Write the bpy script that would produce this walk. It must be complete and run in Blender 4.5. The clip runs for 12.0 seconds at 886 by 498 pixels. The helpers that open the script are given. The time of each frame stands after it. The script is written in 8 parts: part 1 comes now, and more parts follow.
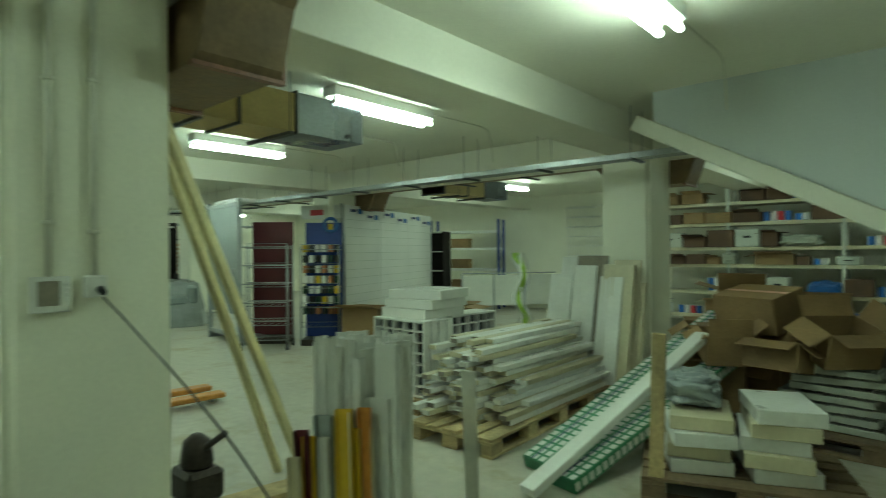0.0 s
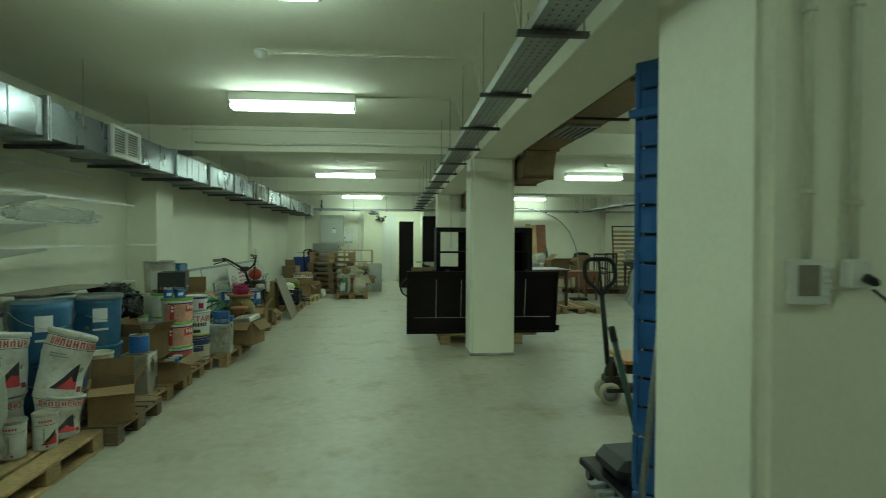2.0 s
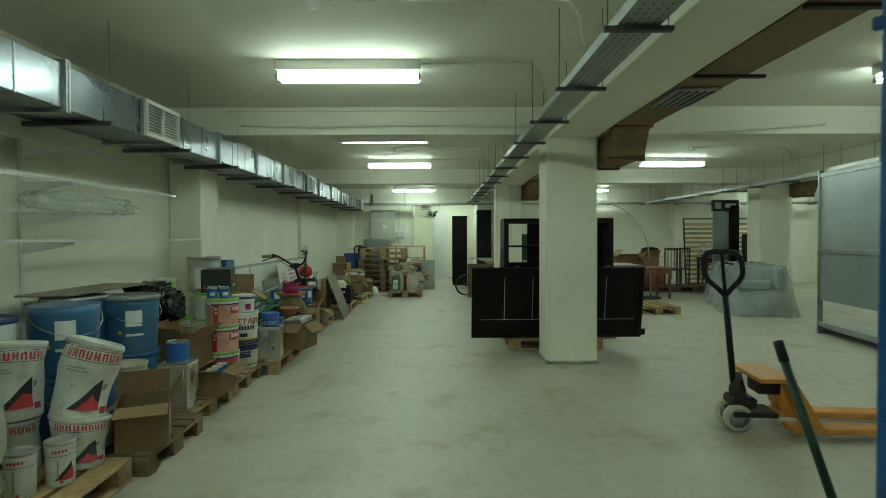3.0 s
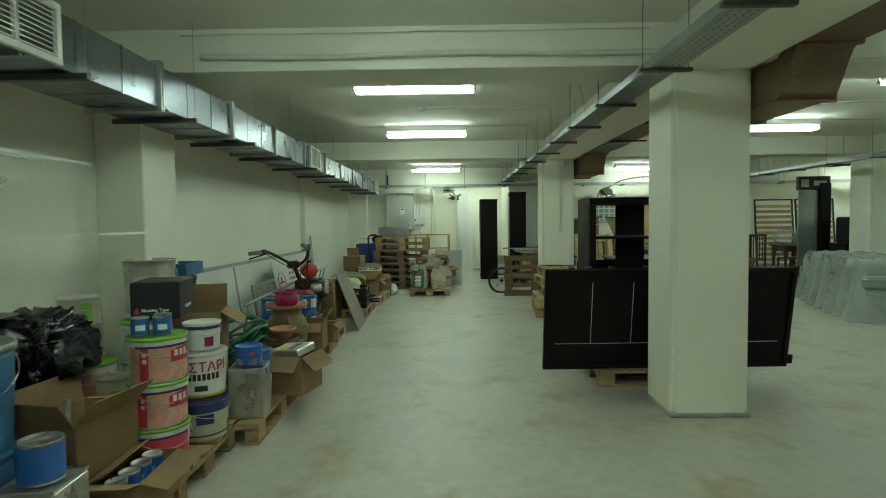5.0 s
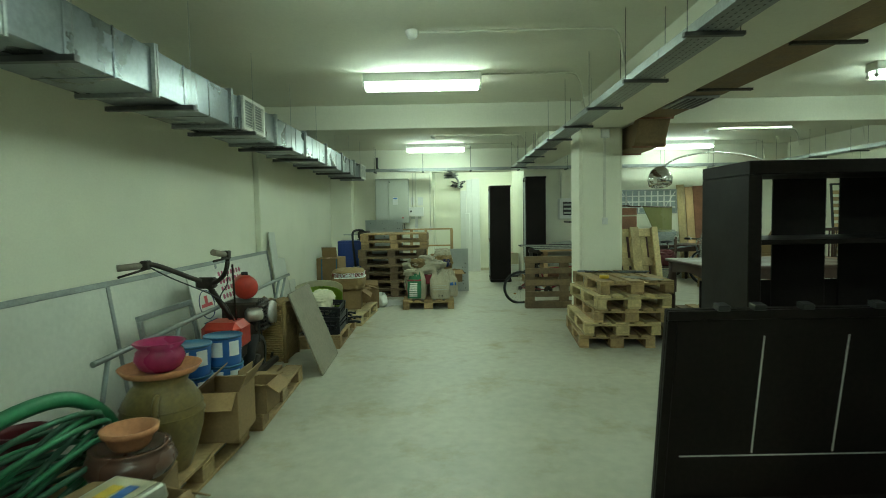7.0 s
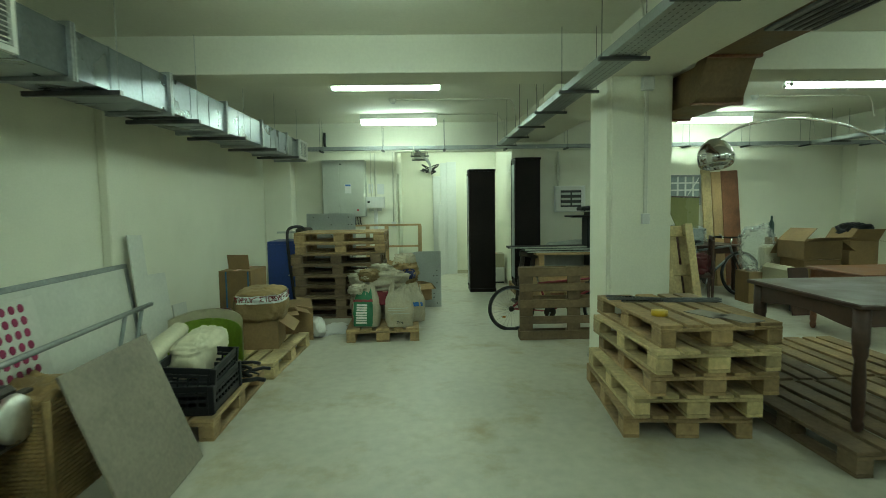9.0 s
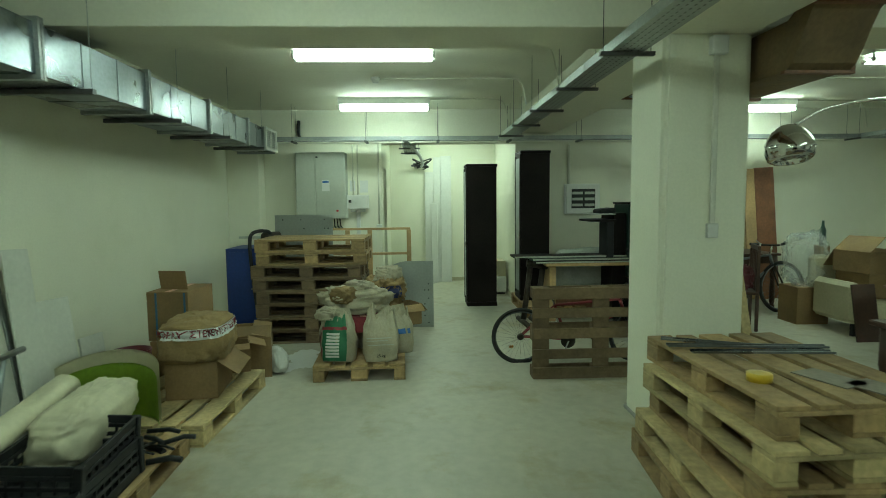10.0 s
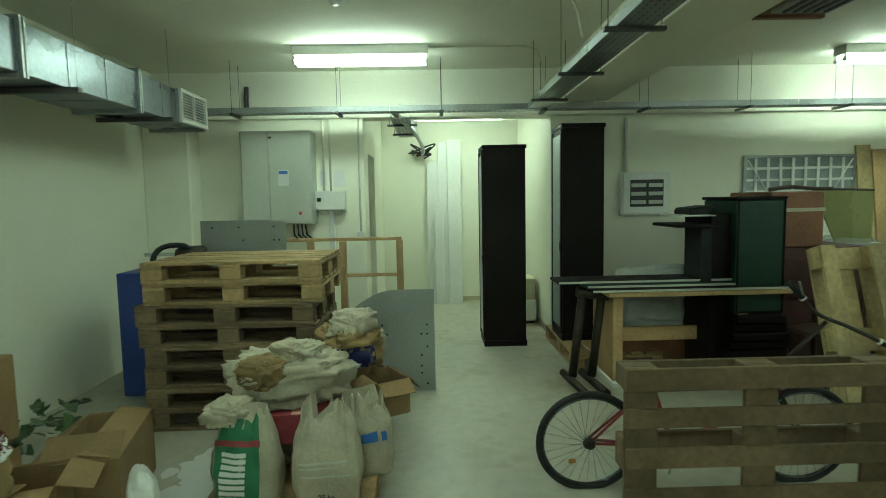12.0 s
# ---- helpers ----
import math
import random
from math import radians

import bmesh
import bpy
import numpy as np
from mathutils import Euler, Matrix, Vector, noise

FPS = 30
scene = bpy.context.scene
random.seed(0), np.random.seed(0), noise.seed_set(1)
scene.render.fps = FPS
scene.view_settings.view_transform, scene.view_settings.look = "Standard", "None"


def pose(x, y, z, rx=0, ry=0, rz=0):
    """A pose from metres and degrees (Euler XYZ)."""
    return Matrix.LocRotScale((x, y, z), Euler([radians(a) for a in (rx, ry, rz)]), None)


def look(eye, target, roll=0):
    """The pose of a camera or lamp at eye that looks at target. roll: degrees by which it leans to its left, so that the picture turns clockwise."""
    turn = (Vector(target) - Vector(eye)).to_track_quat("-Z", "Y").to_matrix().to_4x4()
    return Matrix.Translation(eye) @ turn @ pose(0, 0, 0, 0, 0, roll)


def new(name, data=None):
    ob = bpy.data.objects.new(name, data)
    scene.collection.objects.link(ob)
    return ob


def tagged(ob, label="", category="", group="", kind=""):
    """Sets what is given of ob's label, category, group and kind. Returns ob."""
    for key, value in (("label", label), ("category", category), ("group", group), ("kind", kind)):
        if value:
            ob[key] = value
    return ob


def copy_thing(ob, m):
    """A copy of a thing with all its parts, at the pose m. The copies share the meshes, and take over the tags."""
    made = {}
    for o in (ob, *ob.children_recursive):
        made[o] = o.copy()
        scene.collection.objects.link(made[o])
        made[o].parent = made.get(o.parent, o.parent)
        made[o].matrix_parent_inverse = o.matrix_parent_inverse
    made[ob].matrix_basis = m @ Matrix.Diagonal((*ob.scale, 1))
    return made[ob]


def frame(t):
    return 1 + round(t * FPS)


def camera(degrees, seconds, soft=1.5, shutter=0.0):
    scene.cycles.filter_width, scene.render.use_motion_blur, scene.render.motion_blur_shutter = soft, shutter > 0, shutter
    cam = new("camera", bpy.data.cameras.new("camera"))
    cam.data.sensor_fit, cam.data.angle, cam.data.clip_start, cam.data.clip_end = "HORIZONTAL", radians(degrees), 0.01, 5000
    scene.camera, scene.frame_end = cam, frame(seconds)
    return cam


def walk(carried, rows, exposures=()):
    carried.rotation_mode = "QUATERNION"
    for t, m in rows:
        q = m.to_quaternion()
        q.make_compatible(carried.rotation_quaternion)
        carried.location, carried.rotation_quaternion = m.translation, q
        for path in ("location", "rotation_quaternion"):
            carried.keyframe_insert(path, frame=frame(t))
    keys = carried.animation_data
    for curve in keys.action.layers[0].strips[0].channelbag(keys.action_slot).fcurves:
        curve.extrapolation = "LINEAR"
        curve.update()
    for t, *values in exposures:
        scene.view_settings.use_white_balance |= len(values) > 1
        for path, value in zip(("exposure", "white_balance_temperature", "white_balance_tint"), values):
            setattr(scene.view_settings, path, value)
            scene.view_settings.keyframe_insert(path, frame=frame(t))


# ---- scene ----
cam = camera(76.9, 12.0, 0.9, 0.3)
PATH = [
    (0, (1.036, 1.696, 1.528), (-0.289, 3.194, 1.534), -0.5),
    (0.5, (1.02, 1.491, 1.542), (-0.646, 2.598, 1.542), 0.3),
    (1, (0.835, 1.346, 1.524), (-1.016, 2.103, 1.52), 0.5),
    (1.5, (0.553, 1.212, 1.515), (-1.399, 1.644, 1.492), 0.4),
    (2, (0.193, 1.1, 1.5), (-1.8, 1.272, 1.468), 0.2),
    (2.5, (-0.21, 0.966, 1.486), (-2.21, 1.007, 1.453), 0.1),
    (3, (-0.657, 0.871, 1.447), (-2.656, 0.881, 1.404), -0.2),
    (5, (-2.843, 0.446, 1.474), (-4.84, 0.42, 1.381), -0.7),
    (5.5, (-3.444, 0.424, 1.45), (-5.441, 0.408, 1.352), -0.7),
    (6, (-4.102, 0.372, 1.454), (-6.099, 0.355, 1.338), -0.9),
    (6.5, (-4.766, 0.357, 1.479), (-6.762, 0.334, 1.352), -0.6),
    (7, (-5.381, 0.37, 1.467), (-7.377, 0.345, 1.346), -1.0),
    (9, (-7.969, 0.534, 1.508), (-9.961, 0.588, 1.347), -0.9),
    (9.5, (-8.656, 0.568, 1.529), (-10.647, 0.641, 1.36), -0.9),
    (10, (-9.273, 0.572, 1.562), (-11.264, 0.651, 1.388), -0.6),
    (10.5, (-9.911, 0.636, 1.55), (-11.902, 0.711, 1.379), -0.9),
    (11, (-10.508, 0.638, 1.599), (-12.498, 0.701, 1.413), -0.7),
    (11.5, (-11.088, 0.711, 1.606), (-13.078, 0.757, 1.415), -0.9),
    (12, (-11.672, 0.709, 1.539), (-13.664, 0.75, 1.362), -1.1),
]
walk(cam, [(t, look(eye, target, roll)) for t, eye, target, roll in PATH], [(0, 0.22, 6500, 7), (1, -0.08, 6500, 6), (2, -0.2, 6500, 7), (2.5, -0.25, 6500, 9), (3, -0.12, 6500, 19), (5, -0.03, 6500, 19), (5.5, -0.04, 6500, 14), (6, -0.04, 6500, 11), (7, 0.16, 6500, 10), (9, 0.03, 6500, 9), (10.5, -0.05, 6500, 9), (12, 0.04, 6500, 9)])

world = bpy.data.worlds.new("world")
scene.world = world
world.use_nodes = True
world.node_tree.nodes["Background"].inputs[0].default_value = (0.02, 0.025, 0.02, 1)
world.node_tree.nodes["Background"].inputs[1].default_value = 0.3
TUBE_COLOUR, TUBE_STRENGTH = (0.72, 1.0, 0.82), 34.5


# ---- materials ----
def mat(name, c, rough=0.6, metal=0.0, var=0.18, big=1.5, fine=30.0, bump=0.08, rnd=0.0, stretch=(1, 1, 1), stain=None, amount=0.5, spec=0.5):
    """A surface with slow stains, fine grain, a little relief and changes of gloss. stain: a second colour, in patches."""
    m = bpy.data.materials.new(name)
    m.use_nodes = True
    nt = m.node_tree
    n, l = nt.nodes, nt.links
    b = n["Principled BSDF"]
    b.inputs["Metallic"].default_value = metal
    b.inputs["Specular IOR Level"].default_value = spec
    tc = n.new("ShaderNodeTexCoord")
    mp = n.new("ShaderNodeMapping")
    mp.inputs["Scale"].default_value = stretch
    l.new(tc.outputs["Object"], mp.inputs[0])
    oi = n.new("ShaderNodeObjectInfo")
    sh = n.new("ShaderNodeVectorMath")
    sh.operation = "MULTIPLY_ADD"
    comb = n.new("ShaderNodeCombineXYZ")
    for i in range(3):
        l.new(oi.outputs["Random"], comb.inputs[i])
    l.new(comb.outputs[0], sh.inputs[0])
    sh.inputs[1].default_value = (17, 31, 23) if rnd else (0, 0, 0)
    l.new(mp.outputs[0], sh.inputs[2])
    n1 = n.new("ShaderNodeTexNoise")
    n1.inputs["Scale"].default_value = big
    n1.inputs["Detail"].default_value = 5
    n2 = n.new("ShaderNodeTexNoise")
    n2.inputs["Scale"].default_value = fine
    n2.inputs["Detail"].default_value = 4
    l.new(sh.outputs[0], n1.inputs["Vector"])
    l.new(sh.outputs[0], n2.inputs["Vector"])
    r1 = n.new("ShaderNodeMapRange")
    r1.inputs[1].default_value, r1.inputs[2].default_value = 0.3, 0.7
    r1.inputs[3].default_value, r1.inputs[4].default_value = 1 - var, 1 + var
    l.new(n1.outputs["Fac"], r1.inputs[0])
    r2 = n.new("ShaderNodeMapRange")
    r2.inputs[1].default_value, r2.inputs[2].default_value = 0.3, 0.7
    r2.inputs[3].default_value, r2.inputs[4].default_value = 1 - var * 0.6, 1 + var * 0.6
    l.new(n2.outputs["Fac"], r2.inputs[0])
    mu = n.new("ShaderNodeMath")
    mu.operation = "MULTIPLY"
    l.new(r1.outputs[0], mu.inputs[0])
    l.new(r2.outputs[0], mu.inputs[1])
    last = mu.outputs[0]
    if rnd:
        r3 = n.new("ShaderNodeMapRange")
        r3.inputs[3].default_value, r3.inputs[4].default_value = 1 - rnd, 1 + rnd
        l.new(oi.outputs["Random"], r3.inputs[0])
        m2 = n.new("ShaderNodeMath")
        m2.operation = "MULTIPLY"
        l.new(last, m2.inputs[0])
        l.new(r3.outputs[0], m2.inputs[1])
        last = m2.outputs[0]
    mix = n.new("ShaderNodeVectorMath")
    mix.operation = "SCALE"
    l.new(last, mix.inputs["Scale"])
    if stain:
        n3 = n.new("ShaderNodeTexNoise")
        n3.inputs["Scale"].default_value = big * 2.3
        n3.inputs["Detail"].default_value = 7
        n3.inputs["Roughness"].default_value = 0.65
        l.new(sh.outputs[0], n3.inputs["Vector"])
        r4 = n.new("ShaderNodeMapRange")
        r4.inputs[1].default_value, r4.inputs[2].default_value, r4.inputs[4].default_value = 0.52, 0.72, amount
        l.new(n3.outputs["Fac"], r4.inputs[0])
        mc = n.new("ShaderNodeMix")
        mc.data_type = "RGBA"
        l.new(r4.outputs[0], mc.inputs[0])
        mc.inputs[6].default_value, mc.inputs[7].default_value = (*c, 1), (*stain, 1)
        l.new(mc.outputs[2], mix.inputs[0])
    else:
        mix.inputs[0].default_value = c
    l.new(mix.outputs[0], b.inputs["Base Color"])
    r5 = n.new("ShaderNodeMapRange")
    r5.inputs[1].default_value, r5.inputs[2].default_value = 0.3, 0.7
    r5.inputs[3].default_value, r5.inputs[4].default_value = max(0.03, rough - 0.1), min(1, rough + 0.1)
    l.new(n1.outputs["Fac"], r5.inputs[0])
    l.new(r5.outputs[0], b.inputs["Roughness"])
    if bump:
        bp = n.new("ShaderNodeBump")
        bp.inputs["Strength"].default_value, bp.inputs["Distance"].default_value = bump, 0.01
        l.new(n2.outputs["Fac"], bp.inputs["Height"])
        l.new(bp.outputs[0], b.inputs["Normal"])
    return m


def glow(name, c, strength):
    m = bpy.data.materials.new(name)
    m.use_nodes = True
    b = m.node_tree.nodes["Principled BSDF"]
    b.inputs["Base Color"].default_value = (0.8, 0.8, 0.8, 1)
    b.inputs["Emission Color"].default_value, b.inputs["Emission Strength"].default_value = (*c, 1), strength
    return m


def clear(name, c, rough=0.1, solid=0.35):
    """Thin plastic film or glass: part clear, part glossy."""
    m = mat(name, c, rough, 0, 0.1, 3, 20, 0.3)
    nt = m.node_tree
    out, b = nt.nodes["Material Output"], nt.nodes["Principled BSDF"]
    t, mx = nt.nodes.new("ShaderNodeBsdfTransparent"), nt.nodes.new("ShaderNodeMixShader")
    mx.inputs[0].default_value = solid
    nt.links.new(t.outputs[0], mx.inputs[1])
    nt.links.new(b.outputs[0], mx.inputs[2])
    nt.links.new(mx.outputs[0], out.inputs["Surface"])
    return m


PAINT = mat("wall_paint", (0.80, 0.79, 0.66), 0.7, 0, 0.05, 0.8, 60, 0.05, stain=(0.70, 0.69, 0.55), amount=0.35)
CEIL = mat("ceiling_paint", (0.80, 0.79, 0.68), 0.8, 0, 0.04, 0.7, 40, 0.04, stain=(0.72, 0.70, 0.58), amount=0.3)
STAIRPAINT = mat("stair_paint", (0.62, 0.66, 0.66), 0.7, 0, 0.05, 0.8, 50, 0.04)
FLOOR = mat("concrete_floor", (0.425, 0.405, 0.33), 0.5, 0, 0.13, 0.8, 11, 0.05, stain=(0.30, 0.235, 0.115), amount=0.8)
MORTAR = mat("mortar", (0.36, 0.36, 0.33), 0.9, 0, 0.2, 8, 60, 0.3)
GALV = mat("galvanised_steel", (0.20, 0.22, 0.24), 0.3, 1.0, 0.16, 2.2, 40, 0.03, 0.06)
GALVDULL = mat("dull_galvanised", (0.36, 0.38, 0.38), 0.45, 0.8, 0.2, 3, 50, 0.04)
DARKSTEEL = mat("dark_bracket", (0.10, 0.10, 0.10), 0.5, 0.6, 0.2)
WHITEMETAL = mat("white_enamel", (0.72, 0.72, 0.68), 0.4, 0, 0.05)
GREYMETAL = mat("grey_enamel", (0.46, 0.48, 0.42), 0.45, 0, 0.06)
DUCTBOARD = mat("brown_duct_wrap", (0.20, 0.13, 0.065), 0.6, 0, 0.2, 4, 40, 0.1, stain=(0.13, 0.08, 0.04))
# brown duct board, with the light from the side put into a yellow colour
DUCTSIDELIT = mat("yellow_insulation_board", (0.50, 0.38, 0.16), 0.6, 0, 0.12, 4, 40, 0.1)
TUBE = glow("fluorescent_tube", TUBE_COLOUR, TUBE_STRENGTH)
CABLEWHITE = mat("white_cable", (0.66, 0.65, 0.55), 0.5, 0, 0.08)
BLACKCABLE = mat("black_cable", (0.03, 0.03, 0.03), 0.5, 0, 0.1)
PALLETWOOD = mat("pallet_wood", (0.33, 0.22, 0.105), 0.8, 0, 0.28, 3, 30, 0.3, 0.16, (1, 1, 1), (0.22, 0.14, 0.07), 0.6)
PALLETPALE = mat("pale_pallet_wood", (0.45, 0.345, 0.175), 0.75, 0, 0.3, 3, 30, 0.25, 0.12, (1, 1, 1), (0.40, 0.28, 0.13), 0.5)
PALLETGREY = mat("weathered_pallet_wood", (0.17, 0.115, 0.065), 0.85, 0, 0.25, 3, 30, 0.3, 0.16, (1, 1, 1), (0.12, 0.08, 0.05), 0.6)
BLACKWOOD = mat("black_brown_veneer", (0.010, 0.0065, 0.006), 0.5, 0, 0.3, 3, 40, 0.03, spec=0.15)
DARKBROWN = mat("dark_stained_wood", (0.06, 0.028, 0.018), 0.45, 0, 0.25, 4, 40, 0.08)
DULLWOOD = mat("dark_red_wood", (0.07, 0.022, 0.018), 0.5, 0, 0.25, 4, 40, 0.08)
REDWOOD = mat("reddish_wood", (0.22, 0.09, 0.045), 0.5, 0, 0.25, 4, 40, 0.08)
PINE = mat("pine_wood", (0.48, 0.31, 0.15), 0.6, 0, 0.2, 3, 40, 0.1, 0.1)
KRAFT = mat("kraft_cardboard", (0.255, 0.16, 0.072), 0.85, 0, 0.14, 4, 60, 0.1, 0.12, (1, 1, 1), (0.20, 0.12, 0.05), 0.5)
DARKCARD = mat("dark_brown_cardboard", (0.09, 0.05, 0.028), 0.85, 0, 0.2, 4, 60, 0.1, 0.2)
BLACKCARD = mat("black_cardboard", (0.012, 0.012, 0.013), 0.5, 0, 0.2)
BLUEPLASTIC = mat("blue_plastic", (0.01, 0.09, 0.30), 0.4, 0, 0.15, 3, 30, 0.05)
BLUEDRUM = mat("blue_painted_steel", (0.028, 0.125, 0.25), 0.38, 0.1, 0.2, 3, 30, 0.05, 0.08, (1, 1, 1), (0.10, 0.16, 0.20), 0.5)
DEEPBLUE = mat("deep_blue_paint", (0.012, 0.04, 0.22), 0.45, 0, 0.15)
DIRTYWHITE = mat("scuffed_white_enamel", (0.60, 0.60, 0.56), 0.4, 0, 0.12, 7, 40, 0.06, 0.08, (1, 1, 1), (0.27, 0.25, 0.2), 0.55)
WHITEPLASTIC = mat("white_plastic", (0.68, 0.68, 0.64), 0.35, 0, 0.07, 4, 30, 0.03, 0.05, (1, 1, 1), (0.5, 0.48, 0.40), 0.3)
CREAM = mat("cream_plastic", (0.52, 0.47, 0.32), 0.4, 0, 0.1)
GREENLID = mat("green_lid", (0.20, 0.48, 0.06), 0.4, 0, 0.1)
REDPAPER = mat("red_print", (0.55, 0.04, 0.05), 0.45, 0, 0.08)
PEACH = mat("peach_print", (0.60, 0.30, 0.22), 0.45, 0, 0.16, 9, 40, 0.02, 0, (1, 1, 1), (0.66, 0.5, 0.36), 0.7)
REDPRINT = mat("bright_red_print", (0.62, 0.06, 0.08), 0.4, 0, 0.08)
GREENBAND = mat("green_print", (0.015, 0.16, 0.07), 0.6, 0, 0.15)
DULLRED = mat("dull_red_card", (0.26, 0.03, 0.04), 0.6, 0, 0.2)
SHINYBLACK = mat("shiny_black_film", (0.012, 0.012, 0.013), 0.22, 0, 0.2, spec=0.7)
CLOTH = mat("dust_sheet", (0.42, 0.44, 0.40), 0.8, 0, 0.14, 5, 40, 0.2)
OLIVEPANE = mat("olive_panel", (0.27, 0.27, 0.11), 0.25, 0, 0.08)
NAVY = mat("navy_print", (0.02, 0.03, 0.12), 0.4, 0, 0.1)
BLUEPRINT = mat("blue_print", (0.02, 0.12, 0.40), 0.4, 0, 0.1)
INK = mat("black_print", (0.02, 0.02, 0.02), 0.5, 0, 0.05)
WHITEINK = mat("white_print", (0.72, 0.72, 0.70), 0.5, 0, 0.05)
YELLOW = mat("yellow_plastic", (0.65, 0.42, 0.02), 0.4, 0, 0.1)
TINPLATE = mat("tinplate", (0.55, 0.54, 0.50), 0.33, 0.85, 0.2, 4, 30, 0.06, 0.06, (1, 1, 1), (0.35, 0.30, 0.22), 0.4)
SACKWHITE = mat("woven_sack", (0.33, 0.35, 0.28), 0.8, 0, 0.14, 4, 80, 0.4, 0.05, (1, 1, 1), (0.40, 0.38, 0.30), 0.5)
PAPERSACK = mat("paper_sack", (0.40, 0.36, 0.27), 0.8, 0, 0.14, 5, 60, 0.3, 0.08, (1, 1, 1), (0.36, 0.29, 0.18), 0.6)
KRAFTSACK = mat("kraft_sack", (0.25, 0.165, 0.07), 0.8, 0, 0.16, 5, 60, 0.3, 0.08)
HOSEGREEN = mat("green_hose", (0.03, 0.20, 0.09), 0.4, 0, 0.2, 5, 40, 0.1)
HOSEDARK = mat("dark_green_hose", (0.02, 0.09, 0.05), 0.45, 0, 0.2, 5, 40, 0.1, 0.2)
OLIVE = mat("olive_glazed_clay", (0.17, 0.12, 0.035), 0.35, 0, 0.25, 4, 40, 0.1, 0, (1, 1, 1), (0.08, 0.06, 0.03), 0.6)
BROWNCLAY = mat("brown_glazed_clay", (0.10, 0.045, 0.03), 0.3, 0, 0.2)
TERRACOTTA = mat("terracotta", (0.45, 0.19, 0.09), 0.8, 0, 0.18, 5, 50, 0.15)
PINKPOT = mat("pink_glaze", (0.32, 0.02, 0.09), 0.3, 0, 0.15)
REDPAINT = mat("red_engine_paint", (0.45, 0.035, 0.02), 0.4, 0, 0.2)
RUST = mat("greasy_iron", (0.05, 0.04, 0.032), 0.55, 0.6, 0.3, 6, 40, 0.2)
WICKER = mat("wicker", (0.24, 0.155, 0.06), 0.75, 0, 0.25, 6, 60, 0.3, 0.15)
OLDPLY = mat("old_grey_board", (0.23, 0.20, 0.155), 0.7, 0, 0.2, 2, 40, 0.1, 0, (1, 1, 1), (0.14, 0.12, 0.09), 0.6)
BLACKPLASTIC = mat("black_plastic", (0.014, 0.015, 0.017), 0.5, 0, 0.2, spec=0.3)
RUBBER = mat("rubber", (0.02, 0.02, 0.02), 0.8, 0, 0.2)
ORANGE = mat("orange_paint", (0.55, 0.22, 0.03), 0.45, 0, 0.15, 4, 40, 0.05, 0, (1, 1, 1), (0.30, 0.13, 0.03), 0.5)
WHEEL = mat("cream_nylon", (0.55, 0.52, 0.38), 0.5, 0, 0.15)
GALVSHEET = mat("zinc_sheet", (0.42, 0.44, 0.42), 0.45, 0.5, 0.1, 2, 40, 0.03)
LIMEGREEN = mat("lime_plastic_film", (0.32, 0.50, 0.05), 0.5, 0, 0.15)
WHITEFILM = mat("white_foam_sheet", (0.66, 0.66, 0.60), 0.6, 0, 0.08)
CHROME = mat("chrome", (0.75, 0.75, 0.75), 0.08, 1.0, 0.06)
FILM = clear("clear_plastic_film", (0.7, 0.74, 0.72), 0.2, 0.27)
FILMCOVER = clear("milky_plastic_film", (0.62, 0.66, 0.64), 0.3, 0.4)
GLASSY = clear("dusty_glass", (0.6, 0.62, 0.55), 0.1, 0.3)
DARKGREEN = mat("dark_green_paint", (0.007, 0.04, 0.024), 0.45, 0, 0.2)
LEAF = mat("ivy_leaf", (0.04, 0.09, 0.025), 0.4, 0, 0.25, 8, 40, 0.1, 0.2)
MAROON = mat("maroon_plastic", (0.10, 0.01, 0.015), 0.4, 0, 0.2)
GREYCAB = mat("grey_steel_sheet", (0.30, 0.34, 0.34), 0.4, 0.4, 0.12)
CHALK = mat("chalk_line", (0.55, 0.55, 0.52), 0.8, 0, 0.1)


# ---- mesh helpers ----
def box(bm, x0, x1, y0, y1, z0, z1, m=None):
    v = [bm.verts.new((x, y, z)) for x in (x0, x1) for y in (y0, y1) for z in (z0, z1)]
    for f in ((0, 1, 3, 2), (4, 6, 7, 5), (0, 4, 5, 1), (2, 3, 7, 6), (0, 2, 6, 4), (1, 5, 7, 3)):
        bm.faces.new([v[i] for i in f])
    if m is not None:
        bmesh.ops.transform(bm, matrix=m, verts=v)
    return v


def u_profile(bm, lo, hi, w, h, e, put):
    """A U-shaped length from lo to hi: put(u, v, z) places a point."""
    sec = [(-w / 2, 0), (w / 2, 0), (w / 2, h), (w / 2 - e, h), (w / 2 - e, e), (-w / 2 + e, e), (-w / 2 + e, h), (-w / 2, h)]
    a, b = ([bm.verts.new(put(u, v, z)) for v, z in sec] for u in (lo, hi))
    for i in range(8):
        bm.faces.new((a[i], a[(i + 1) % 8], b[(i + 1) % 8], b[i]))
    for r in (a, b):
        for f in ((0, 1, 4, 5), (1, 2, 3, 4), (0, 5, 6, 7)):
            bm.faces.new([r[k] for k in f])


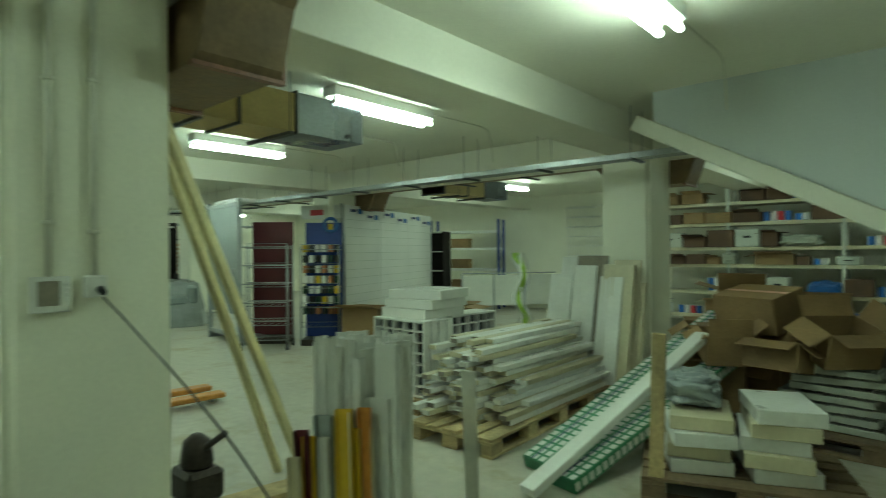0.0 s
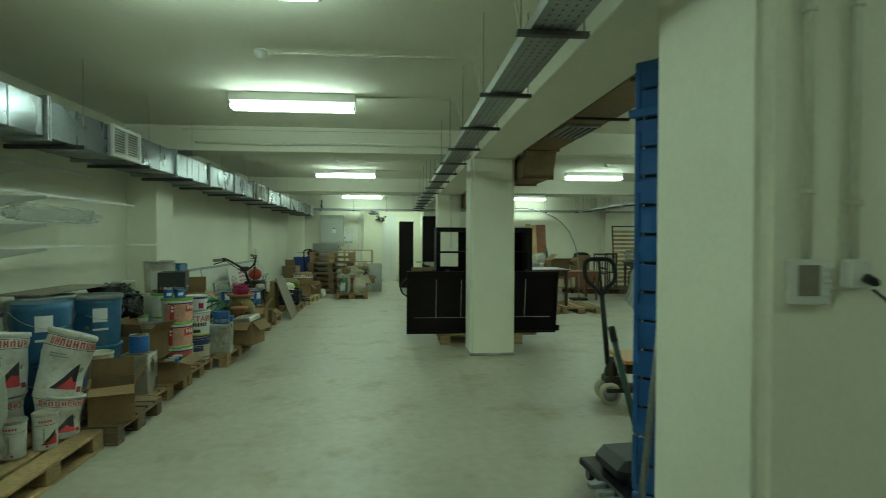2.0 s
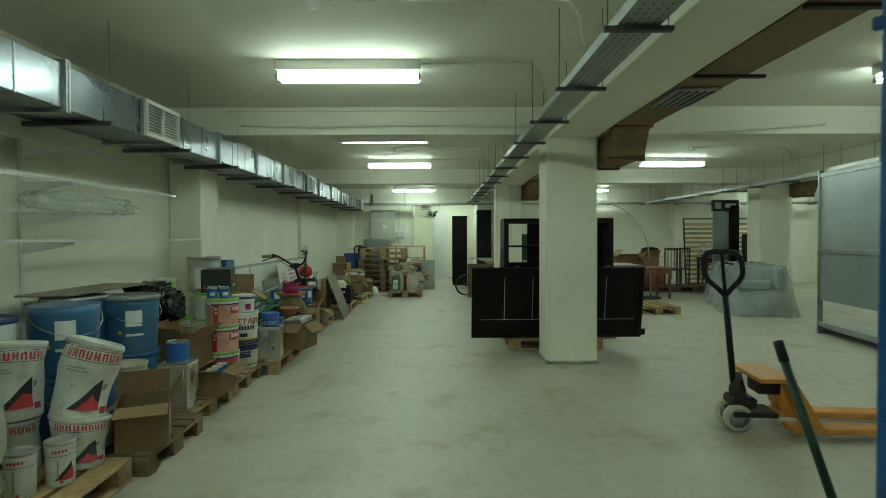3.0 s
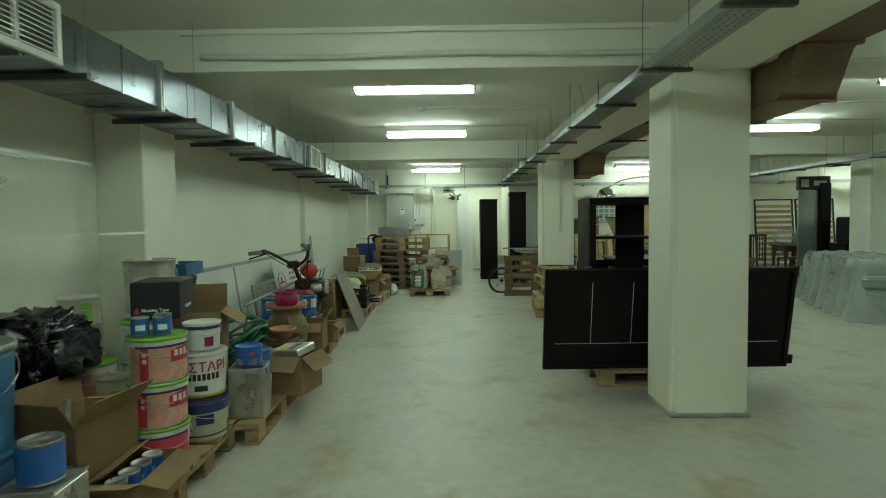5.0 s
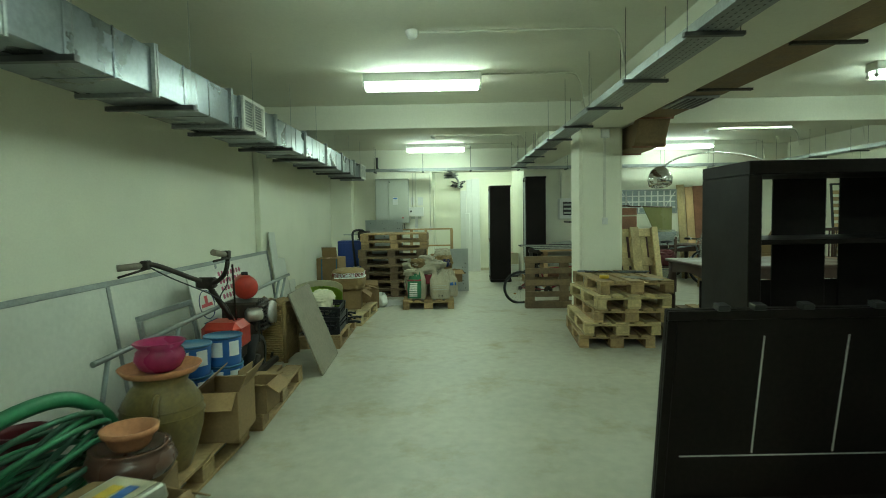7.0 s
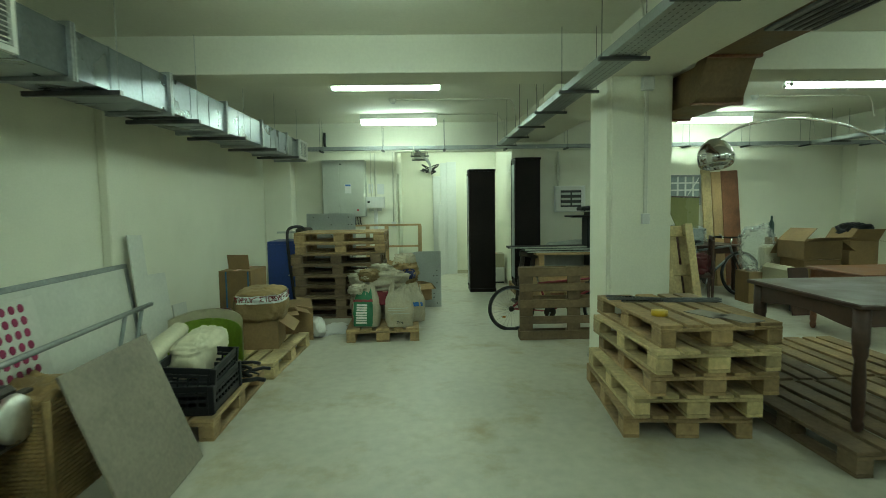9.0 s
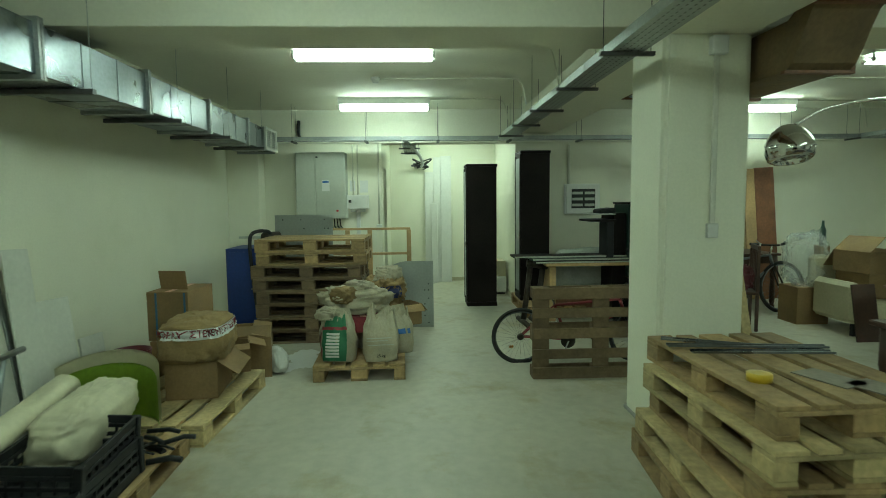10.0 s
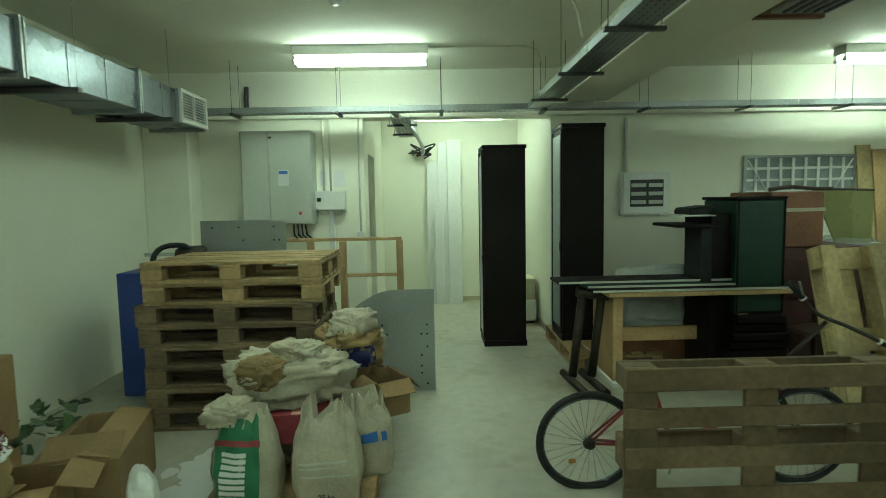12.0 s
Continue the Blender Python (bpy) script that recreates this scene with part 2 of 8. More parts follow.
def lathe(bm, prof, seg=28, m=None, wob=0.0, caps=True):
    """A turned body from (radius, height) pairs; wob dents it."""
    rings = []
    for r, z in prof:
        ring = []
        for i in range(seg):
            a = 2 * math.pi * i / seg
            k = 1 + (wob * noise.noise((3 * math.cos(a), 3 * math.sin(a), 6 * z + 3.1)) if wob else 0)
            ring.append(bm.verts.new((r * k * math.cos(a), r * k * math.sin(a), z)))
        rings.append(ring)
    for a, b in zip(rings, rings[1:]):
        for i in range(seg):
            j = (i + 1) % seg
            bm.faces.new((a[i], a[j], b[j], b[i])).smooth = True
    if caps:
        if prof[0][0] > 1e-4:
            bm.faces.new(rings[0][::-1])
        if prof[-1][0] > 1e-4:
            bm.faces.new(rings[-1])
    vs = [v for r in rings for v in r]
    if m is not None:
        bmesh.ops.transform(bm, matrix=m, verts=vs)
    return vs


def tube(bm, pts, r, seg=8, caps=True):
    """A round bar or cable along points."""
    pts = [Vector(p) for p in pts]
    rings, up = [], Vector((0.13, 0.21, 1)).normalized()
    for i, p in enumerate(pts):
        d = (pts[min(i + 1, len(pts) - 1)] - pts[max(i - 1, 0)]).normalized()
        s = d.cross(up)
        if s.length < 0.15:
            s = d.cross(Vector((1, 0.1, 0)))
        s.normalize()
        u = s.cross(d).normalized()
        rr = r[i] if isinstance(r, (list, tuple)) else r
        rings.append([bm.verts.new(p + rr * (math.cos(2 * math.pi * k / seg) * s + math.sin(2 * math.pi * k / seg) * u)) for k in range(seg)])
    for a, b in zip(rings, rings[1:]):
        for k in range(seg):
            j = (k + 1) % seg
            bm.faces.new((a[k], b[k], b[j], a[j])).smooth = True
    if caps:
        bm.faces.new(rings[0])
        bm.faces.new(rings[-1][::-1])
    return bm


def smooth_path(pts, steps=6):
    """Points of a smooth curve through the ones given."""
    p = [Vector(q) for q in pts]
    p = [2 * p[0] - p[1]] + p + [2 * p[-1] - p[-2]]
    out = []
    for i in range(1, len(p) - 2):
        for k in range(steps):
            t = k / steps
            a, b, c, d = p[i - 1], p[i], p[i + 1], p[i + 2]
            out.append(0.5 * ((2 * b) + (c - a) * t + (2 * a - 5 * b + 4 * c - d) * t * t + (3 * b - a - 3 * c + d) * t ** 3))
    return out + [p[-2]]


def done(name, bm, material, bevel=0.0, smooth=False):
    if bevel:
        bmesh.ops.bevel(bm, geom=bm.edges[:], offset=bevel, segments=1, affect="EDGES", clamp_overlap=True)
    bmesh.ops.recalc_face_normals(bm, faces=bm.faces[:])
    me = bpy.data.meshes.new(name)
    if smooth:
        for f in bm.faces:
            f.smooth = True
    bm.to_mesh(me)
    bm.free()
    me.materials.append(material)
    return me


def part(name, bm, material, parent, label="", bevel=0.0, m=None, smooth=False):
    ob = new(name, done(name, bm, material, bevel, smooth))
    ob.parent = parent
    if m is not None:
        ob.matrix_basis = m
    return tagged(ob, label)


def thing(name, label, category, m=None, group="", kind=""):
    ob = new(name)
    ob.empty_display_size = 0.1
    if m is not None:
        ob.matrix_basis = m
    return tagged(ob, label, category, group, kind)


def solid(name, bm, material, label, category, m=None, group="", kind="", bevel=0.0, smooth=False):
    ob = new(name, done(name, bm, material, bevel, smooth))
    if m is not None:
        ob.matrix_basis = m
    return tagged(ob, label, category, group, kind)


def boxpart(name, dims, material, parent, label="", bevel=0.003, m=None):
    bm = bmesh.new()
    box(bm, *dims)
    return part(name, bm, material, parent, label, bevel, m)


def words(body, size, material, parent, m, name="lettering", label=""):
    """Letters in the built-in font, as a thin mesh: x along the line, y up."""
    cu = bpy.data.curves.new("text", "FONT")
    cu.body, cu.size, cu.extrude, cu.align_x, cu.align_y = body, size, 0.0008, "CENTER", "CENTER"
    cu.offset = size * 0.018
    tmp = bpy.data.objects.new("text", cu)
    me = bpy.data.meshes.new_from_object(tmp)
    bpy.data.objects.remove(tmp)
    me.materials.clear()
    me.materials.append(material)
    ob = new(name, me)
    ob.parent = parent
    ob.matrix_basis = m
    return tagged(ob, label)


def wrapped(body, size, r, angle, z, material, parent, name="lettering"):
    """Letters bent round a can of radius r, centred on that angle (degrees)."""
    ob = words(body, size, material, parent, Matrix(), name)
    for v in ob.data.vertices:
        a = radians(angle) + v.co.x / r
        v.co = ((r + 0.0015 + v.co.z) * math.cos(a), (r + 0.0015 + v.co.z) * math.sin(a), z + v.co.y)
    return ob


def patch(r, a0, a1, z0, z1, material, parent, name="label_print", off=0.0012, slant=0.0):
    """A printed patch bent round a can."""
    bm = bmesh.new()
    n = max(2, int(abs(a1 - a0) / 6))
    lo, hi = [], []
    for i in range(n + 1):
        a = radians(a0 + (a1 - a0) * i / n)
        lo.append(bm.verts.new(((r + off) * math.cos(a), (r + off) * math.sin(a), z0)))
        hi.append(bm.verts.new(((r + off) * math.cos(a), (r + off) * math.sin(a), z1 + slant * (i / n - 1))))
    for i in range(n):
        bm.faces.new((lo[i], lo[i + 1], hi[i + 1], hi[i]))
    return part(name, bm, material, parent)


# ---- large structure ----
X0, X1, Y0, Y1, H, BEAM = -17.75, 4.0, -2.2, 14.3, 2.91, 2.60


def structure(name, dims, material, label, bevel=0.0, category="wall"):
    bm = bmesh.new()
    for d in dims:
        box(bm, *d)
    return solid(name, bm, material, label, category, kind="structure", bevel=bevel)


structure("floor", [(-20.4, X1 + 0.2, Y0 - 0.2, Y1 + 0.2, -0.2, 0)], FLOOR, "dusty trowelled concrete floor with brown stains", category="floor")
structure("ceiling", [(-20.4, X1 + 0.2, Y0 - 0.2, Y1 + 0.2, H, H + 0.2)], CEIL, "painted flat concrete ceiling", category="ceiling")
structure("wall_south", [(-20.4, X1 + 0.2, Y0 - 0.2, Y0, 0, H)], PAINT, "plastered cream-painted basement wall")
structure("wall_north", [(-20.4, X1 + 0.2, Y1, Y1 + 0.2, 0, H)], PAINT, "plastered cream-painted basement wall")
structure("wall_east", [(X1, X1 + 0.2, Y0, Y1, 0, H)], PAINT, "plastered cream-painted basement wall")
NX, NY0, NY1 = -20.05, 0.0, 2.02
structure("wall_west", [(X0 - 0.25, X0, Y0, NY0, 0, H), (X0 - 0.25, X0, NY1, Y1, 0, H), (X0 - 0.25, X0, NY0, NY1, 2.42, H)], PAINT, "plastered cream-painted end wall with a recess")
for i, d in enumerate(((NX - 0.2, NX, -1.5, NY1 + 0.2, 0, H), (NX, X0 - 0.25, NY1, NY1 + 0.2, 0, H), (-18.15, X0 - 0.25, NY0 - 0.2, NY0, 0, H), (NX, -18.85, NY0 - 0.2, NY0, 0, H),
                       (-18.85, -18.15, NY0 - 0.2, NY0, 2.08, H), (NX, X0 - 0.25, -1.5, -1.3, 0, H))):
    structure("wall_niche_%d" % (i + 1), [d], PAINT, "cream-painted recess wall beside a plain doorway")
structure("ceiling_niche", [(NX, X0 - 0.251, NY0, NY1, 2.72, 2.9)], CEIL, "painted low ceiling of the recess", category="ceiling")
structure("trim", [(NX, X0 - 0.25, NY1 - 0.012, NY1, 0, 0.07), (NX, NX + 0.012, NY0, NY1 - 0.012, 0, 0.07)], CREAM, "low painted skirting in the recess", category="skirting")

for i, x in enumerate((-1.27, -6.97, -12.72)):
    structure("beam_cross_%d" % (i + 1), [(x - 0.5, x, Y0, Y1, BEAM, H)], CEIL, "painted concrete cross beam", 0.006, "beam")
structure("beam_end", [(X0, X0 + 0.03, Y0, Y1, 2.42, H)], CEIL, "painted concrete end beam", 0.004, "beam")
for i, (y0, y1) in enumerate(((2.10, 2.62), (7.75, 8.35))):
    structure("beam_long_%d" % (i + 1), [(X0 + 0.03, X1, y0, y1, 2.56, H - 0.002)], CEIL, "painted concrete beam over the columns", 0.006, "beam")


def column(i, x0, x1, y0, y1, top=2.56):
    bm = bmesh.new()
    box(bm, x0, x1, y0, y1, 0, top)
    bmesh.ops.bevel(bm, geom=[e for e in bm.edges if abs(e.verts[0].co.z - e.verts[1].co.z) > 1], offset=0.035, segments=3, affect="EDGES")
    ob = solid("column_%d" % i, bm, PAINT, "cream-painted concrete column with softened corners", "column", kind="structure")
    bm = bmesh.new()
    box(bm, x0 - 0.012, x1 + 0.012, y0 - 0.01, y1 + 0.012, 0, 0.035)
    part("mortar_foot", bm, MORTAR, ob, "rough grey mortar foot", 0.008)


column(1, -1.92, -1.27, 2.11, 2.66)
column(2, -7.49, -6.97, 2.08, 2.66)
column(3, -13.27, -12.72, 2.08, 2.64)
column(4, -1.82, -1.27, 7.65, 8.3)
column(5, -7.49, -6.97, 7.75, 8.35)
column(6, -13.25, -12.7, 7.8, 8.5)
structure("pilaster_1", [(-7.5, -7.0, Y0, -1.84, 0, BEAM)], PAINT, "cream-painted wall pilaster", 0.01, "pilaster")
structure("pilaster_2", [(-13.25, -12.72, Y0, -2.12, 0, BEAM)], PAINT, "shallow cream-painted wall pilaster", 0.01, "pilaster")
structure("pilaster_3", [(X0, -17.45, Y0, -1.74, 0, 2.42)], PAINT, "cream-painted corner pilaster", 0.01, "pilaster")
structure("pilaster_4", [(X0, -17.4, 7.9, 8.55, 0, 2.42)], PAINT, "cream-painted wall pilaster", 0.01, "pilaster")

# the stair that comes down from above: side wall, soffit and steps
bm = bmesh.new()
prof = [(-0.83, 2.66), (3.6, 0.24), (3.6, H), (-0.83, H)]
a = [bm.verts.new((x, 6.62, z)) for x, z in prof]
b = [bm.verts.new((x, 6.74, z)) for x, z in prof]
bm.faces.new(a)
bm.faces.new(b[::-1])
for i in range(4):
    j = (i + 1) % 4
    bm.faces.new((a[i], b[i], b[j], a[j]))
stair = solid("stair_side_wall", bm, STAIRPAINT, "pale blue-grey painted stair wall with a sloping underside", "stair", kind="structure")
bm = bmesh.new()
ang = math.atan2(2.42, 4.43)
box(bm, 0, 5.05, 0, 1.3, -0.14, 0.0, pose(-0.95, 6.55, 2.72, 0, math.degrees(ang), 0))
part("soffit", bm, CEIL, stair, "painted sloping stair soffit", 0.01)


# ---- lamps ----
def batten():
    t = thing("ceiling_light", "lit twin-tube fluorescent batten fixed under the ceiling", "lamp", group="fluorescent battens")
    boxpart("housing", (-0.085, 0.085, -0.60, 0.60, 0.085, 0.17), WHITEMETAL, t, "white enamelled housing")
    for s in (-1, 1):
        bm = bmesh.new()
        tube(bm, [(s * 0.058, -0.575, 0.035), (s * 0.058, 0.575, 0.035)], 0.021, 12)
        part("tube", bm, TUBE, t, "glowing fluorescent tube")
        for e in (-1, 1):
            bm = bmesh.new()
            tube(bm, [(s * 0.058, e * 0.576, 0.035), (s * 0.058, e * 0.60, 0.035)], 0.022, 8)
            box(bm, s * 0.058 - 0.008, s * 0.058 + 0.008, e * 0.588 - 0.008, e * 0.588 + 0.008, 0.045, 0.085)
            part("lamp_holder", bm, GREYMETAL, t, "grey lamp holder")
    return t


LAMPS = [(x, 0.115) for x in (0.1, -2.75, -5.36, -8.37, -11.19, -14.14, -16.81)] + [(-0.1, 4.38), (-2.74, 5.15)] + [(x, 5.2) for x in (-5.4, -8.3, -11.09, -14.25, -17.0)]
LAMPS += [(x, 11.0) for x in (0.1, -2.6, -5.4, -8.3, -11.1, -14.2, -16.9)] + [(-19.0, 1.1)]
one = batten()
Z_LAMP = H - 0.17
for i, (x, y) in enumerate(LAMPS):
    m = pose(x, y, Z_LAMP if x > -18 else 2.72 - 0.17)
    if i == 0:
        one.matrix_basis = m
    else:
        copy_thing(one, m)


# ---- ceiling services ----
def steel_duct():
    t = thing("ventilation_duct", "long galvanised sheet-steel air duct hung along the wall", "duct")
    y0, y1, z0, z1 = -1.86, -1.41, 2.235, 2.505
    x, edges = 3.0, []
    while x > -16.95:
        edges.append(x)
        x -= 1.18
    edges.append(-17.0)
    for a, b in zip(edges, edges[1:]):
        bm = bmesh.new()
        box(bm, b + 0.004, a - 0.004, y0, y1, z0, z1)
        part("duct_section", bm, GALV, t, "", 0.004)
        for k in (0.33, 0.66):
            xx = a + (b - a) * k
            bm = bmesh.new()
            box(bm, xx - 0.006, xx + 0.006, y0 - 0.003, y1 + 0.004, z0 - 0.003, z1 + 0.003)
            part("seam", bm, GALV, t)
        bm = bmesh.new()
        for s in (-0.014, 0.014):
            box(bm, b + s - 0.009, b + s + 0.009, y0 - 0.025, y1 + 0.025, z0 - 0.025, z1 + 0.025)
        part("flange", bm, GALVDULL, t, "dull steel flange")
        bm = bmesh.new()
        xx = a - 0.35
        box(bm, xx - 0.02, xx + 0.02, y0 - 0.06, y1 + 0.085, z0 - 0.035, z0 - 0.004)
        part("bracket", bm, DARKSTEEL, t, "dark steel hanger rail")
        bm = bmesh.new()
        tube(bm, [(xx, y1 + 0.07, z0 - 0.02), (xx, y1 + 0.07, H)], 0.0022, 6)
        part("hanger_rod", bm, GALVDULL, t)
    for gx in (1.0, -5.2, -10.42, -16.75):
        g = boxpart("grille", (gx - 0.27, gx + 0.27, y1 + 0.002, y1 + 0.03, z0 - 0.005, z1 + 0.005), GALVDULL, t, "white louvred air grille")
        bm = bmesh.new()
        for u0, u1, w0, w1 in ((-0.27, 0.27, z0 - 0.005, z0 + 0.025), (-0.27, 0.27, z1 - 0.025, z1 + 0.005), (-0.27, -0.24, z0 + 0.025, z1 - 0.025), (0.24, 0.27, z0 + 0.025, z1 - 0.025), (-0.01, 0.01, z0 + 0.025, z1 - 0.025)):
            box(bm, gx + u0, gx + u1, y1 + 0.031, y1 + 0.055, w0, w1)
        part("grille_frame", bm, WHITEMETAL, g, "white frame", 0.002)
        for k in range(9):
            zz = z0 + 0.037 + k * 0.0235
            bm = bmesh.new()
            box(bm, -0.235, 0.235, -0.009, 0.009, -0.002, 0.002)
            part("slat", bm, WHITEMETAL, g, m=pose(gx, y1 + 0.044, zz, -35))


steel_duct()


def cable_tray(name, along, at, a, b, z, w=0.2):
    """A perforated steel tray along x or y, with cross rails and rods."""
    t = thing(name, "perforated galvanised cable tray hung from the ceiling", "cable tray", group="cable trays")
    n = max(1, int(abs(b - a) / 2.0))

    def put(nm, u0, u1, v0, v1, z0, z1, material, label=""):
        bm = bmesh.new()
        if along == "x":
            box(bm, min(u0, u1), max(u0, u1), v0, v1, z0, z1)
        else:
            box(bm, v0, v1, min(u0, u1), max(u0, u1), z0, z1)
        part(nm, bm, material, t, label)

    for k in range(n):
        u0, u1 = a + (b - a) * k / n, a + (b - a) * (k + 1) / n
        bm = bmesh.new()
        s = 0.004 if u1 > u0 else -0.004
        lo, hi = min(u0 + s, u1 - s), max(u0 + s, u1 - s)
        u_profile(bm, lo, hi, w, 0.055, 0.003, lambda u, v, dz: (u, at + v, z + dz) if along == "x" else (at + v, u, z + dz))
        tr = part("tray_length", bm, GALVDULL, t)
        bm = bmesh.new()
        cnt = int(abs(u1 - u0) / 0.05)
        for i in range(cnt):
            u = u0 + (u1 - u0) * (i + 0.5) / cnt
            for v in (-0.06, -0.02, 0.02, 0.06):
                box(bm, *((u - 0.01, u + 0.01, at + v - 0.004, at + v + 0.004, z - 0.001, z) if along == "x" else (at + v - 0.004, at + v + 0.004, u - 0.01, u + 0.01, z - 0.001, z)))
        tagged(part("perforation", bm, DARKSTEEL, tr, "dark slots"), kind="stuff")
        for f in (0.25, 0.75):
            u = u0 + (u1 - u0) * f
            put("cross_rail", u - 0.018, u + 0.018, at - w / 2 - 0.06, at + w / 2 + 0.06, z - 0.025, z - 0.004, DARKSTEEL, "dark cross rail")
            for sd in (-1, 1):
                bm = bmesh.new()
                p = (u, at + sd * (w / 2 + 0.04)) if along == "x" else (at + sd * (w / 2 + 0.04), u)
                tube(bm, [(*p, z - 0.02), (*p, H)], 0.0026, 6)
                part("hanger_rod", bm, DARKSTEEL, t)
    bm = bmesh.new()
    for j in range(3):
        v = at - 0.05 + j * 0.045
        pts = [((u, v + 0.01 * math.sin(u * 2 + j), z + 0.016) if along == "x" else (v + 0.01 * math.sin(u * 2 + j), u, z + 0.016)) for u in np.linspace(a, b, 24)]
        tube(bm, pts, 0.011, 6)
    part("cables", bm, CABLEWHITE, t, "grey-white cables lying in the tray")


cable_tray("cable_tray", "x", 1.78, 3.5, -17.2, 2.41)
cable_tray("cable_tray", "x", 7.05, 3.5, -17.2, 2.41)
cable_tray("cable_tray", "y", -17.32, -1.7, 12.5, 2.41, 0.16)


def brown_duct(oy):
    """A wrapped duct beside the beam; it dips under each cross beam."""
    t = thing("insulated_duct", "brown wrapped air duct that dips under the cross beams", "duct")
    hi, lo = 2.745, 2.43
    path = [(-1.0, hi), (-1.15, lo), (-1.95, lo), (-2.35, hi), (-6.5, hi), (-6.75, lo), (-7.6, lo), (-8.0, hi), (-12.25, hi), (-12.5, lo), (-13.4, lo), (-13.8, hi), (-15.1, hi)]
    for (xa, za), (xb, zb) in zip(path, path[1:]):
        bm = bmesh.new()
        n = 5 if abs(za - zb) > 0.1 else 1
        rings = []
        for k in range(n + 1):
            f = k / n
            s = f * f * (3 - 2 * f) if n > 1 else f
            x, z = xa + (xb - xa) * f, za + (zb - za) * s
            rings.append([bm.verts.new((x, y, z + dz)) for y, dz in ((oy + 2.70, -0.14), (oy + 3.08, -0.14), (oy + 3.08, 0.14), (oy + 2.70, 0.14))])
        for a, b in zip(rings, rings[1:]):
            for i in range(4):
                bm.faces.new((a[i], a[(i + 1) % 4], b[(i + 1) % 4], b[i]))
        bm.faces.new(rings[0])
        bm.faces.new(rings[-1][::-1])
        part("duct_section", bm, DUCTBOARD, t)
        bm = bmesh.new()
        box(bm, xb - 0.02, xb + 0.02, oy + 2.68, oy + 3.10, zb - 0.16, zb - 0.142)
        box(bm, xb - 0.02, xb + 0.02, oy + 3.082, oy + 3.10, zb - 0.142, zb + 0.14)
        part("joint_strip", bm, REDWOOD, t, "dark joint strip")
    for x in (-3.4, -4.6, -9.2, -10.6, -14.6):
        bm = bmesh.new()
        box(bm, x - 0.02, x + 0.02, oy + 2.66, oy + 3.16, hi - 0.185, hi - 0.165)
        part("hanger_rail", bm, RUST, t)
    for x in (-5.3, -11.3, -14.7):
        g = boxpart("diffuser", (x - 0.3, x + 0.3, oy + 2.72, oy + 3.06, hi - 0.162, hi - 0.142), GALVDULL, t, "grey ceiling diffuser")
        for k in range(5):
            boxpart("slat", (x - 0.26, x + 0.26, oy + 2.76 + k * 0.06, oy + 2.785 + k * 0.06, hi - 0.172, hi - 0.163), DARKSTEEL, g)


brown_duct(0.0)
brown_duct(5.72)


def duct_branch(m):
    t = thing("duct_branch", "brown duct branch coloured yellow for side light, with galvanised end box", "duct", m)
    # a brown duct: the yellow is side light held in the base colour
    boxpart("yellow_length", (-0.24, 0.24, 0.0, 0.62, 0, 0.3), DUCTSIDELIT, t, "brown duct, side light in its yellow colour")
    boxpart("yellow_length", (-0.24, 0.24, 0.64, 1.1, 0, 0.3), DUCTSIDELIT, t, "brown duct, side light in its yellow colour")
    for y in (0.0, 0.62, 1.1):
        boxpart("flange", (-0.26, 0.26, y, y + 0.018, -0.02, 0.32), DARKSTEEL, t, "dark flange", 0.0)
    boxpart("end_box", (-0.25, 0.25, 1.12, 1.78, -0.01, 0.31), GALV, t, "bright galvanised end box")
    boxpart("knob", (0.255, 0.275, 1.6, 1.63, 0.02, 0.05), DARKSTEEL, t)
    for y in (0.3, 1.0):
        bm = bmesh.new()
        box(bm, -0.32, 0.32, y, y + 0.03, -0.045, -0.02)
        part("hanger_rail", bm, DARKSTEEL, t)
        for s in (-0.3, 0.3):
            bm = bmesh.new()
            tube(bm, [(s, y + 0.015, -0.03), (s, y + 0.015, 0.44)], 0.004, 6)
            part("hanger_rod", bm, DARKSTEEL, t)


duct_branch(pose(-2.95, 3.1, 2.47))
duct_branch(pose(-5.2, 8.5, 2.47))


def wire(name, pts, r, material, label, category="cable", group="", steps=6):
    bm = bmesh.new()
    tube(bm, smooth_path(pts, steps), r, 6)
    return solid(name, bm, material, label, category, group=group, smooth=True)


# cable runs on the beams and ceiling
for x in (-6.955, -12.705):
    if x > -10:
        wire("beam_cable", [(x + 0.02, y, 2.695 + 0.008 * math.sin(3 * y)) for y in np.linspace(-1.35, 1.95, 16)] + [(x + 0.03, 2.04, 2.66), (x + 0.05, 2.7, 2.60)], 0.021, CABLEWHITE, "bundle of white cables clipped to the beam", group="beam cables")
        wire("beam_cable", [(x + 0.012, y, 2.86 + 0.003 * math.sin(5 * y)) for y in np.linspace(-1.5, 1.9, 8)], 0.006, CABLEWHITE, "thin white cable along the beam top", group="beam cables")
        wire("beam_cable", [(x + 0.03, 2.8, 2.585), (x + 0.03, 3.4, 2.6), (x + 0.05, 4.2, 2.63), (x + 0.02, 5.2, 2.7)], 0.016, CABLEWHITE, "bundle of white cables clipped to the beam", group="beam cables")
for x, y in LAMPS[:14]:
    wire("lamp_cable", [(x, y + 0.61, H - 0.012), (x, y + 1.2, H - 0.011), (x + 0.01, y + 1.5, H - 0.02), (x + 0.02, y + 1.6, H - 0.1), (x + 0.02, y + 1.66, 2.52)], 0.007, CABLEWHITE, "thin white lamp cable on the ceiling", group="lamp cables")


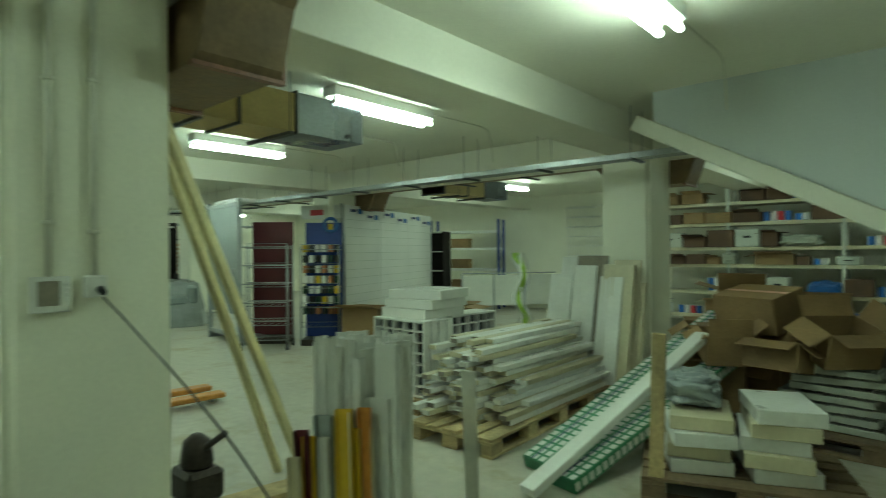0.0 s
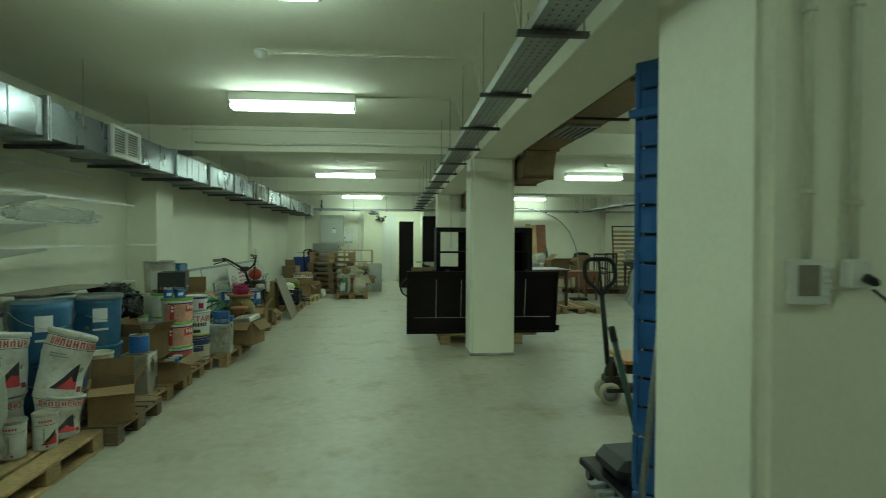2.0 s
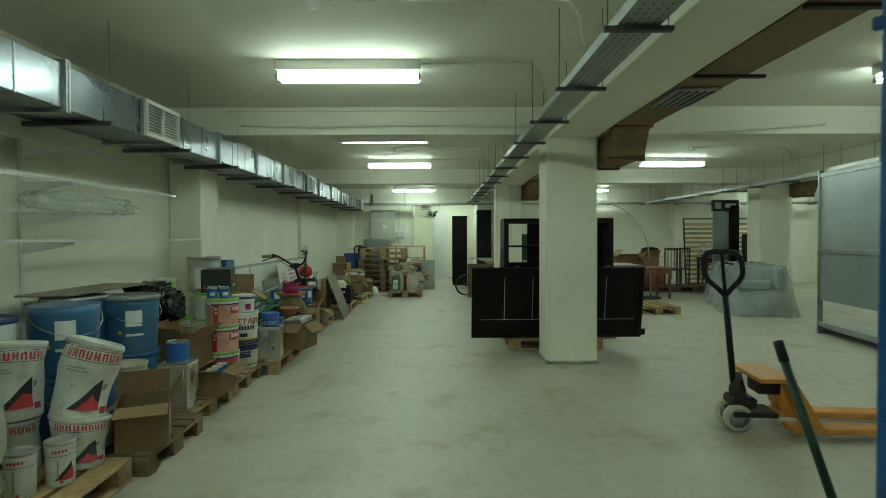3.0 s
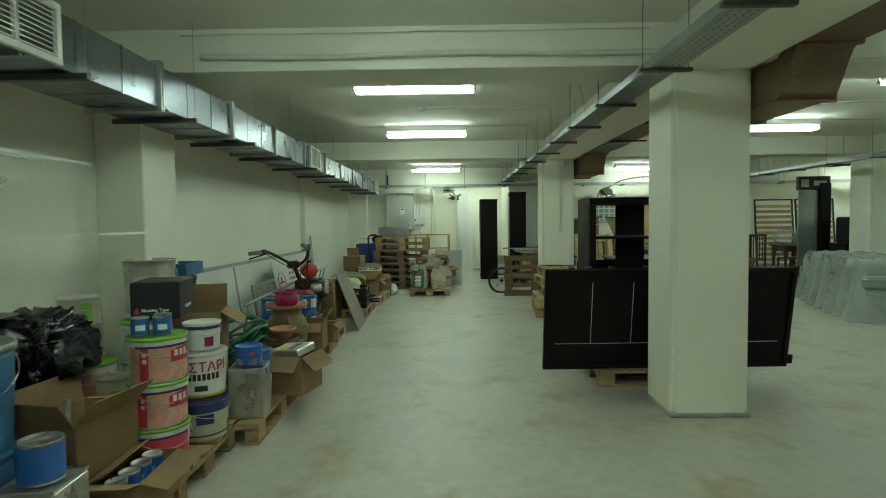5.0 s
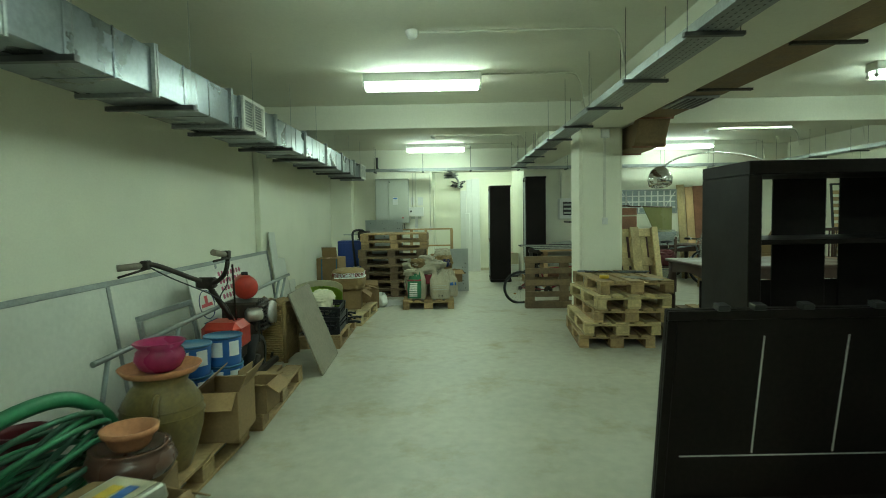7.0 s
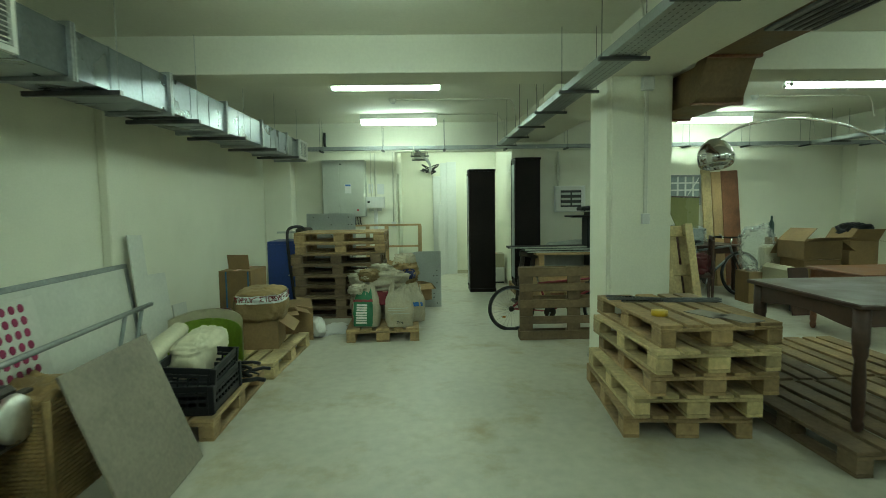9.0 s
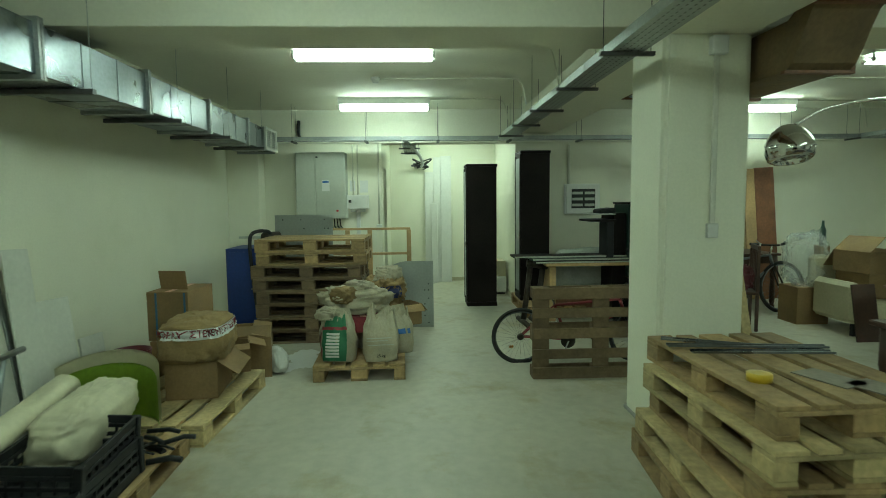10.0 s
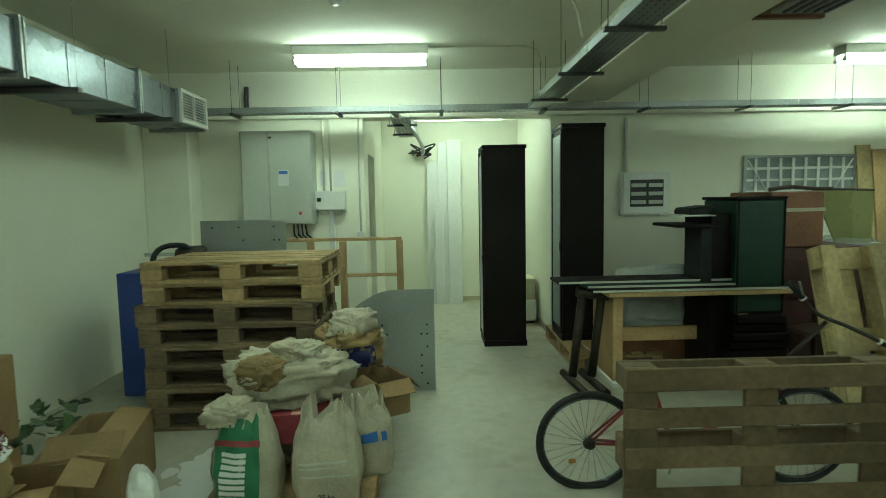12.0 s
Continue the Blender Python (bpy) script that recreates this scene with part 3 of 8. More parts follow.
def smoke_detector(x, y):
    t = thing("smoke_detector", "small white round smoke detector with its conduit", "detector", pose(x, y, H), "smoke detectors")
    bm = bmesh.new()
    lathe(bm, [(0.0, -0.06), (0.03, -0.06), (0.045, -0.035), (0.05, -0.02), (0.05, 0)], 18)
    part("head", bm, WHITEPLASTIC, t)
    bm = bmesh.new()
    tube(bm, smooth_path([(0, 0.05, -0.015), (0, 0.8, -0.015), (0, 1.45, -0.016), (0.01, 1.6, -0.06), (0.01, 1.66, -0.3)]), 0.01, 6)
    part("conduit", bm, CABLEWHITE, t, "white plastic conduit")


for x in (-4.1, -9.83, -15.55):
    smoke_detector(x, 0.1)
    smoke_detector(x, 5.0)


# ---- pallets ----
def pallet(wood=PALLETWOOD, seed=0, boards=((-0.3275, 0.145), (-0.17, 0.1), (0, 0.145), (0.17, 0.1), (0.3275, 0.145))):
    """A euro pallet, 1.2 along x and 0.8 along y."""
    rs = random.Random(seed)
    t = thing("pallet", "worn four-way wooden euro pallet", "pallet", group="wooden pallets")
    for y, w in boards:
        boxpart("deck_board", (-0.6 + rs.uniform(0, 0.006), 0.6 - rs.uniform(0, 0.006), y - w / 2, y + w / 2, 0.122, 0.144), wood, t)
    for x in (-0.5275, 0, 0.5275):
        boxpart("stringer_board", (x - 0.0725, x + 0.0725, -0.4, 0.4, 0.1, 0.1215), wood, t)
    for x in (-0.5275, 0, 0.5275):
        for y in (-0.35, 0, 0.35):
            w = 0.05 if y else 0.0725
            boxpart("block", (x - 0.0725, x + 0.0725, y - w, y + w, 0.0225, 0.0995), wood, t, "", 0.004)
    for y in (-0.35, 0, 0.35):
        w = 0.05 if y else 0.0725
        boxpart("bottom_board", (-0.6, 0.6, y - w, y + w, 0, 0.022), wood, t)
    return t


PALLETS = {w.name: None for w in (PALLETWOOD, PALLETPALE, PALLETGREY)}


def put_pallet(m, wood=PALLETWOOD, label=""):
    if PALLETS[wood.name] is None:
        p = PALLETS[wood.name] = pallet(wood, len(wood.name))
        p.matrix_basis = m
    else:
        p = copy_thing(PALLETS[wood.name], m)
    return tagged(p, label)


PH = 0.144
# along the left-hand wall: end on, or side on
for x, y, rz, wood in ((-2.1, -1.38, 0, PALLETWOOD), (-3.36, -1.36, 1, PALLETWOOD), (-4.40, -1.5, 91, PALLETGREY), (-5.25, -1.6, 89, PALLETWOOD), (-6.08, -1.6, 91, PALLETWOOD), (-7.1, -1.26, 1, PALLETWOOD),
                       (-8.42, -1.4, -1, PALLETWOOD), (-9.72, -1.36, 2, PALLETWOOD), (-12.1, -1.28, 1, PALLETWOOD), (-13.4, -1.2, -3, PALLETPALE)):
    put_pallet(pose(x, y, 0, 0, 0, rz), wood, "worn wooden pallet lying along the wall under clutter")
put_pallet(pose(-14.64, 0.0, 0, 0, 0, 2), PALLETWOOD, "wooden pallet carrying a heap of cement sacks")
rs = random.Random(5)
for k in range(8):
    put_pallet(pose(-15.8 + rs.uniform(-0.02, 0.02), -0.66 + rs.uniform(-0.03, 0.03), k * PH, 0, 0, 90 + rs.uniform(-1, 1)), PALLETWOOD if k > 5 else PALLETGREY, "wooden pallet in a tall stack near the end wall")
for k in range(5):
    put_pallet(pose(-11.97 + rs.uniform(-0.06, 0.06), 2.25 + rs.uniform(-0.05, 0.05) + 0.02 * k, k * PH, 0, 0, rs.uniform(-5, 5)), PALLETPALE if k % 2 else PALLETWOOD, "worn wooden pallet in a low stack against the column")
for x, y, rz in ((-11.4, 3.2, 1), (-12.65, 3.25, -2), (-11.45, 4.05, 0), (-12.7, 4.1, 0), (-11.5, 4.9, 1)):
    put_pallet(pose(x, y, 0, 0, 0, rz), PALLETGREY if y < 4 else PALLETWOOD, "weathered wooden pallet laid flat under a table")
p = pallet(PALLETGREY, 3, ((-0.35, 0.1), (-0.18, 0.085), (0, 0.09), (0.18, 0.085), (0.35, 0.1)))
p.matrix_basis = pose(-14.12, 2.13, 0.4, 90, 0, 90)
tagged(p, "weathered pallet standing on its long edge before a bicycle")
put_pallet(pose(-15.0, 3.6, 0.632, 0, -108, 0), PALLETPALE, "pale pallet leaning upright against stored furniture")
put_pallet(pose(-8.15, 2.35, 0, 0, 0, 90), PALLETWOOD, "wooden pallet under dark furniture panels")
put_pallet(pose(-8.9, 2.75, 0, 0, 0, 90), PALLETWOOD, "wooden pallet under dark furniture panels")
put_pallet(pose(-17.1, 2.35, 0, 0, 0, 0), PALLETWOOD, "wooden pallet under a tall black cabinet")


# ---- pails, cans, cartons, sacks ----
def pail(name, x, y, z, r, h, body, label, lid=None, rings=True, wob=0.0, tilt=(0, 0, 0), bands=(), group="paint pails", category="paint pail", handle=True, openrim=False):
    """A round pail: body, lid with a rim, wire handle and printed bands (material, z0, z1, a0, a1 as shares of the height and degrees)."""
    t = thing(name, label, category, pose(x, y, z, *tilt), group)
    bm = bmesh.new()
    prof = [(r * 0.90, 0), (r * 0.92, 0.004)]
    for k in range(1, 9):
        f = k / 9
        prof.append((r * (0.92 + 0.08 * f) * (1.012 if rings and k in (6, 8) else 1), h * f * 0.97))
    prof += [(r, h * 0.97)]
    if openrim:
        prof += [(r * 1.03, h * 0.975), (r * 1.03, h), (r * 0.97, h), (r * 0.95, h * 0.9), (r * 0.86, 0.02), (0.001, 0.02)]
    lathe(bm, prof, 30, None, wob, True)
    part("body", bm, body, t, smooth=False)
    if lid:
        bm = bmesh.new()
        lathe(bm, [(r * 1.0, h * 0.935), (r * 1.045, h * 0.94), (r * 1.05, h * 1.0), (r * 1.02, h * 1.012), (r * 0.97, h * 1.012), (r * 0.95, h * 0.985), (0.001, h * 0.985)], 30, None, wob)
        part("lid", bm, lid, t)
    for material, z0, z1, a0, a1, *more in bands:
        patch(r * (0.92 + 0.08 * (z0 + z1) / 2) * (1 + wob * 0.4), a0, a1, h * z0, h * z1, material, t, off=0.003 + r * 0.03 * (z1 - z0) + (more[1] if more else 0), slant=h * more[0] if more else 0)
    if handle:
        bm = bmesh.new()
        tube(bm, [(r * 1.06 * math.cos(a), 0.0 + r * 1.06 * math.sin(a), h * 0.86 - h * 0.3 * math.sin(max(0, min(math.pi, a + 0.6)))) for a in np.linspace(-0.6, math.pi - 0.6, 14)], 0.0025, 5)
        part("handle", bm, TINPLATE, t, "thin wire handle")
    return t


def carton(name, x, y, z, w, d, h, rz=0, open_top=True, flaps=(110, 140, 60, 100), label="", material=KRAFT, tilt=0.0, group="cartons"):
    """A cardboard box: walls with thickness, floor and four flaps at those angles (0 shut, 180 hanging)."""
    t = thing(name, label or "open brown cardboard carton with bent flaps", "carton", pose(x, y, z, tilt, 0, rz), group)
    e = 0.006
    for nm, dm in (("bottom", (-w / 2, w / 2, -d / 2, d / 2, 0, e)), ("wall", (-w / 2, -w / 2 + e, -d / 2, d / 2, e, h)), ("wall", (w / 2 - e, w / 2, -d / 2, d / 2, e, h)),
                   ("wall", (-w / 2 + e, w / 2 - e, -d / 2, -d / 2 + e, e, h)), ("wall", (-w / 2 + e, w / 2 - e, d / 2 - e, d / 2, e, h))):
        boxpart(nm, dm, material, t, "", 0.0015)
    if open_top:
        for k, ang in enumerate(flaps):
            if ang is None:
                continue
            s, lng = (w, d) if k < 2 else (d, w)
            bm = bmesh.new()
            depth = min(s, lng) * 0.5
            box(bm, -lng / 2 + 0.005, lng / 2 - 0.005, 0, depth, -e / 2, e / 2)
            for v in bm.verts:
                v.co.z += 0.012 * noise.noise((v.co.x * 9 + k, v.co.y * 9 + w * 7, z * 5))
            sx = 1 if k in (0, 2) else -1
            m = (pose(sx * w / 2, 0, h, 0, 0, 90 if sx > 0 else -90) if k < 2 else pose(0, sx * d / 2, h, 0, 0, 180 if sx > 0 else 0)) @ pose(0, 0, 0, ang + 65 if ang >= 100 else ang * 1.4)
            part("flap", bm, material, t, "bent cardboard flap", 0.001, m)
    else:
        boxpart("lid_flap", (-w / 2, w / 2, -d / 2, -0.002, h, h + e), material, t, "closed top flap", 0.001)
        boxpart("lid_flap", (-w / 2, w / 2, 0.002, d / 2, h, h + e), material, t, "closed top flap", 0.001)
        boxpart("tape", (-w / 2 - 0.001, w / 2 + 0.001, -0.025, 0.025, h + e, h + e + 0.001), PEACH, t, "brown packing tape", 0)
    return t


def can(name, x, y, z, r, h, body, label, top=TINPLATE, bands=(), group="paint cans"):
    t = thing(name, label, "paint can", pose(x, y, z), group)
    bm = bmesh.new()
    lathe(bm, [(r, 0), (r * 1.02, 0.003), (r, 0.008), (r, h - 0.01), (r * 1.02, h - 0.004), (r * 1.01, h), (r * 0.94, h), (r * 0.9, h - 0.008), (0.001, h - 0.008)], 24)
    part("body", bm, top, t)
    for material, z0, z1, a0, a1 in ((body, 0.06, 0.93, -180, 180),) + tuple(bands):
        patch(r, a0, a1, h * z0, h * z1, material, t, off=0.0012 if a1 - a0 > 350 else 0.0024)
    return t


def standing_bag(x, y, z, w, d, h, rz, material, label, seed=0, lean=0.0, prints=(), letters=(), torn=0.04):
    """A paper sack that stands on its end: flat faces, slumped belly, pinched and torn top. Width along y."""
    t = thing("cement_sack", label, "sack", pose(x, y, z, 0, lean, rz), "sacks")

    def surf(a, f, out=0.0):
        belly = 1 + 0.13 * math.sin(math.pi * min(1, f * 1.15)) + 0.05 * noise.noise((2.2 * math.cos(a), 2.2 * math.sin(a) + seed, 3 * f))
        hw = w / 2 * belly * (1 - 0.26 * f ** 4)
        hd = d / 2 * belly * (1 - 0.93 * f ** 3)
        c, sn = math.cos(a), math.sin(a)
        p = Vector((hd * math.copysign(abs(c) ** 0.55, c), hw * math.copysign(abs(sn) ** 0.55, sn), h * f))
        q = Vector((p.x * 13, p.y * 13 + seed, p.z * 9))
        fold = 0.011 * noise.noise(q * 1.2) + 0.013 * (0.4 + 0.6 * f) * (0.5 - abs(noise.noise(q * 0.8 + Vector((3, 7, seed))))) * 2
        n = Vector((c / hd, sn / hw, 0)).normalized()
        p += n * (fold + out)
        p.z += torn * f ** 6 * noise.noise((6 * c, 6 * sn, seed)) * 2
        return p

    bm = bmesh.new()
    n, m = 56, 26
    rings = [[bm.verts.new(surf(2 * math.pi * k / n, j / m)) for k in range(n)] for j in range(m + 1)]
    for a, b in zip(rings, rings[1:]):
        for k in range(n):
            bm.faces.new((a[k], a[(k + 1) % n], b[(k + 1) % n], b[k])).smooth = True
    bm.faces.new(rings[0][::-1])
    bm.faces.new(rings[-1])
    part("bag", bm, material, t)
    for nm, mt, a0, a1, f0, f1, out in prints:
        bm = bmesh.new()
        u, v = max(3, int(abs(a1 - a0) / 4)), max(3, int((f1 - f0) * 26))
        grid = [[bm.verts.new(surf(radians(a0 + (a1 - a0) * i / u), f0 + (f1 - f0) * j / v, out)) for j in range(v + 1)] for i in range(u + 1)]
        for i in range(u):
            for j in range(v):
                bm.faces.new((grid[i][j], grid[i + 1][j], grid[i + 1][j + 1], grid[i][j + 1])).smooth = True
        part(nm, bm, mt, t)
    for body, size, f, mt in letters:
        ob = words(body, size, mt, t, Matrix(), label="dark lettering")
        for v in ob.data.vertices:
            k = min(1.0, abs(v.co.x) / (0.55 * w)) ** (1 / 0.55)
            v.co = surf(math.asin(math.copysign(k, v.co.x)), f + v.co.y / h, 0.005 + v.co.z)
    return t


def sack(name, x, y, z, sx, sy, sz, rz, material, label, seed=0, rough=0.14, upright=False, prints=(), lean=0.0, category="sack", group="sacks", letters=()):
    """A slumped filled bag: a rounded box with folds and tied or pinched ends."""
    t = thing(name, label, category, pose(x, y, z, 0, lean, rz), group)

    def shape(p, out=1.0):
        q = Vector([math.copysign(abs(c) ** 0.62, c) for c in p])
        f = Vector((p.x * 2.2 + seed, p.y * 2.2, p.z * 2.2))
        k = 1 + rough * noise.noise(f) + rough * 0.55 * noise.noise(f * 3.1) + rough * 0.3 * noise.noise(f * 7.3) - rough * 2.2 * max(0.0, 0.16 - abs(noise.noise(f * 1.9 + Vector((5, 1, 7))))) - rough * 1.3 * max(0.0, 0.14 - abs(noise.noise(f * 4.7 + Vector((1, 8, 3)))))
        q *= k * out
        if upright:
            w = max(0.0, q.z)
            q.x *= 1 - 0.25 * w
            q.y *= 1 - 0.5 * w * w
        return Vector((q.x * sx / 2, q.y * sy / 2, max(0.0, (q.z + 1) * sz / 2)))

    def round_at(angle, zz, out):
        c = math.sqrt(max(0.05, 1 - (2 * zz - 1) ** 2))
        return shape(Vector((math.cos(angle) * c, math.sin(angle) * c, 2 * zz - 1)), out)

    bm = bmesh.new()
    bmesh.ops.create_uvsphere(bm, u_segments=56, v_segments=36, radius=1.0)
    for v in bm.verts:
        v.co = shape(v.co.copy())
    part("bag", bm, material, t, smooth=True)
    for nm, material2, a0, a1, z0, z1 in prints:
        bm = bmesh.new()
        n, m = max(14, int(abs(a1 - a0) / 4)), 8
        grid = [[bm.verts.new(round_at(radians(a0 + (a1 - a0) * i / n), z0 + (z1 - z0) * j / m, 1.03)) for j in range(m + 1)] for i in range(n + 1)]
        for i in range(n):
            for j in range(m):
                bm.faces.new((grid[i][j], grid[i + 1][j], grid[i + 1][j + 1], grid[i][j + 1]))
        part(nm, bm, material2, t, smooth=True)
    for body, size, a, zz, material2 in letters:
        ob = words(body, size, material2, t, Matrix(), label="red lettering")
        for v in ob.data.vertices:
            v.co = round_at(radians(a) + v.co.x / (0.25 * (sx + sy)), zz + v.co.y / sz, 1.045)
    return t


# ---- along the left-hand wall, walking order ----
sack("woven_sack", -3.0, -1.3, PH, 0.48, 0.46, 0.86, 10, SACKWHITE, "tall grey-green woven plastic sack, frayed at the top, on a pallet", 3, 0.2, True)
bm = bmesh.new()
rs = random.Random(2)
for k in range(140):
    a, rr = rs.uniform(0, 6.28), rs.uniform(0.02, 0.14)
    p = Vector((-3.0 + rr * math.cos(a), -1.3 + rr * math.sin(a), 0.94 + rs.uniform(-0.05, 0.03)))
    d = Vector((rs.uniform(-0.1, 0.1), rs.uniform(-0.1, 0.1), rs.uniform(-0.06, 0.08)))
    tube(bm, [p, p + d * 0.6, p + d + Vector((0, 0, -0.03))], 0.0022, 3)
solid("loose_threads", bm, SACKWHITE, "loose frayed threads on top of a woven sack", "threads", kind="stuff")



def crumple(t, h, ph, pinch, shear, seed):
    """Dents a pail and its prints together: a pinched waist, a slanting top and small knocks."""
    for c in t.children:
        for v in c.data.vertices:
            p = v.co
            f, a = p.z / h, math.atan2(p.y, p.x)
            k = 1 - pinch * math.exp(-((f - 0.42) / 0.2) ** 2) * (0.55 + 0.45 * math.cos(2 * (a - ph))) + 0.16 * noise.noise((p.x * 9 + seed, p.y * 9, p.z * 7)) * (0.3 + f)
            v.co = (p.x * k + shear * math.cos(ph) * f * f, p.y * k + shear * math.sin(ph) * f * f, p.z + 0.14 * pinch * 4 * h * f * math.cos(a - ph + 2.0) * 0.4)


LETTERS = [b for k in range(9) for b in ((REDPAPER, 0.79, 0.895, -34 + 15 * k, -30.5 + 15 * k), (REDPAPER, 0.79, 0.895, -27 + 15 * k, -23.5 + 15 * k), (REDPAPER, (0.79, 0.83, 0.87)[k % 3], (0.81, 0.85, 0.89)[k % 3], -30.5 + 15 * k, -27 + 15 * k))]
LETTERS += [(INK, 0.765, 0.773, -60, 130), (INK, 0.912, 0.92, -60, 130)]
WEDGE = [(INK, 0.16, 0.56, 0, 66, 0.40, 0.0), (REDPAPER, 0.16, 0.45, 16, 66, 0.29, 0.009)]
SMALL = [(GREYCAB, 0.42, 0.5, 74, 84), (INK, 0.12, 0.2, 74, 92), (REDPAPER, 0.135, 0.185, 76, 90, 0, 0.002), (GREYCAB, 0.62, 0.64, -20, 25), (GREYCAB, 0.66, 0.68, -20, 18)]
for x, y, rz in ((-3.47, -1.26, 0), (-3.62, -1.16, 12)):
    pail("paint_can", x, y, PH, 0.072, 0.23, DIRTYWHITE, "small white paint can with red corner print and tin lid", TINPLATE, wob=0.0, tilt=(0, 0, rz), handle=False,
         bands=[(REDPAPER, 0.78, 0.84, -10 + 12 * k, -2 + 12 * k) for k in range(5)] + [(INK, 0.7, 0.71, -60, 110), (REDPAPER, 0.08, 0.13, 20, 32), (GREYCAB, 0.2, 0.62, 10, 16)] + (WEDGE if rz else []))
for x, y, z, r, h, tilt, ph, pinch, shear, sd in ((-3.80, -1.54, PH, 0.135, 0.30, (2, 0, -8), 0.6, 0.24, 0.02, 1), (-3.79, -1.52, 0.44, 0.14, 0.42, (3, -3, 4), 1.2, 0.16, 0.03, 4),
                                                  (-3.86, -1.22, PH, 0.14, 0.28, (-3, -3, 10), 0.9, 0.3, -0.02, 7), (-3.87, -1.24, 0.405, 0.15, 0.45, (-9, -9, 8), 0.8, 0.2, 0.06, 9)):
    p = pail("paint_pail", x, y, z, r, h, DIRTYWHITE, "crumpled white metal paint pail with red and black print", DIRTYWHITE, tilt=tilt, bands=LETTERS + WEDGE + SMALL, handle=False)
    crumple(p, h, ph, pinch, shear, sd)
pail("paint_pail", -3.95, -1.86, 0.55, 0.19, 0.42, WHITEPLASTIC, "white pail with a dark lid on a lower pail", NAVY)
pail("paint_pail", -3.95, -1.86, PH, 0.19, 0.40, WHITEPLASTIC, "white pail at the bottom of a pile", NAVY)
for x, y, z0 in ((-4.32, -1.60, 0.0), (-4.78, -1.83, -0.01), (-5.03, -1.56, -0.03)):
    pail("steel_drum", x, y, PH, 0.20, 0.42, BLUEDRUM, "dented blue steel drum under another drum", BLUEDRUM, group="blue drums", category="drum")
    pail("steel_drum", x, y, 0.57 + z0, 0.205, 0.46, BLUEDRUM, "scuffed blue painted steel drum with a wire handle", GALVDULL if x < -4.5 else None, group="blue drums", category="drum",
         openrim=False, bands=[(WHITEINK, 0.52, 0.78, 20, 52), (REDPAPER, 0.60, 0.72, 24, 48), (YELLOW, 0.40, 0.45, 5, 12), (WHITEINK, 0.36, 0.40, 20, 55)])
bm = bmesh.new()
box(bm, -5.62, -4.55, -2.1, -1.74, 0, 0.014)
solid("hardboard_sheet", bm, OLDPLY, "dusty brown hardboard sheet lying on blue drums", "board", pose(0, 0, 1.035), bevel=0.002)
for k in range(2):
    pail("paint_pail", -6.38, -1.95, 0.665 + 0.185 * k, 0.115, 0.18, CREAM, "cream paint pail with a green print by the wall", WHITEPLASTIC, bands=[(GREENLID if k else YELLOW, 0.2, 0.8, 40, 75), (DARKGREEN, 0.3, 0.6, 48, 66)])
pail("paint_pail", -6.38, -1.95, PH, 0.13, 0.51, WHITEPLASTIC, "white pail under another pail", WHITEPLASTIC)
for k, (body, band) in enumerate(((WHITEPLASTIC, REDPAPER), (BLUEPRINT, WHITEINK), (BLUEPRINT, WHITEINK))):
    pail("paint_pail", -4.16, -1.30, PH + 0.2 * k, 0.105, 0.2, body, "small blue and white paint pail in a pile", body, bands=[(band, 0.3, 0.6, 0, 60)], handle=False)
for k in range(2):
    pail("paint_pail", -4.50, -1.30, PH + 0.22 * k, 0.13, 0.22, CREAM, "cream plastic pail with a pale lid", CREAM, bands=[(WHITEINK, 0.3, 0.75, 10, 60)] if not k else [])
carton("carton", -4.24, -1.04, PH, 0.36, 0.30, 0.27, 24, True, (125, 60, 88, 150), "torn brown carton with a wide flap, on a pallet")


def square_tin(x, y, z, w, h, rz, label):
    t = thing("oil_tin", label, "tin", pose(x, y, z, 0, 0, rz), "square tins")
    boxpart("body", (-w / 2, w / 2, -w / 2, w / 2, 0, h), TINPLATE, t, "", 0.008)
    bm = bmesh.new()
    for a, b, c, d in ((-w / 2, w / 2, -w / 2, -w / 2 + 0.008), (-w / 2, w / 2, w / 2 - 0.008, w / 2), (-w / 2, -w / 2 + 0.008, -w / 2 + 0.008, w / 2 - 0.008), (w / 2 - 0.008, w / 2, -w / 2 + 0.008, w / 2 - 0.008)):
        box(bm, a, b, c, d, h, h + 0.008)
    part("rim", bm, TINPLATE, t)
    boxpart("side_panel", (w / 2 + 0.001, w / 2 + 0.004, -w * 0.36, w * 0.36, h * 0.08, h * 0.92), TINPLATE, t, "pressed side panel")
    return t


square_tin(-4.96, -1.16, PH, 0.23, 0.34, 4, "dull square tinplate can on a pallet")
can("paint_can", -4.72, -1.35, PH, 0.085, 0.28, WHITEINK, "pale paint can among cartons")
can("paint_can", -4.96, -1.16, PH + 0.35, 0.08, 0.16, BLUEPRINT, "small blue paint can on a square tin")
carton("carton", -5.42, -1.06, PH, 0.40, 0.24, 0.20, 3, True, (100, None, 135, 20), "low open carton full of small cans")
for k in range(4):
    can("paint_can", -5.27 - 0.1 * k, -1.06, PH + 0.007, 0.045, 0.19, BLUEPRINT, "small blue paint can standing in a carton", TINPLATE, [(WHITEINK, 0.5, 0.75, -30, 40)])
carton("carton", -5.49, -1.36, PH, 0.42, 0.30, 0.44, -6, True, (88, 130, 95, 70), "tall brown carton with torn flaps")
for x, y, n in ((-5.78, -1.80, 2), (-6.15, -1.74, 2)):
    for k in range(n):
        pail("paint_pail", x, y, PH + 0.26 * k, 0.14, 0.26, WHITEPLASTIC, "white paint pail with a bright green lid", GREENLID, bands=[(PEACH, 0.1, 0.8, -10, 80)])
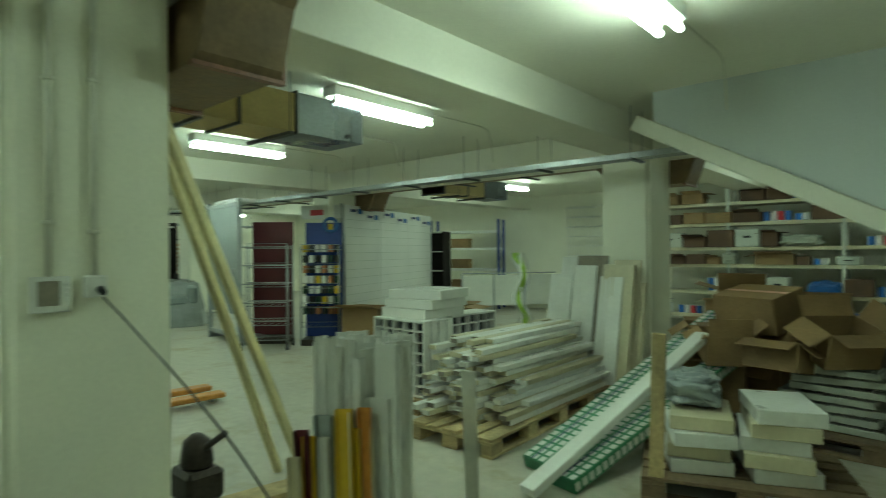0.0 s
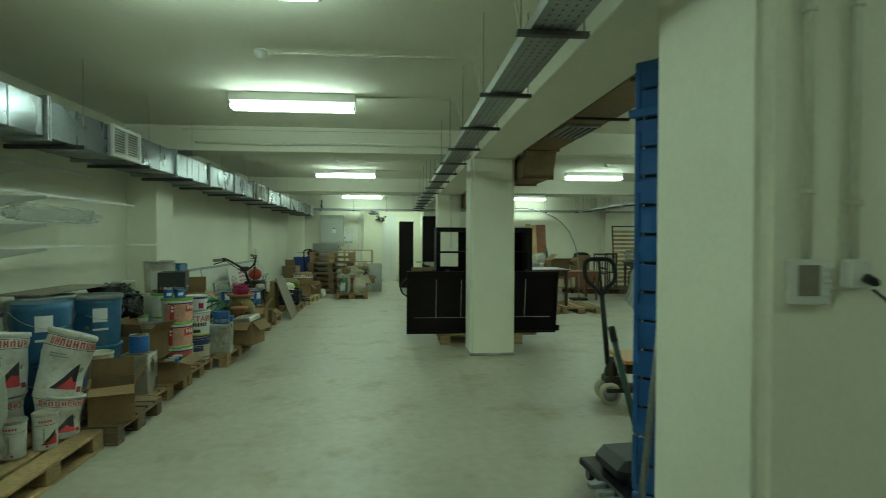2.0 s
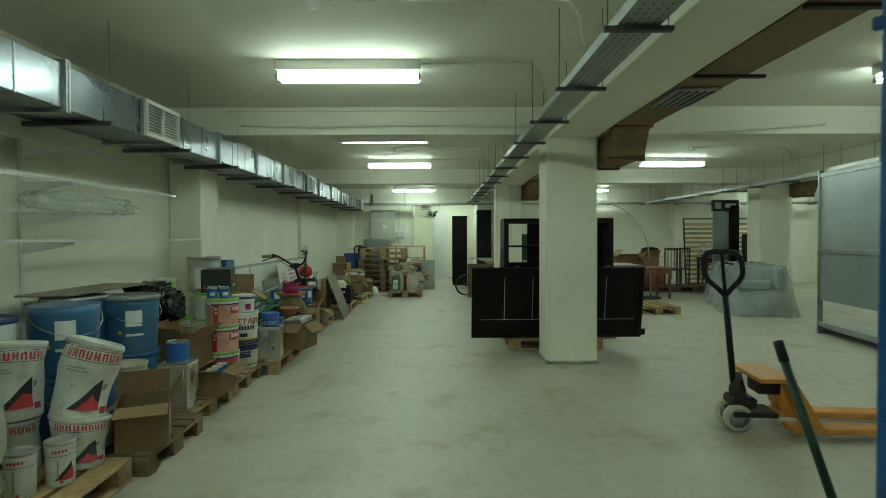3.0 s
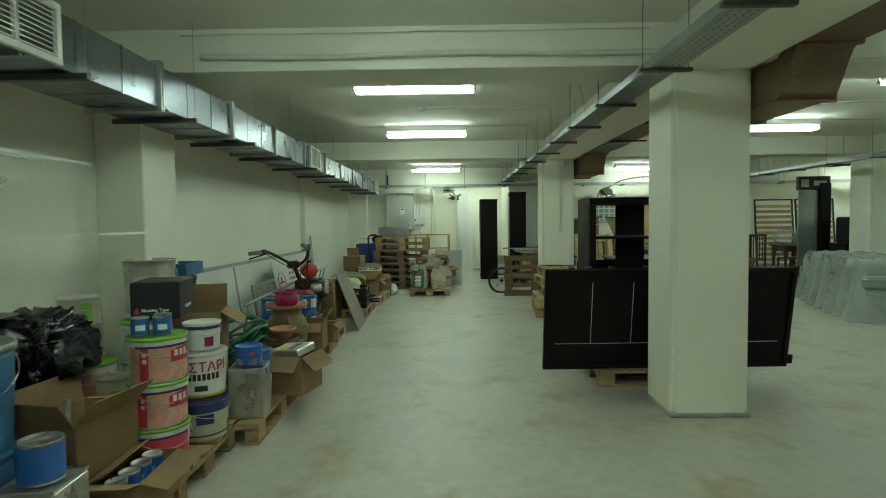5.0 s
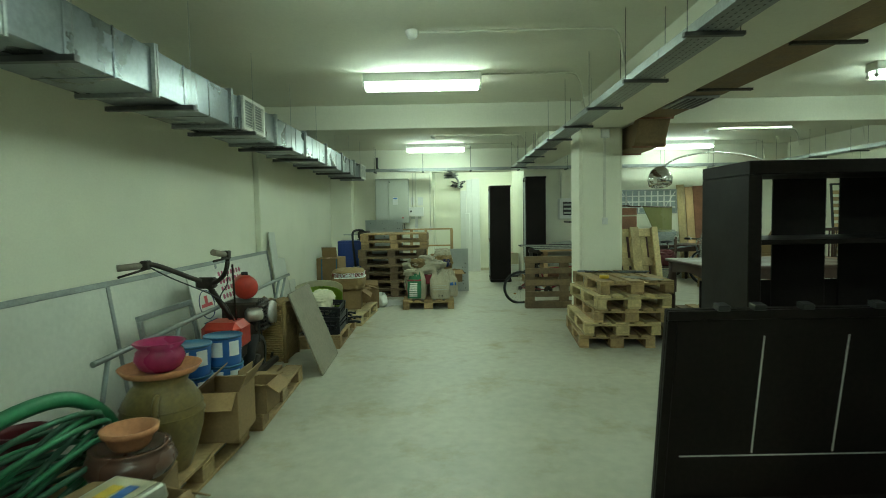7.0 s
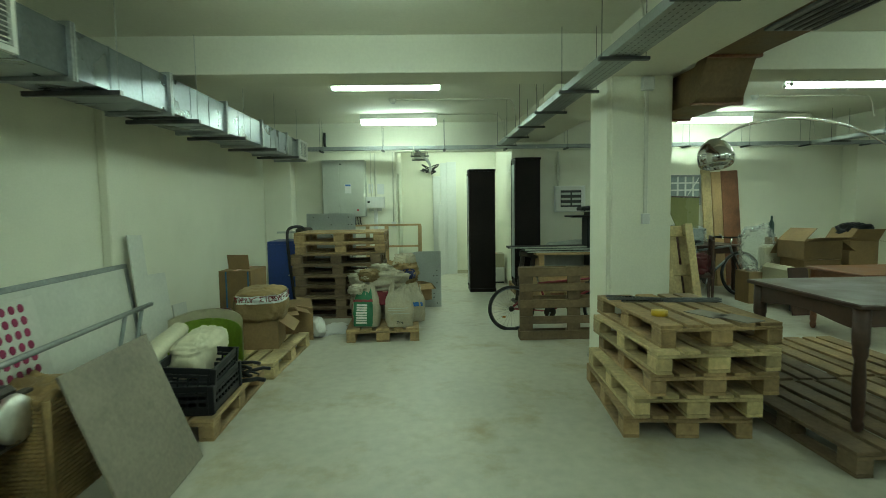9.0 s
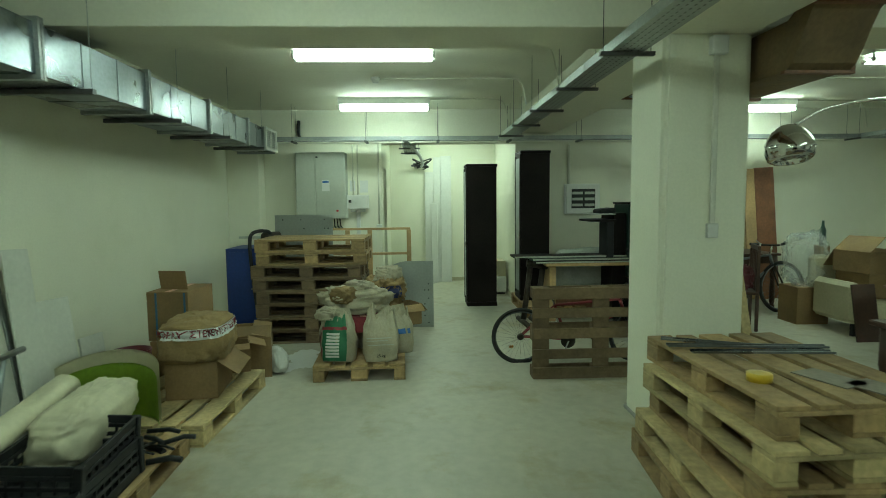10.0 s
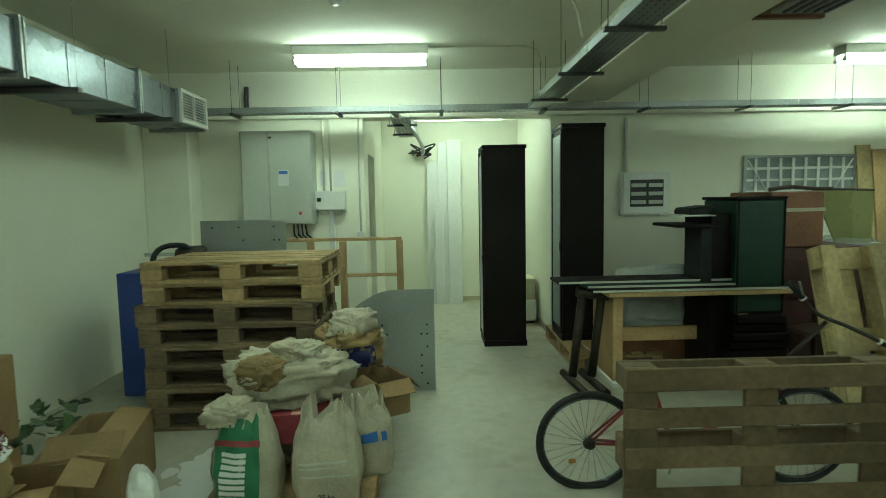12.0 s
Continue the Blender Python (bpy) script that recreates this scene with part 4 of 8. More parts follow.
sack("bin_bag", -5.72, -1.74, 0.664, 0.56, 0.44, 0.36, 10, SHINYBLACK, "crumpled shiny black plastic bin bag on paint pails", 27, 0.36, category="bag", group="")
bm = bmesh.new()
tube(bm, [(0, 0, 0), (0, 0, 0.5)], 0.016, 8)
solid("broom_stick", bm, OLDPLY, "short wooden stick poking out of a carton", "stick", pose(-5.40, -1.38, PH + 0.01, 0, -8, 20))
# the three pails with red prints
for k in range(3):
    z = PH + 0.245 * k
    p = pail("paint_pail", -5.88, -1.18, z, 0.15, 0.245, WHITEPLASTIC, "white paint pail with red print and green lid" if k else "white paint pail with bright red print and green lid", GREENLID, tilt=(0, 0, 6 * k - 4),
             bands=([(PEACH, 0.06, 0.82, -40, 96), (REDPAPER, 0.46, 0.82, 44, 96, 0.1, 0.002), (REDPAPER, 0.08, 0.8, -14, 3, 0, 0.002), (CREAM, 0.1, 0.34, 10, 62, 0, 0.001), (GREYCAB, 0.16, 0.3, 22, 32, 0, 0.003), (BLUEPRINT, 0.08, 0.15, 40, 54, 0, 0.003)] + [(WHITEINK, 0.58, 0.72, 52 + 12 * q, 60 + 12 * q, 0, 0.004) for q in range(3)] + [(WHITEINK, 0.2 + 0.14 * q, 0.29 + 0.14 * q, -9, -1, 0, 0.004) for q in range(4)]) if k else [(REDPRINT, 0.06, 0.82, -60, 100), (WHITEINK, 0.5, 0.62, -8, 22, 0, 0.002), (WHITEINK, 0.14, 0.3, 66, 78, 0, 0.002), (BLUEPRINT, 0.1, 0.2, 10, 28, 0, 0.002)])
    patch(0.15, -22, 90, 0.196, 0.208, NAVY, p, off=0.009)
for dx, dy in ((0.0, 0.03), (0.03, -0.075), (-0.09, -0.01)):
    can("paint_can", -5.88 + dx, -1.18 + dy, PH + 0.738, 0.045, 0.1, BLUEPRINT, "small blue paint tin on a pail lid", TINPLATE, [(WHITEINK, 0.3, 0.6, 0, 60)])
pail("paint_pail", -6.33, -1.145, PH, 0.152, 0.255, CREAM, "paint pail with a navy rim and a temple print", NAVY, bands=[(NAVY, 0.70, 0.92, -180, 180), (NAVY, 0.12, 0.16, -180, 180), (NAVY, 0.42, 0.66, 10, 50), (CREAM, 0.44, 0.60, 16, 20), (CREAM, 0.44, 0.60, 25, 29), (CREAM, 0.44, 0.60, 34, 38)])
p = pail("paint_pail", -6.33, -1.145, PH + 0.258, 0.152, 0.29, WHITEPLASTIC, "large white primer pail with red and black lettering", WHITEPLASTIC, handle=False,
         bands=[(YELLOW, 0.10, 0.13, -60, 120), (GREENLID, 0.07, 0.10, -60, 120), (MAROON, 0.02, 0.07, -180, 180), (INK, 0.2, 0.32, 8, 38)])
wrapped("ΑΣΤΑΡΙ", 0.082, 0.154, 30, 0.205, REDPAPER, p)
for q in range(7):
    patch(0.154, -4 + 10 * q, 3 + 10 * q, 0.128, 0.168, INK, p, "print_bar", 0.004)
pail("paint_pail", -6.36, -1.145, PH + 0.552, 0.11, 0.17, WHITEPLASTIC, "small white pail with a purple print", WHITEPLASTIC, bands=[(PINKPOT, 0.15, 0.5, 30, 60), (NAVY, 0.78, 0.9, -180, 180)])
for x, y in ((-6.02, -1.5), (-6.62, -1.42), (-6.62, -1.2)):
    can("paint_can", x, y, PH, 0.1, 0.26, WHITEINK, "white and red paint can among others", TINPLATE, [(REDPAPER, 0.1, 0.35, 0, 60), (INK, 0.45, 0.5, -20, 90)])
    can("paint_can", x, y, PH + 0.265, 0.1, 0.2, CREAM, "pale paint can with a tinplate lid", TINPLATE, [(GREENLID, 0.4, 0.7, 10, 50)])
square_tin(-6.72, -0.98, PH, 0.24, 0.34, 8, "large dull square tinplate oil can")
can("paint_can", -6.72, -0.98, PH + 0.35, 0.09, 0.14, BLUEPRINT, "blue and white paint can with a red cap", BLUEPRINT, [(WHITEINK, 0.1, 0.4, -180, 180), (REDPAPER, 0.6, 0.75, 20, 45)])
pail("paint_pail", -6.98, -1.02, PH, 0.105, 0.21, WHITEPLASTIC, "white paint can with red lettering bars", None, bands=[(REDPAPER, 0.45, 0.6, -10, 80)], handle=False)
pail("paint_pail", -6.98, -1.02, PH + 0.21, 0.108, 0.19, BLUEPRINT, "blue paint can with a dusty lid", BLUEDRUM, bands=[(YELLOW, 0.25, 0.65, 10, 45)], handle=False)
# upper layer behind them
for z, h in ((PH, 0.34), (PH + 0.345, 0.36), (PH + 0.71, 0.38)):
    pail("paint_pail", -6.93, -1.78, z, 0.175, h, TINPLATE if z > 0.6 else WHITEPLASTIC, "rusty-rimmed open tin pail on a pile" if z > 0.6 else "white pail in a pile by the wall", None, bands=[(WHITEINK, 0.1, 0.7, -10, 80)], openrim=z > 0.6)
for k in range(3):
    pail("paint_pail", -6.30, -1.47, PH + 0.25 * k, 0.14, 0.25, WHITEPLASTIC, "white pail under a black box", GREENLID)
t = thing("black_box", "large black cardboard box with white lettering, lying on pails", "carton", pose(-6.43, -1.42, 0.90, 0, 0, 14))
boxpart("body", (-0.21, 0.21, -0.14, 0.14, 0, 0.23), BLACKCARD, t, "", 0.004)
words("Masking Tape", 0.03, WHITEINK, t, pose(-0.02, 0.142, 0.06, 90, 0, 180), label="white lettering")
words("Masking Tape", 0.028, WHITEINK, t, pose(0.212, 0.0, 0.06, 90, 0, 90), label="white lettering")
bm = bmesh.new()
v = [bm.verts.new(p) for p in ((0.213, -0.125, 0.04), (0.213, -0.085, 0.04), (0.213, -0.105, 0.08))]
bm.faces.new(v)
part("print_mark", bm, REDPAPER, t, "red triangle mark")
square_tin(-6.95, -1.45, PH, 0.25, 0.36, 10, "square tin under a carton")
carton("carton", -6.95, -1.42, PH + 0.37, 0.36, 0.34, 0.34, 14, True, (160, 70, 150, 60), "battered brown carton with a white flap lifted")
t = thing("plastic_tray", "bright blue shallow plastic tray on clutter", "tray", pose(-7.48, -1.85, 1.07, 0, 0, 8))
pail("paint_pail", -7.45, -1.85, PH, 0.16, 0.46, WHITEPLASTIC, "white pail under a tray", WHITEPLASTIC)
pail("paint_pail", -7.45, -1.85, PH + 0.467, 0.16, 0.44, BLACKPLASTIC, "black pail under a blue tray", BLACKPLASTIC)
boxpart("tray_base", (-0.22, 0.22, -0.15, 0.15, 0, 0.006), BLUEDRUM, t)
for d in ((-0.22, 0.22, -0.15, -0.142, 0.006, 0.1), (-0.22, 0.22, 0.142, 0.15, 0.006, 0.1), (-0.22, -0.212, -0.142, 0.142, 0.006, 0.1), (0.212, 0.22, -0.142, 0.142, 0.006, 0.1)):
    boxpart("tray_wall", d, BLUEDRUM, t)
carton("carton", -7.30, -0.82, PH, 0.34, 0.30, 0.30, -14, True, (150, 150, 160, 120), "low battered carton holding a tin and paper")
t = thing("flat_tin", "flat rectangular tin with a coloured print in a carton", "tin", pose(-7.32, -0.84, PH + 0.285, 10, -8, 60))
boxpart("body", (-0.16, 0.16, -0.1, 0.1, 0, 0.06), TINPLATE, t, "", 0.008)
boxpart("print", (-0.13, 0.13, -0.09, 0.09, 0.061, 0.063), CREAM, t, "", 0)
boxpart("print", (0.02, 0.08, -0.07, 0.05, 0.064, 0.065), BLUEPRINT, t, "", 0)
boxpart("print", (-0.07, 0.0, -0.05, 0.04, 0.064, 0.065), YELLOW, t, "", 0)
# hoses
rs = random.Random(8)
t = thing("hose_coil", "tangled coil of dark green garden hose", "hose", pose(-7.72, -1.45, PH))
for k in range(11):
    bm = bmesh.new()
    R, zz, tw = rs.uniform(0.2, 0.36), rs.uniform(0.02, 0.16), rs.uniform(-0.5, 0.5)
    pts = [(R * math.cos(a) * 1.2, R * math.sin(a) * 0.8, max(0.014, zz + 0.02 * k + 0.2 * max(0, math.sin(a + tw)))) for a in np.linspace(0, 6.2, 22)]
    tube(bm, pts, 0.013, 7)
    part("hose_turn", bm, HOSEDARK if k % 3 else HOSEGREEN, t)
wire("suction_hose", [(-7.35, -1.75, 0.3), (-7.55, -1.6, 0.58), (-7.85, -1.42, 0.66), (-8.08, -1.35, 0.5), (-8.12, -1.36, 0.3), (-8.0, -1.5, 0.17)], 0.036, HOSEGREEN, "thick ribbed green suction hose arching over the coil", "hose")
pail("plant_pot", -7.22, -1.60, PH, 0.1, 0.2, BROWNCLAY, "brown plastic plant pot in the clutter", None, openrim=True, handle=False, group="pots", category="pot")
pail("plant_pot", -8.05, -1.75, PH, 0.12, 0.3, MAROON, "dark purple pot behind the hoses", None, openrim=True, handle=False, group="pots", category="pot")


def turned(name, x, y, z, prof, material, label, category="pot", wob=0.0):
    bm = bmesh.new()
    lathe(bm, prof, 36, None, wob)
    return solid(name, bm, material, label, category, pose(x, y, z), "pots")


t = thing("clay_urn", "large olive-glazed clay urn with two small handles", "urn", pose(-8.27, -1.17, PH) @ Matrix.Diagonal((0.78, 0.78, 0.88, 1)))
bm = bmesh.new()
lathe(bm, [(0.15, 0), (0.165, 0.01), (0.21, 0.12), (0.255, 0.26), (0.265, 0.35), (0.26, 0.37), (0.245, 0.43), (0.2, 0.5), (0.165, 0.53), (0.175, 0.56), (0.18, 0.58), (0.15, 0.58), (0.14, 0.54), (0.001, 0.5)], 40)
part("body", bm, OLIVE, t)
for zz in (0.35, 0.40):
    bm = bmesh.new()
    lathe(bm, [(0.255 if zz > 0.36 else 0.262, zz - 0.006), (0.262 if zz > 0.36 else 0.272, zz), (0.255 if zz > 0.36 else 0.262, zz + 0.006)], 40, caps=False)
    part("ridge", bm, OLIVE, t)
for s in (20, 200):
    bm = bmesh.new()
    c, sn = math.cos(radians(s)), math.sin(radians(s))
    tube(bm, smooth_path([(0.24 * c, 0.24 * sn, 0.36), (0.31 * c, 0.31 * sn, 0.40), (0.30 * c, 0.30 * sn, 0.47), (0.2 * c, 0.2 * sn, 0.49)]), 0.02, 8)
    part("handle", bm, OLIVE, t)
turned("saucer", -8.27, -1.17, PH + 0.513, [(0.12, 0), (0.18, 0.01), (0.205, 0.045), (0.195, 0.045), (0.17, 0.016), (0.001, 0.014)], TERRACOTTA, "terracotta saucer on the clay urn", "saucer")
turned("glazed_pot", -8.27, -1.17, PH + 0.53, [(0.07, 0), (0.1, 0.02), (0.125, 0.07), (0.115, 0.11), (0.1, 0.125), (0.13, 0.155), (0.12, 0.158), (0.09, 0.13), (0.001, 0.1)], PINKPOT, "small pink glazed pot with a frilled rim", wob=0.03)
carton("carton", -7.78, -1.06, PH, 0.32, 0.28, 0.17, 8, False, label="low closed carton under clay pots")
turned("squat_pot", -7.78, -1.06, PH + 0.178, [(0.1, 0), (0.17, 0.04), (0.19, 0.08), (0.17, 0.13), (0.15, 0.14), (0.165, 0.155), (0.14, 0.155), (0.13, 0.12), (0.001, 0.1)], BROWNCLAY, "squat brown glazed pot on a pallet")
turned("terracotta_pot", -7.78, -1.06, PH + 0.323, [(0.07, 0), (0.085, 0.02), (0.1, 0.06), (0.115, 0.065), (0.12, 0.09), (0.105, 0.09), (0.09, 0.05), (0.001, 0.02)], TERRACOTTA, "small terracotta pot nested on a brown pot")
for x, y in ((-8.93, -1.32), (-9.2, -1.22), (-9.05, -1.56)):
    for k in range(2):
        pail("paint_pail", x, y, PH + 0.2 * k + 0.12, 0.125, 0.2, BLUEPRINT, "blue and white paint can, stacked in twos", BLUEDRUM, bands=[(WHITEINK, 0.35, 0.85, -15, 20), (WHITEINK, 0.35, 0.85, 40, 75)], handle=False)
    square_tin(x, y, PH, 0.2, 0.112, 0, "flat square tin under paint cans")
carton("carton", -8.77, -1.04, PH, 0.36, 0.26, 0.30, 4, True, (150, 130, 86, 30), "open brown carton with a raised flap")
carton("carton", -9.2, -0.98, PH, 0.26, 0.2, 0.2, -2, True, (100, 120, 150, 60), "small open carton with a printed side")
# framed panels leaning on the wall
t = thing("framed_panel", "long aluminium-framed white partition panel leaning on the wall", "panel", pose(0, -1.98, 0.0, 8))
bm = bmesh.new()
box(bm, -12.85, -7.6, 0.004, 0.016, 0.06, 1.0)
part("white_sheet", bm, WHITEFILM, t, "dusty white sheet")
for d in ((-12.9, -7.55, -0.012, 0.022, 1.0, 1.04), (-12.9, -7.55, -0.012, 0.022, 0.02, 0.06)):
    boxpart("frame_rail", d, GALVDULL, t, "grey aluminium rail")
for x in (-12.88, -11.2, -9.35, -7.6):
    boxpart("mullion", (x - 0.022, x + 0.022, -0.012, 0.022, 0.061, 0.999), GALVDULL, t, "grey aluminium post")
t = thing("old_window", "small loose aluminium frame with glass leaning on panels", "frame", pose(-9.75, -1.78, PH, 10, 0, 0))
for d in ((-0.42, 0.42, -0.015, 0.015, 0.6, 0.64), (-0.42, 0.42, -0.015, 0.015, 0, 0.04), (-0.42, -0.38, -0.015, 0.015, 0.041, 0.599), (0.38, 0.42, -0.015, 0.015, 0.041, 0.599)):
    boxpart("frame_bar", d, GALVDULL, t)
boxpart("pane", (-0.379, 0.379, -0.003, 0.003, 0.041, 0.599), GLASSY, t, "dusty glass pane", 0)
t = thing("sign_board", "white sign board with a round emblem and rows of red dots", "sign", pose(-10.7, -1.74, PH, 12, 0, 0))
boxpart("board", (-0.75, 0.55, -0.006, 0.006, 0.0, 0.86), WHITEFILM, t)
bm = bmesh.new()
ring = [(0.3 + 0.15 * math.cos(a), 0.008, 0.56 + 0.13 * math.sin(a)) for a in np.linspace(0, 6.2832, 25)]
tube(bm, ring, 0.005, 5)
part("emblem_ring", bm, NAVY, t, "thin dark ring")
bm = bmesh.new()
box(bm, 0.19, 0.41, 0.0065, 0.0075, 0.54, 0.57)
box(bm, 0.27, 0.33, 0.0065, 0.0075, 0.57, 0.64)
part("emblem", bm, REDPAPER, t, "red emblem")
bm = bmesh.new()
box(bm, 0.16, 0.44, 0.0065, 0.0075, 0.36, 0.41)
part("emblem_bar", bm, NAVY, t, "dark lettering bar")
for i in range(8):
    for j in range(9):
        bm = bmesh.new()
        lathe(bm, [(0.027, 0), (0.025, 0.0015)], 10)
        part("dot", bm, PINKPOT, t, m=pose(-0.1 - 0.075 * i, 0.007, 0.2 + 0.075 * j, -90))
# wooden/steel ladder-like frame lying across
t = thing("steel_trestle", "old steel trestle frame lying before the panels", "frame", pose(-10.2, -1.55, 0))
bm = bmesh.new()
tube(bm, [(1.75, -0.1, 0.66), (-2.3, -0.16, 0.74)], 0.018, 8)
part("top_rail", bm, GALVDULL, t)
for x in (1.6, 0.7, -0.6, -1.9, -2.15):
    bm = bmesh.new()
    y, z = -0.126 + 0.015 * x, 0.705 - 0.02 * x
    tube(bm, [(x, y, z), (x - 0.05, y - 0.15, PH if x < 1.3 else 0.02)], 0.016, 6)
    part("leg", bm, GREYCAB, t)


# ---- further along the left-hand wall ----
def bar(name, a, b, r, material, parent, label="", seg=8):
    bm = bmesh.new()
    tube(bm, [a, b], r, seg)
    return part(name, bm, material, parent, label)


def wheel(name, parent, m, R, w, tyre, rim, label=""):
    bm = bmesh.new()
    lathe(bm, [(R * 0.72, -w / 2), (R * 0.95, -w / 2), (R, -w / 4), (R, w / 4), (R * 0.95, w / 2), (R * 0.72, w / 2)], 26, caps=False)
    a = part(name, bm, tyre, parent, label, m=m)
    bm = bmesh.new()
    lathe(bm, [(R * 0.2, -w * 0.45), (R * 0.73, -w * 0.4), (R * 0.73, w * 0.4), (R * 0.2, w * 0.45)], 22)
    part("rim", bm, rim, a)
    return a


t = thing("rotary_tiller", "old red motor tiller with long dark handlebars and greasy engine", "tiller", pose(-10.02, -1.46, PH))
boxpart("gearbox", (-0.2, 0.25, -0.14, 0.14, 0.18, 0.42), RUST, t, "greasy iron gearbox", 0.03)
boxpart("red_cover", (0.02, 0.32, -0.16, 0.16, 0.26, 0.5), REDPAINT, t, "red painted cover", 0.05)
boxpart("engine_block", (-0.42, -0.1, -0.15, 0.17, 0.34, 0.6), RUST, t, "black finned engine", 0.02)
for k in range(6):
    boxpart("cooling_fin", (-0.44, -0.08, 0.18 + 0.0, 0.22, 0.36 + 0.04 * k, 0.376 + 0.04 * k), RUST, t)
bm = bmesh.new()
lathe(bm, [(0.001, -0.15), (0.09, -0.14), (0.105, -0.08), (0.105, 0.08), (0.09, 0.14), (0.001, 0.15)], 22, pose(-0.28, 0, 0.72, 0, 90, 25))
part("fuel_tank", bm, REDPAINT, t, "orange-red fuel tank", smooth=True)
bm = bmesh.new()
lathe(bm, [(0.03, 0), (0.03, 0.03), (0.001, 0.032)], 12, pose(-0.28, 0, 0.82))
part("fuel_cap", bm, BLACKPLASTIC, t)
bm = bmesh.new()
lathe(bm, [(0.1, 0), (0.11, 0.02), (0.1, 0.05), (0.001, 0.05)], 20, pose(-0.3, 0.2, 0.48, -90, 0, 0))
part("flywheel_cover", bm, TINPLATE, t, "dull round starter cover")
for s in (-0.15, 0.15):
    wheel("tyre", t, pose(-0.05, s, 0.17, 90), 0.17, 0.09, RUBBER, RUST)
bar("steering_stem", (0.0, 0.02, 0.42), (0.62, 0.05, 0.87), 0.022, RUST, t, "dark steering column", 10)
for pts, g0, g1 in (([(0.6, 0.04, 0.86), (0.72, -0.01, 0.91), (0.9, -0.08, 0.99), (1.0, -0.13, 1.03), (1.04, -0.17, 1.03)], (1.03, -0.16, 1.03), (1.13, -0.29, 1.02)),
                    ([(0.6, 0.06, 0.86), (0.66, 0.14, 0.87), (0.7, 0.22, 0.93), (0.71, 0.25, 1.02), (0.74, 0.25, 1.08)], (0.73, 0.25, 1.07), (0.92, 0.24, 1.1))):
    bm = bmesh.new()
    tube(bm, smooth_path(pts), 0.017, 8)
    part("handlebar", bm, RUST, t, "long dark handlebar")
    g0, g1 = Vector(g0), Vector(g1)
    bar("grip", g0, g1, 0.022, OLDPLY, t, "worn grey rubber grip", 10)
    bar("lever", g0 + Vector((0, 0.02, -0.02)), g1 + Vector((0, 0.0, -0.06)), 0.008, RUST, t)
    boxpart("clamp", (-0.03, 0.03, -0.025, 0.025, -0.03, 0.03), RUST, t, "", 0.006, Matrix.Translation(g0))
    bm = bmesh.new()
    tube(bm, smooth_path([g0, Vector(pts[2]) + Vector((0, 0.02, -0.06)), (0.5, 0.1, 0.72), (0.2, 0.08, 0.5)]), 0.005, 5)
    part("control_cable", bm, BLACKCABLE, t)
boxpart("stem_clamp", (0.57, 0.65, -0.02, 0.12, 0.82, 0.9), RUST, t, "", 0.015)
bar("clutch_rod", (0.1, 0.06, 0.42), (0.5, 0.2, 0.98), 0.008, RUST, t)
bm = bmesh.new()
lathe(bm, [(0.05, 0), (0.06, 0.02), (0.06, 0.12), (0.04, 0.14)], 14, pose(-0.12, 0.2, 0.5, 90, 0, 30))
part("air_filter", bm, TINPLATE, t, "dull round air filter")
for q in range(4):
    bar("fuel_line", (-0.3 + 0.05 * q, 0.16, 0.62), (-0.2 + 0.06 * q, 0.2, 0.4 - 0.04 * q), 0.007, BLACKCABLE, t)
boxpart("hitch_frame", (-0.5, 0.5, 0.2, 0.25, 0.02, 0.07), RUST, t, "greasy iron hitch", 0.008)
bar("hitch_loop", (0.28, 0.24, 0.05), (0.3, 0.3, 0.25), 0.02, RUST, t)
bm = bmesh.new()
for k in range(8):
    a = k * 0.8
    tube(bm, [(-0.45, -0.2 + 0.055 * k, 0.13), (-0.45 + 0.11 * math.cos(a), -0.2 + 0.055 * k, 0.13 + 0.11 * math.sin(a)), (-0.45 + 0.11 * math.cos(a + 0.5), -0.18 + 0.055 * k, 0.13 + 0.125 * math.sin(a + 0.5))], 0.012, 6)
tube(bm, [(-0.45, -0.22, 0.13), (-0.45, 0.22, 0.13)], 0.02, 8)
part("tine_rotor", bm, RUST, t, "rusty digging tines")


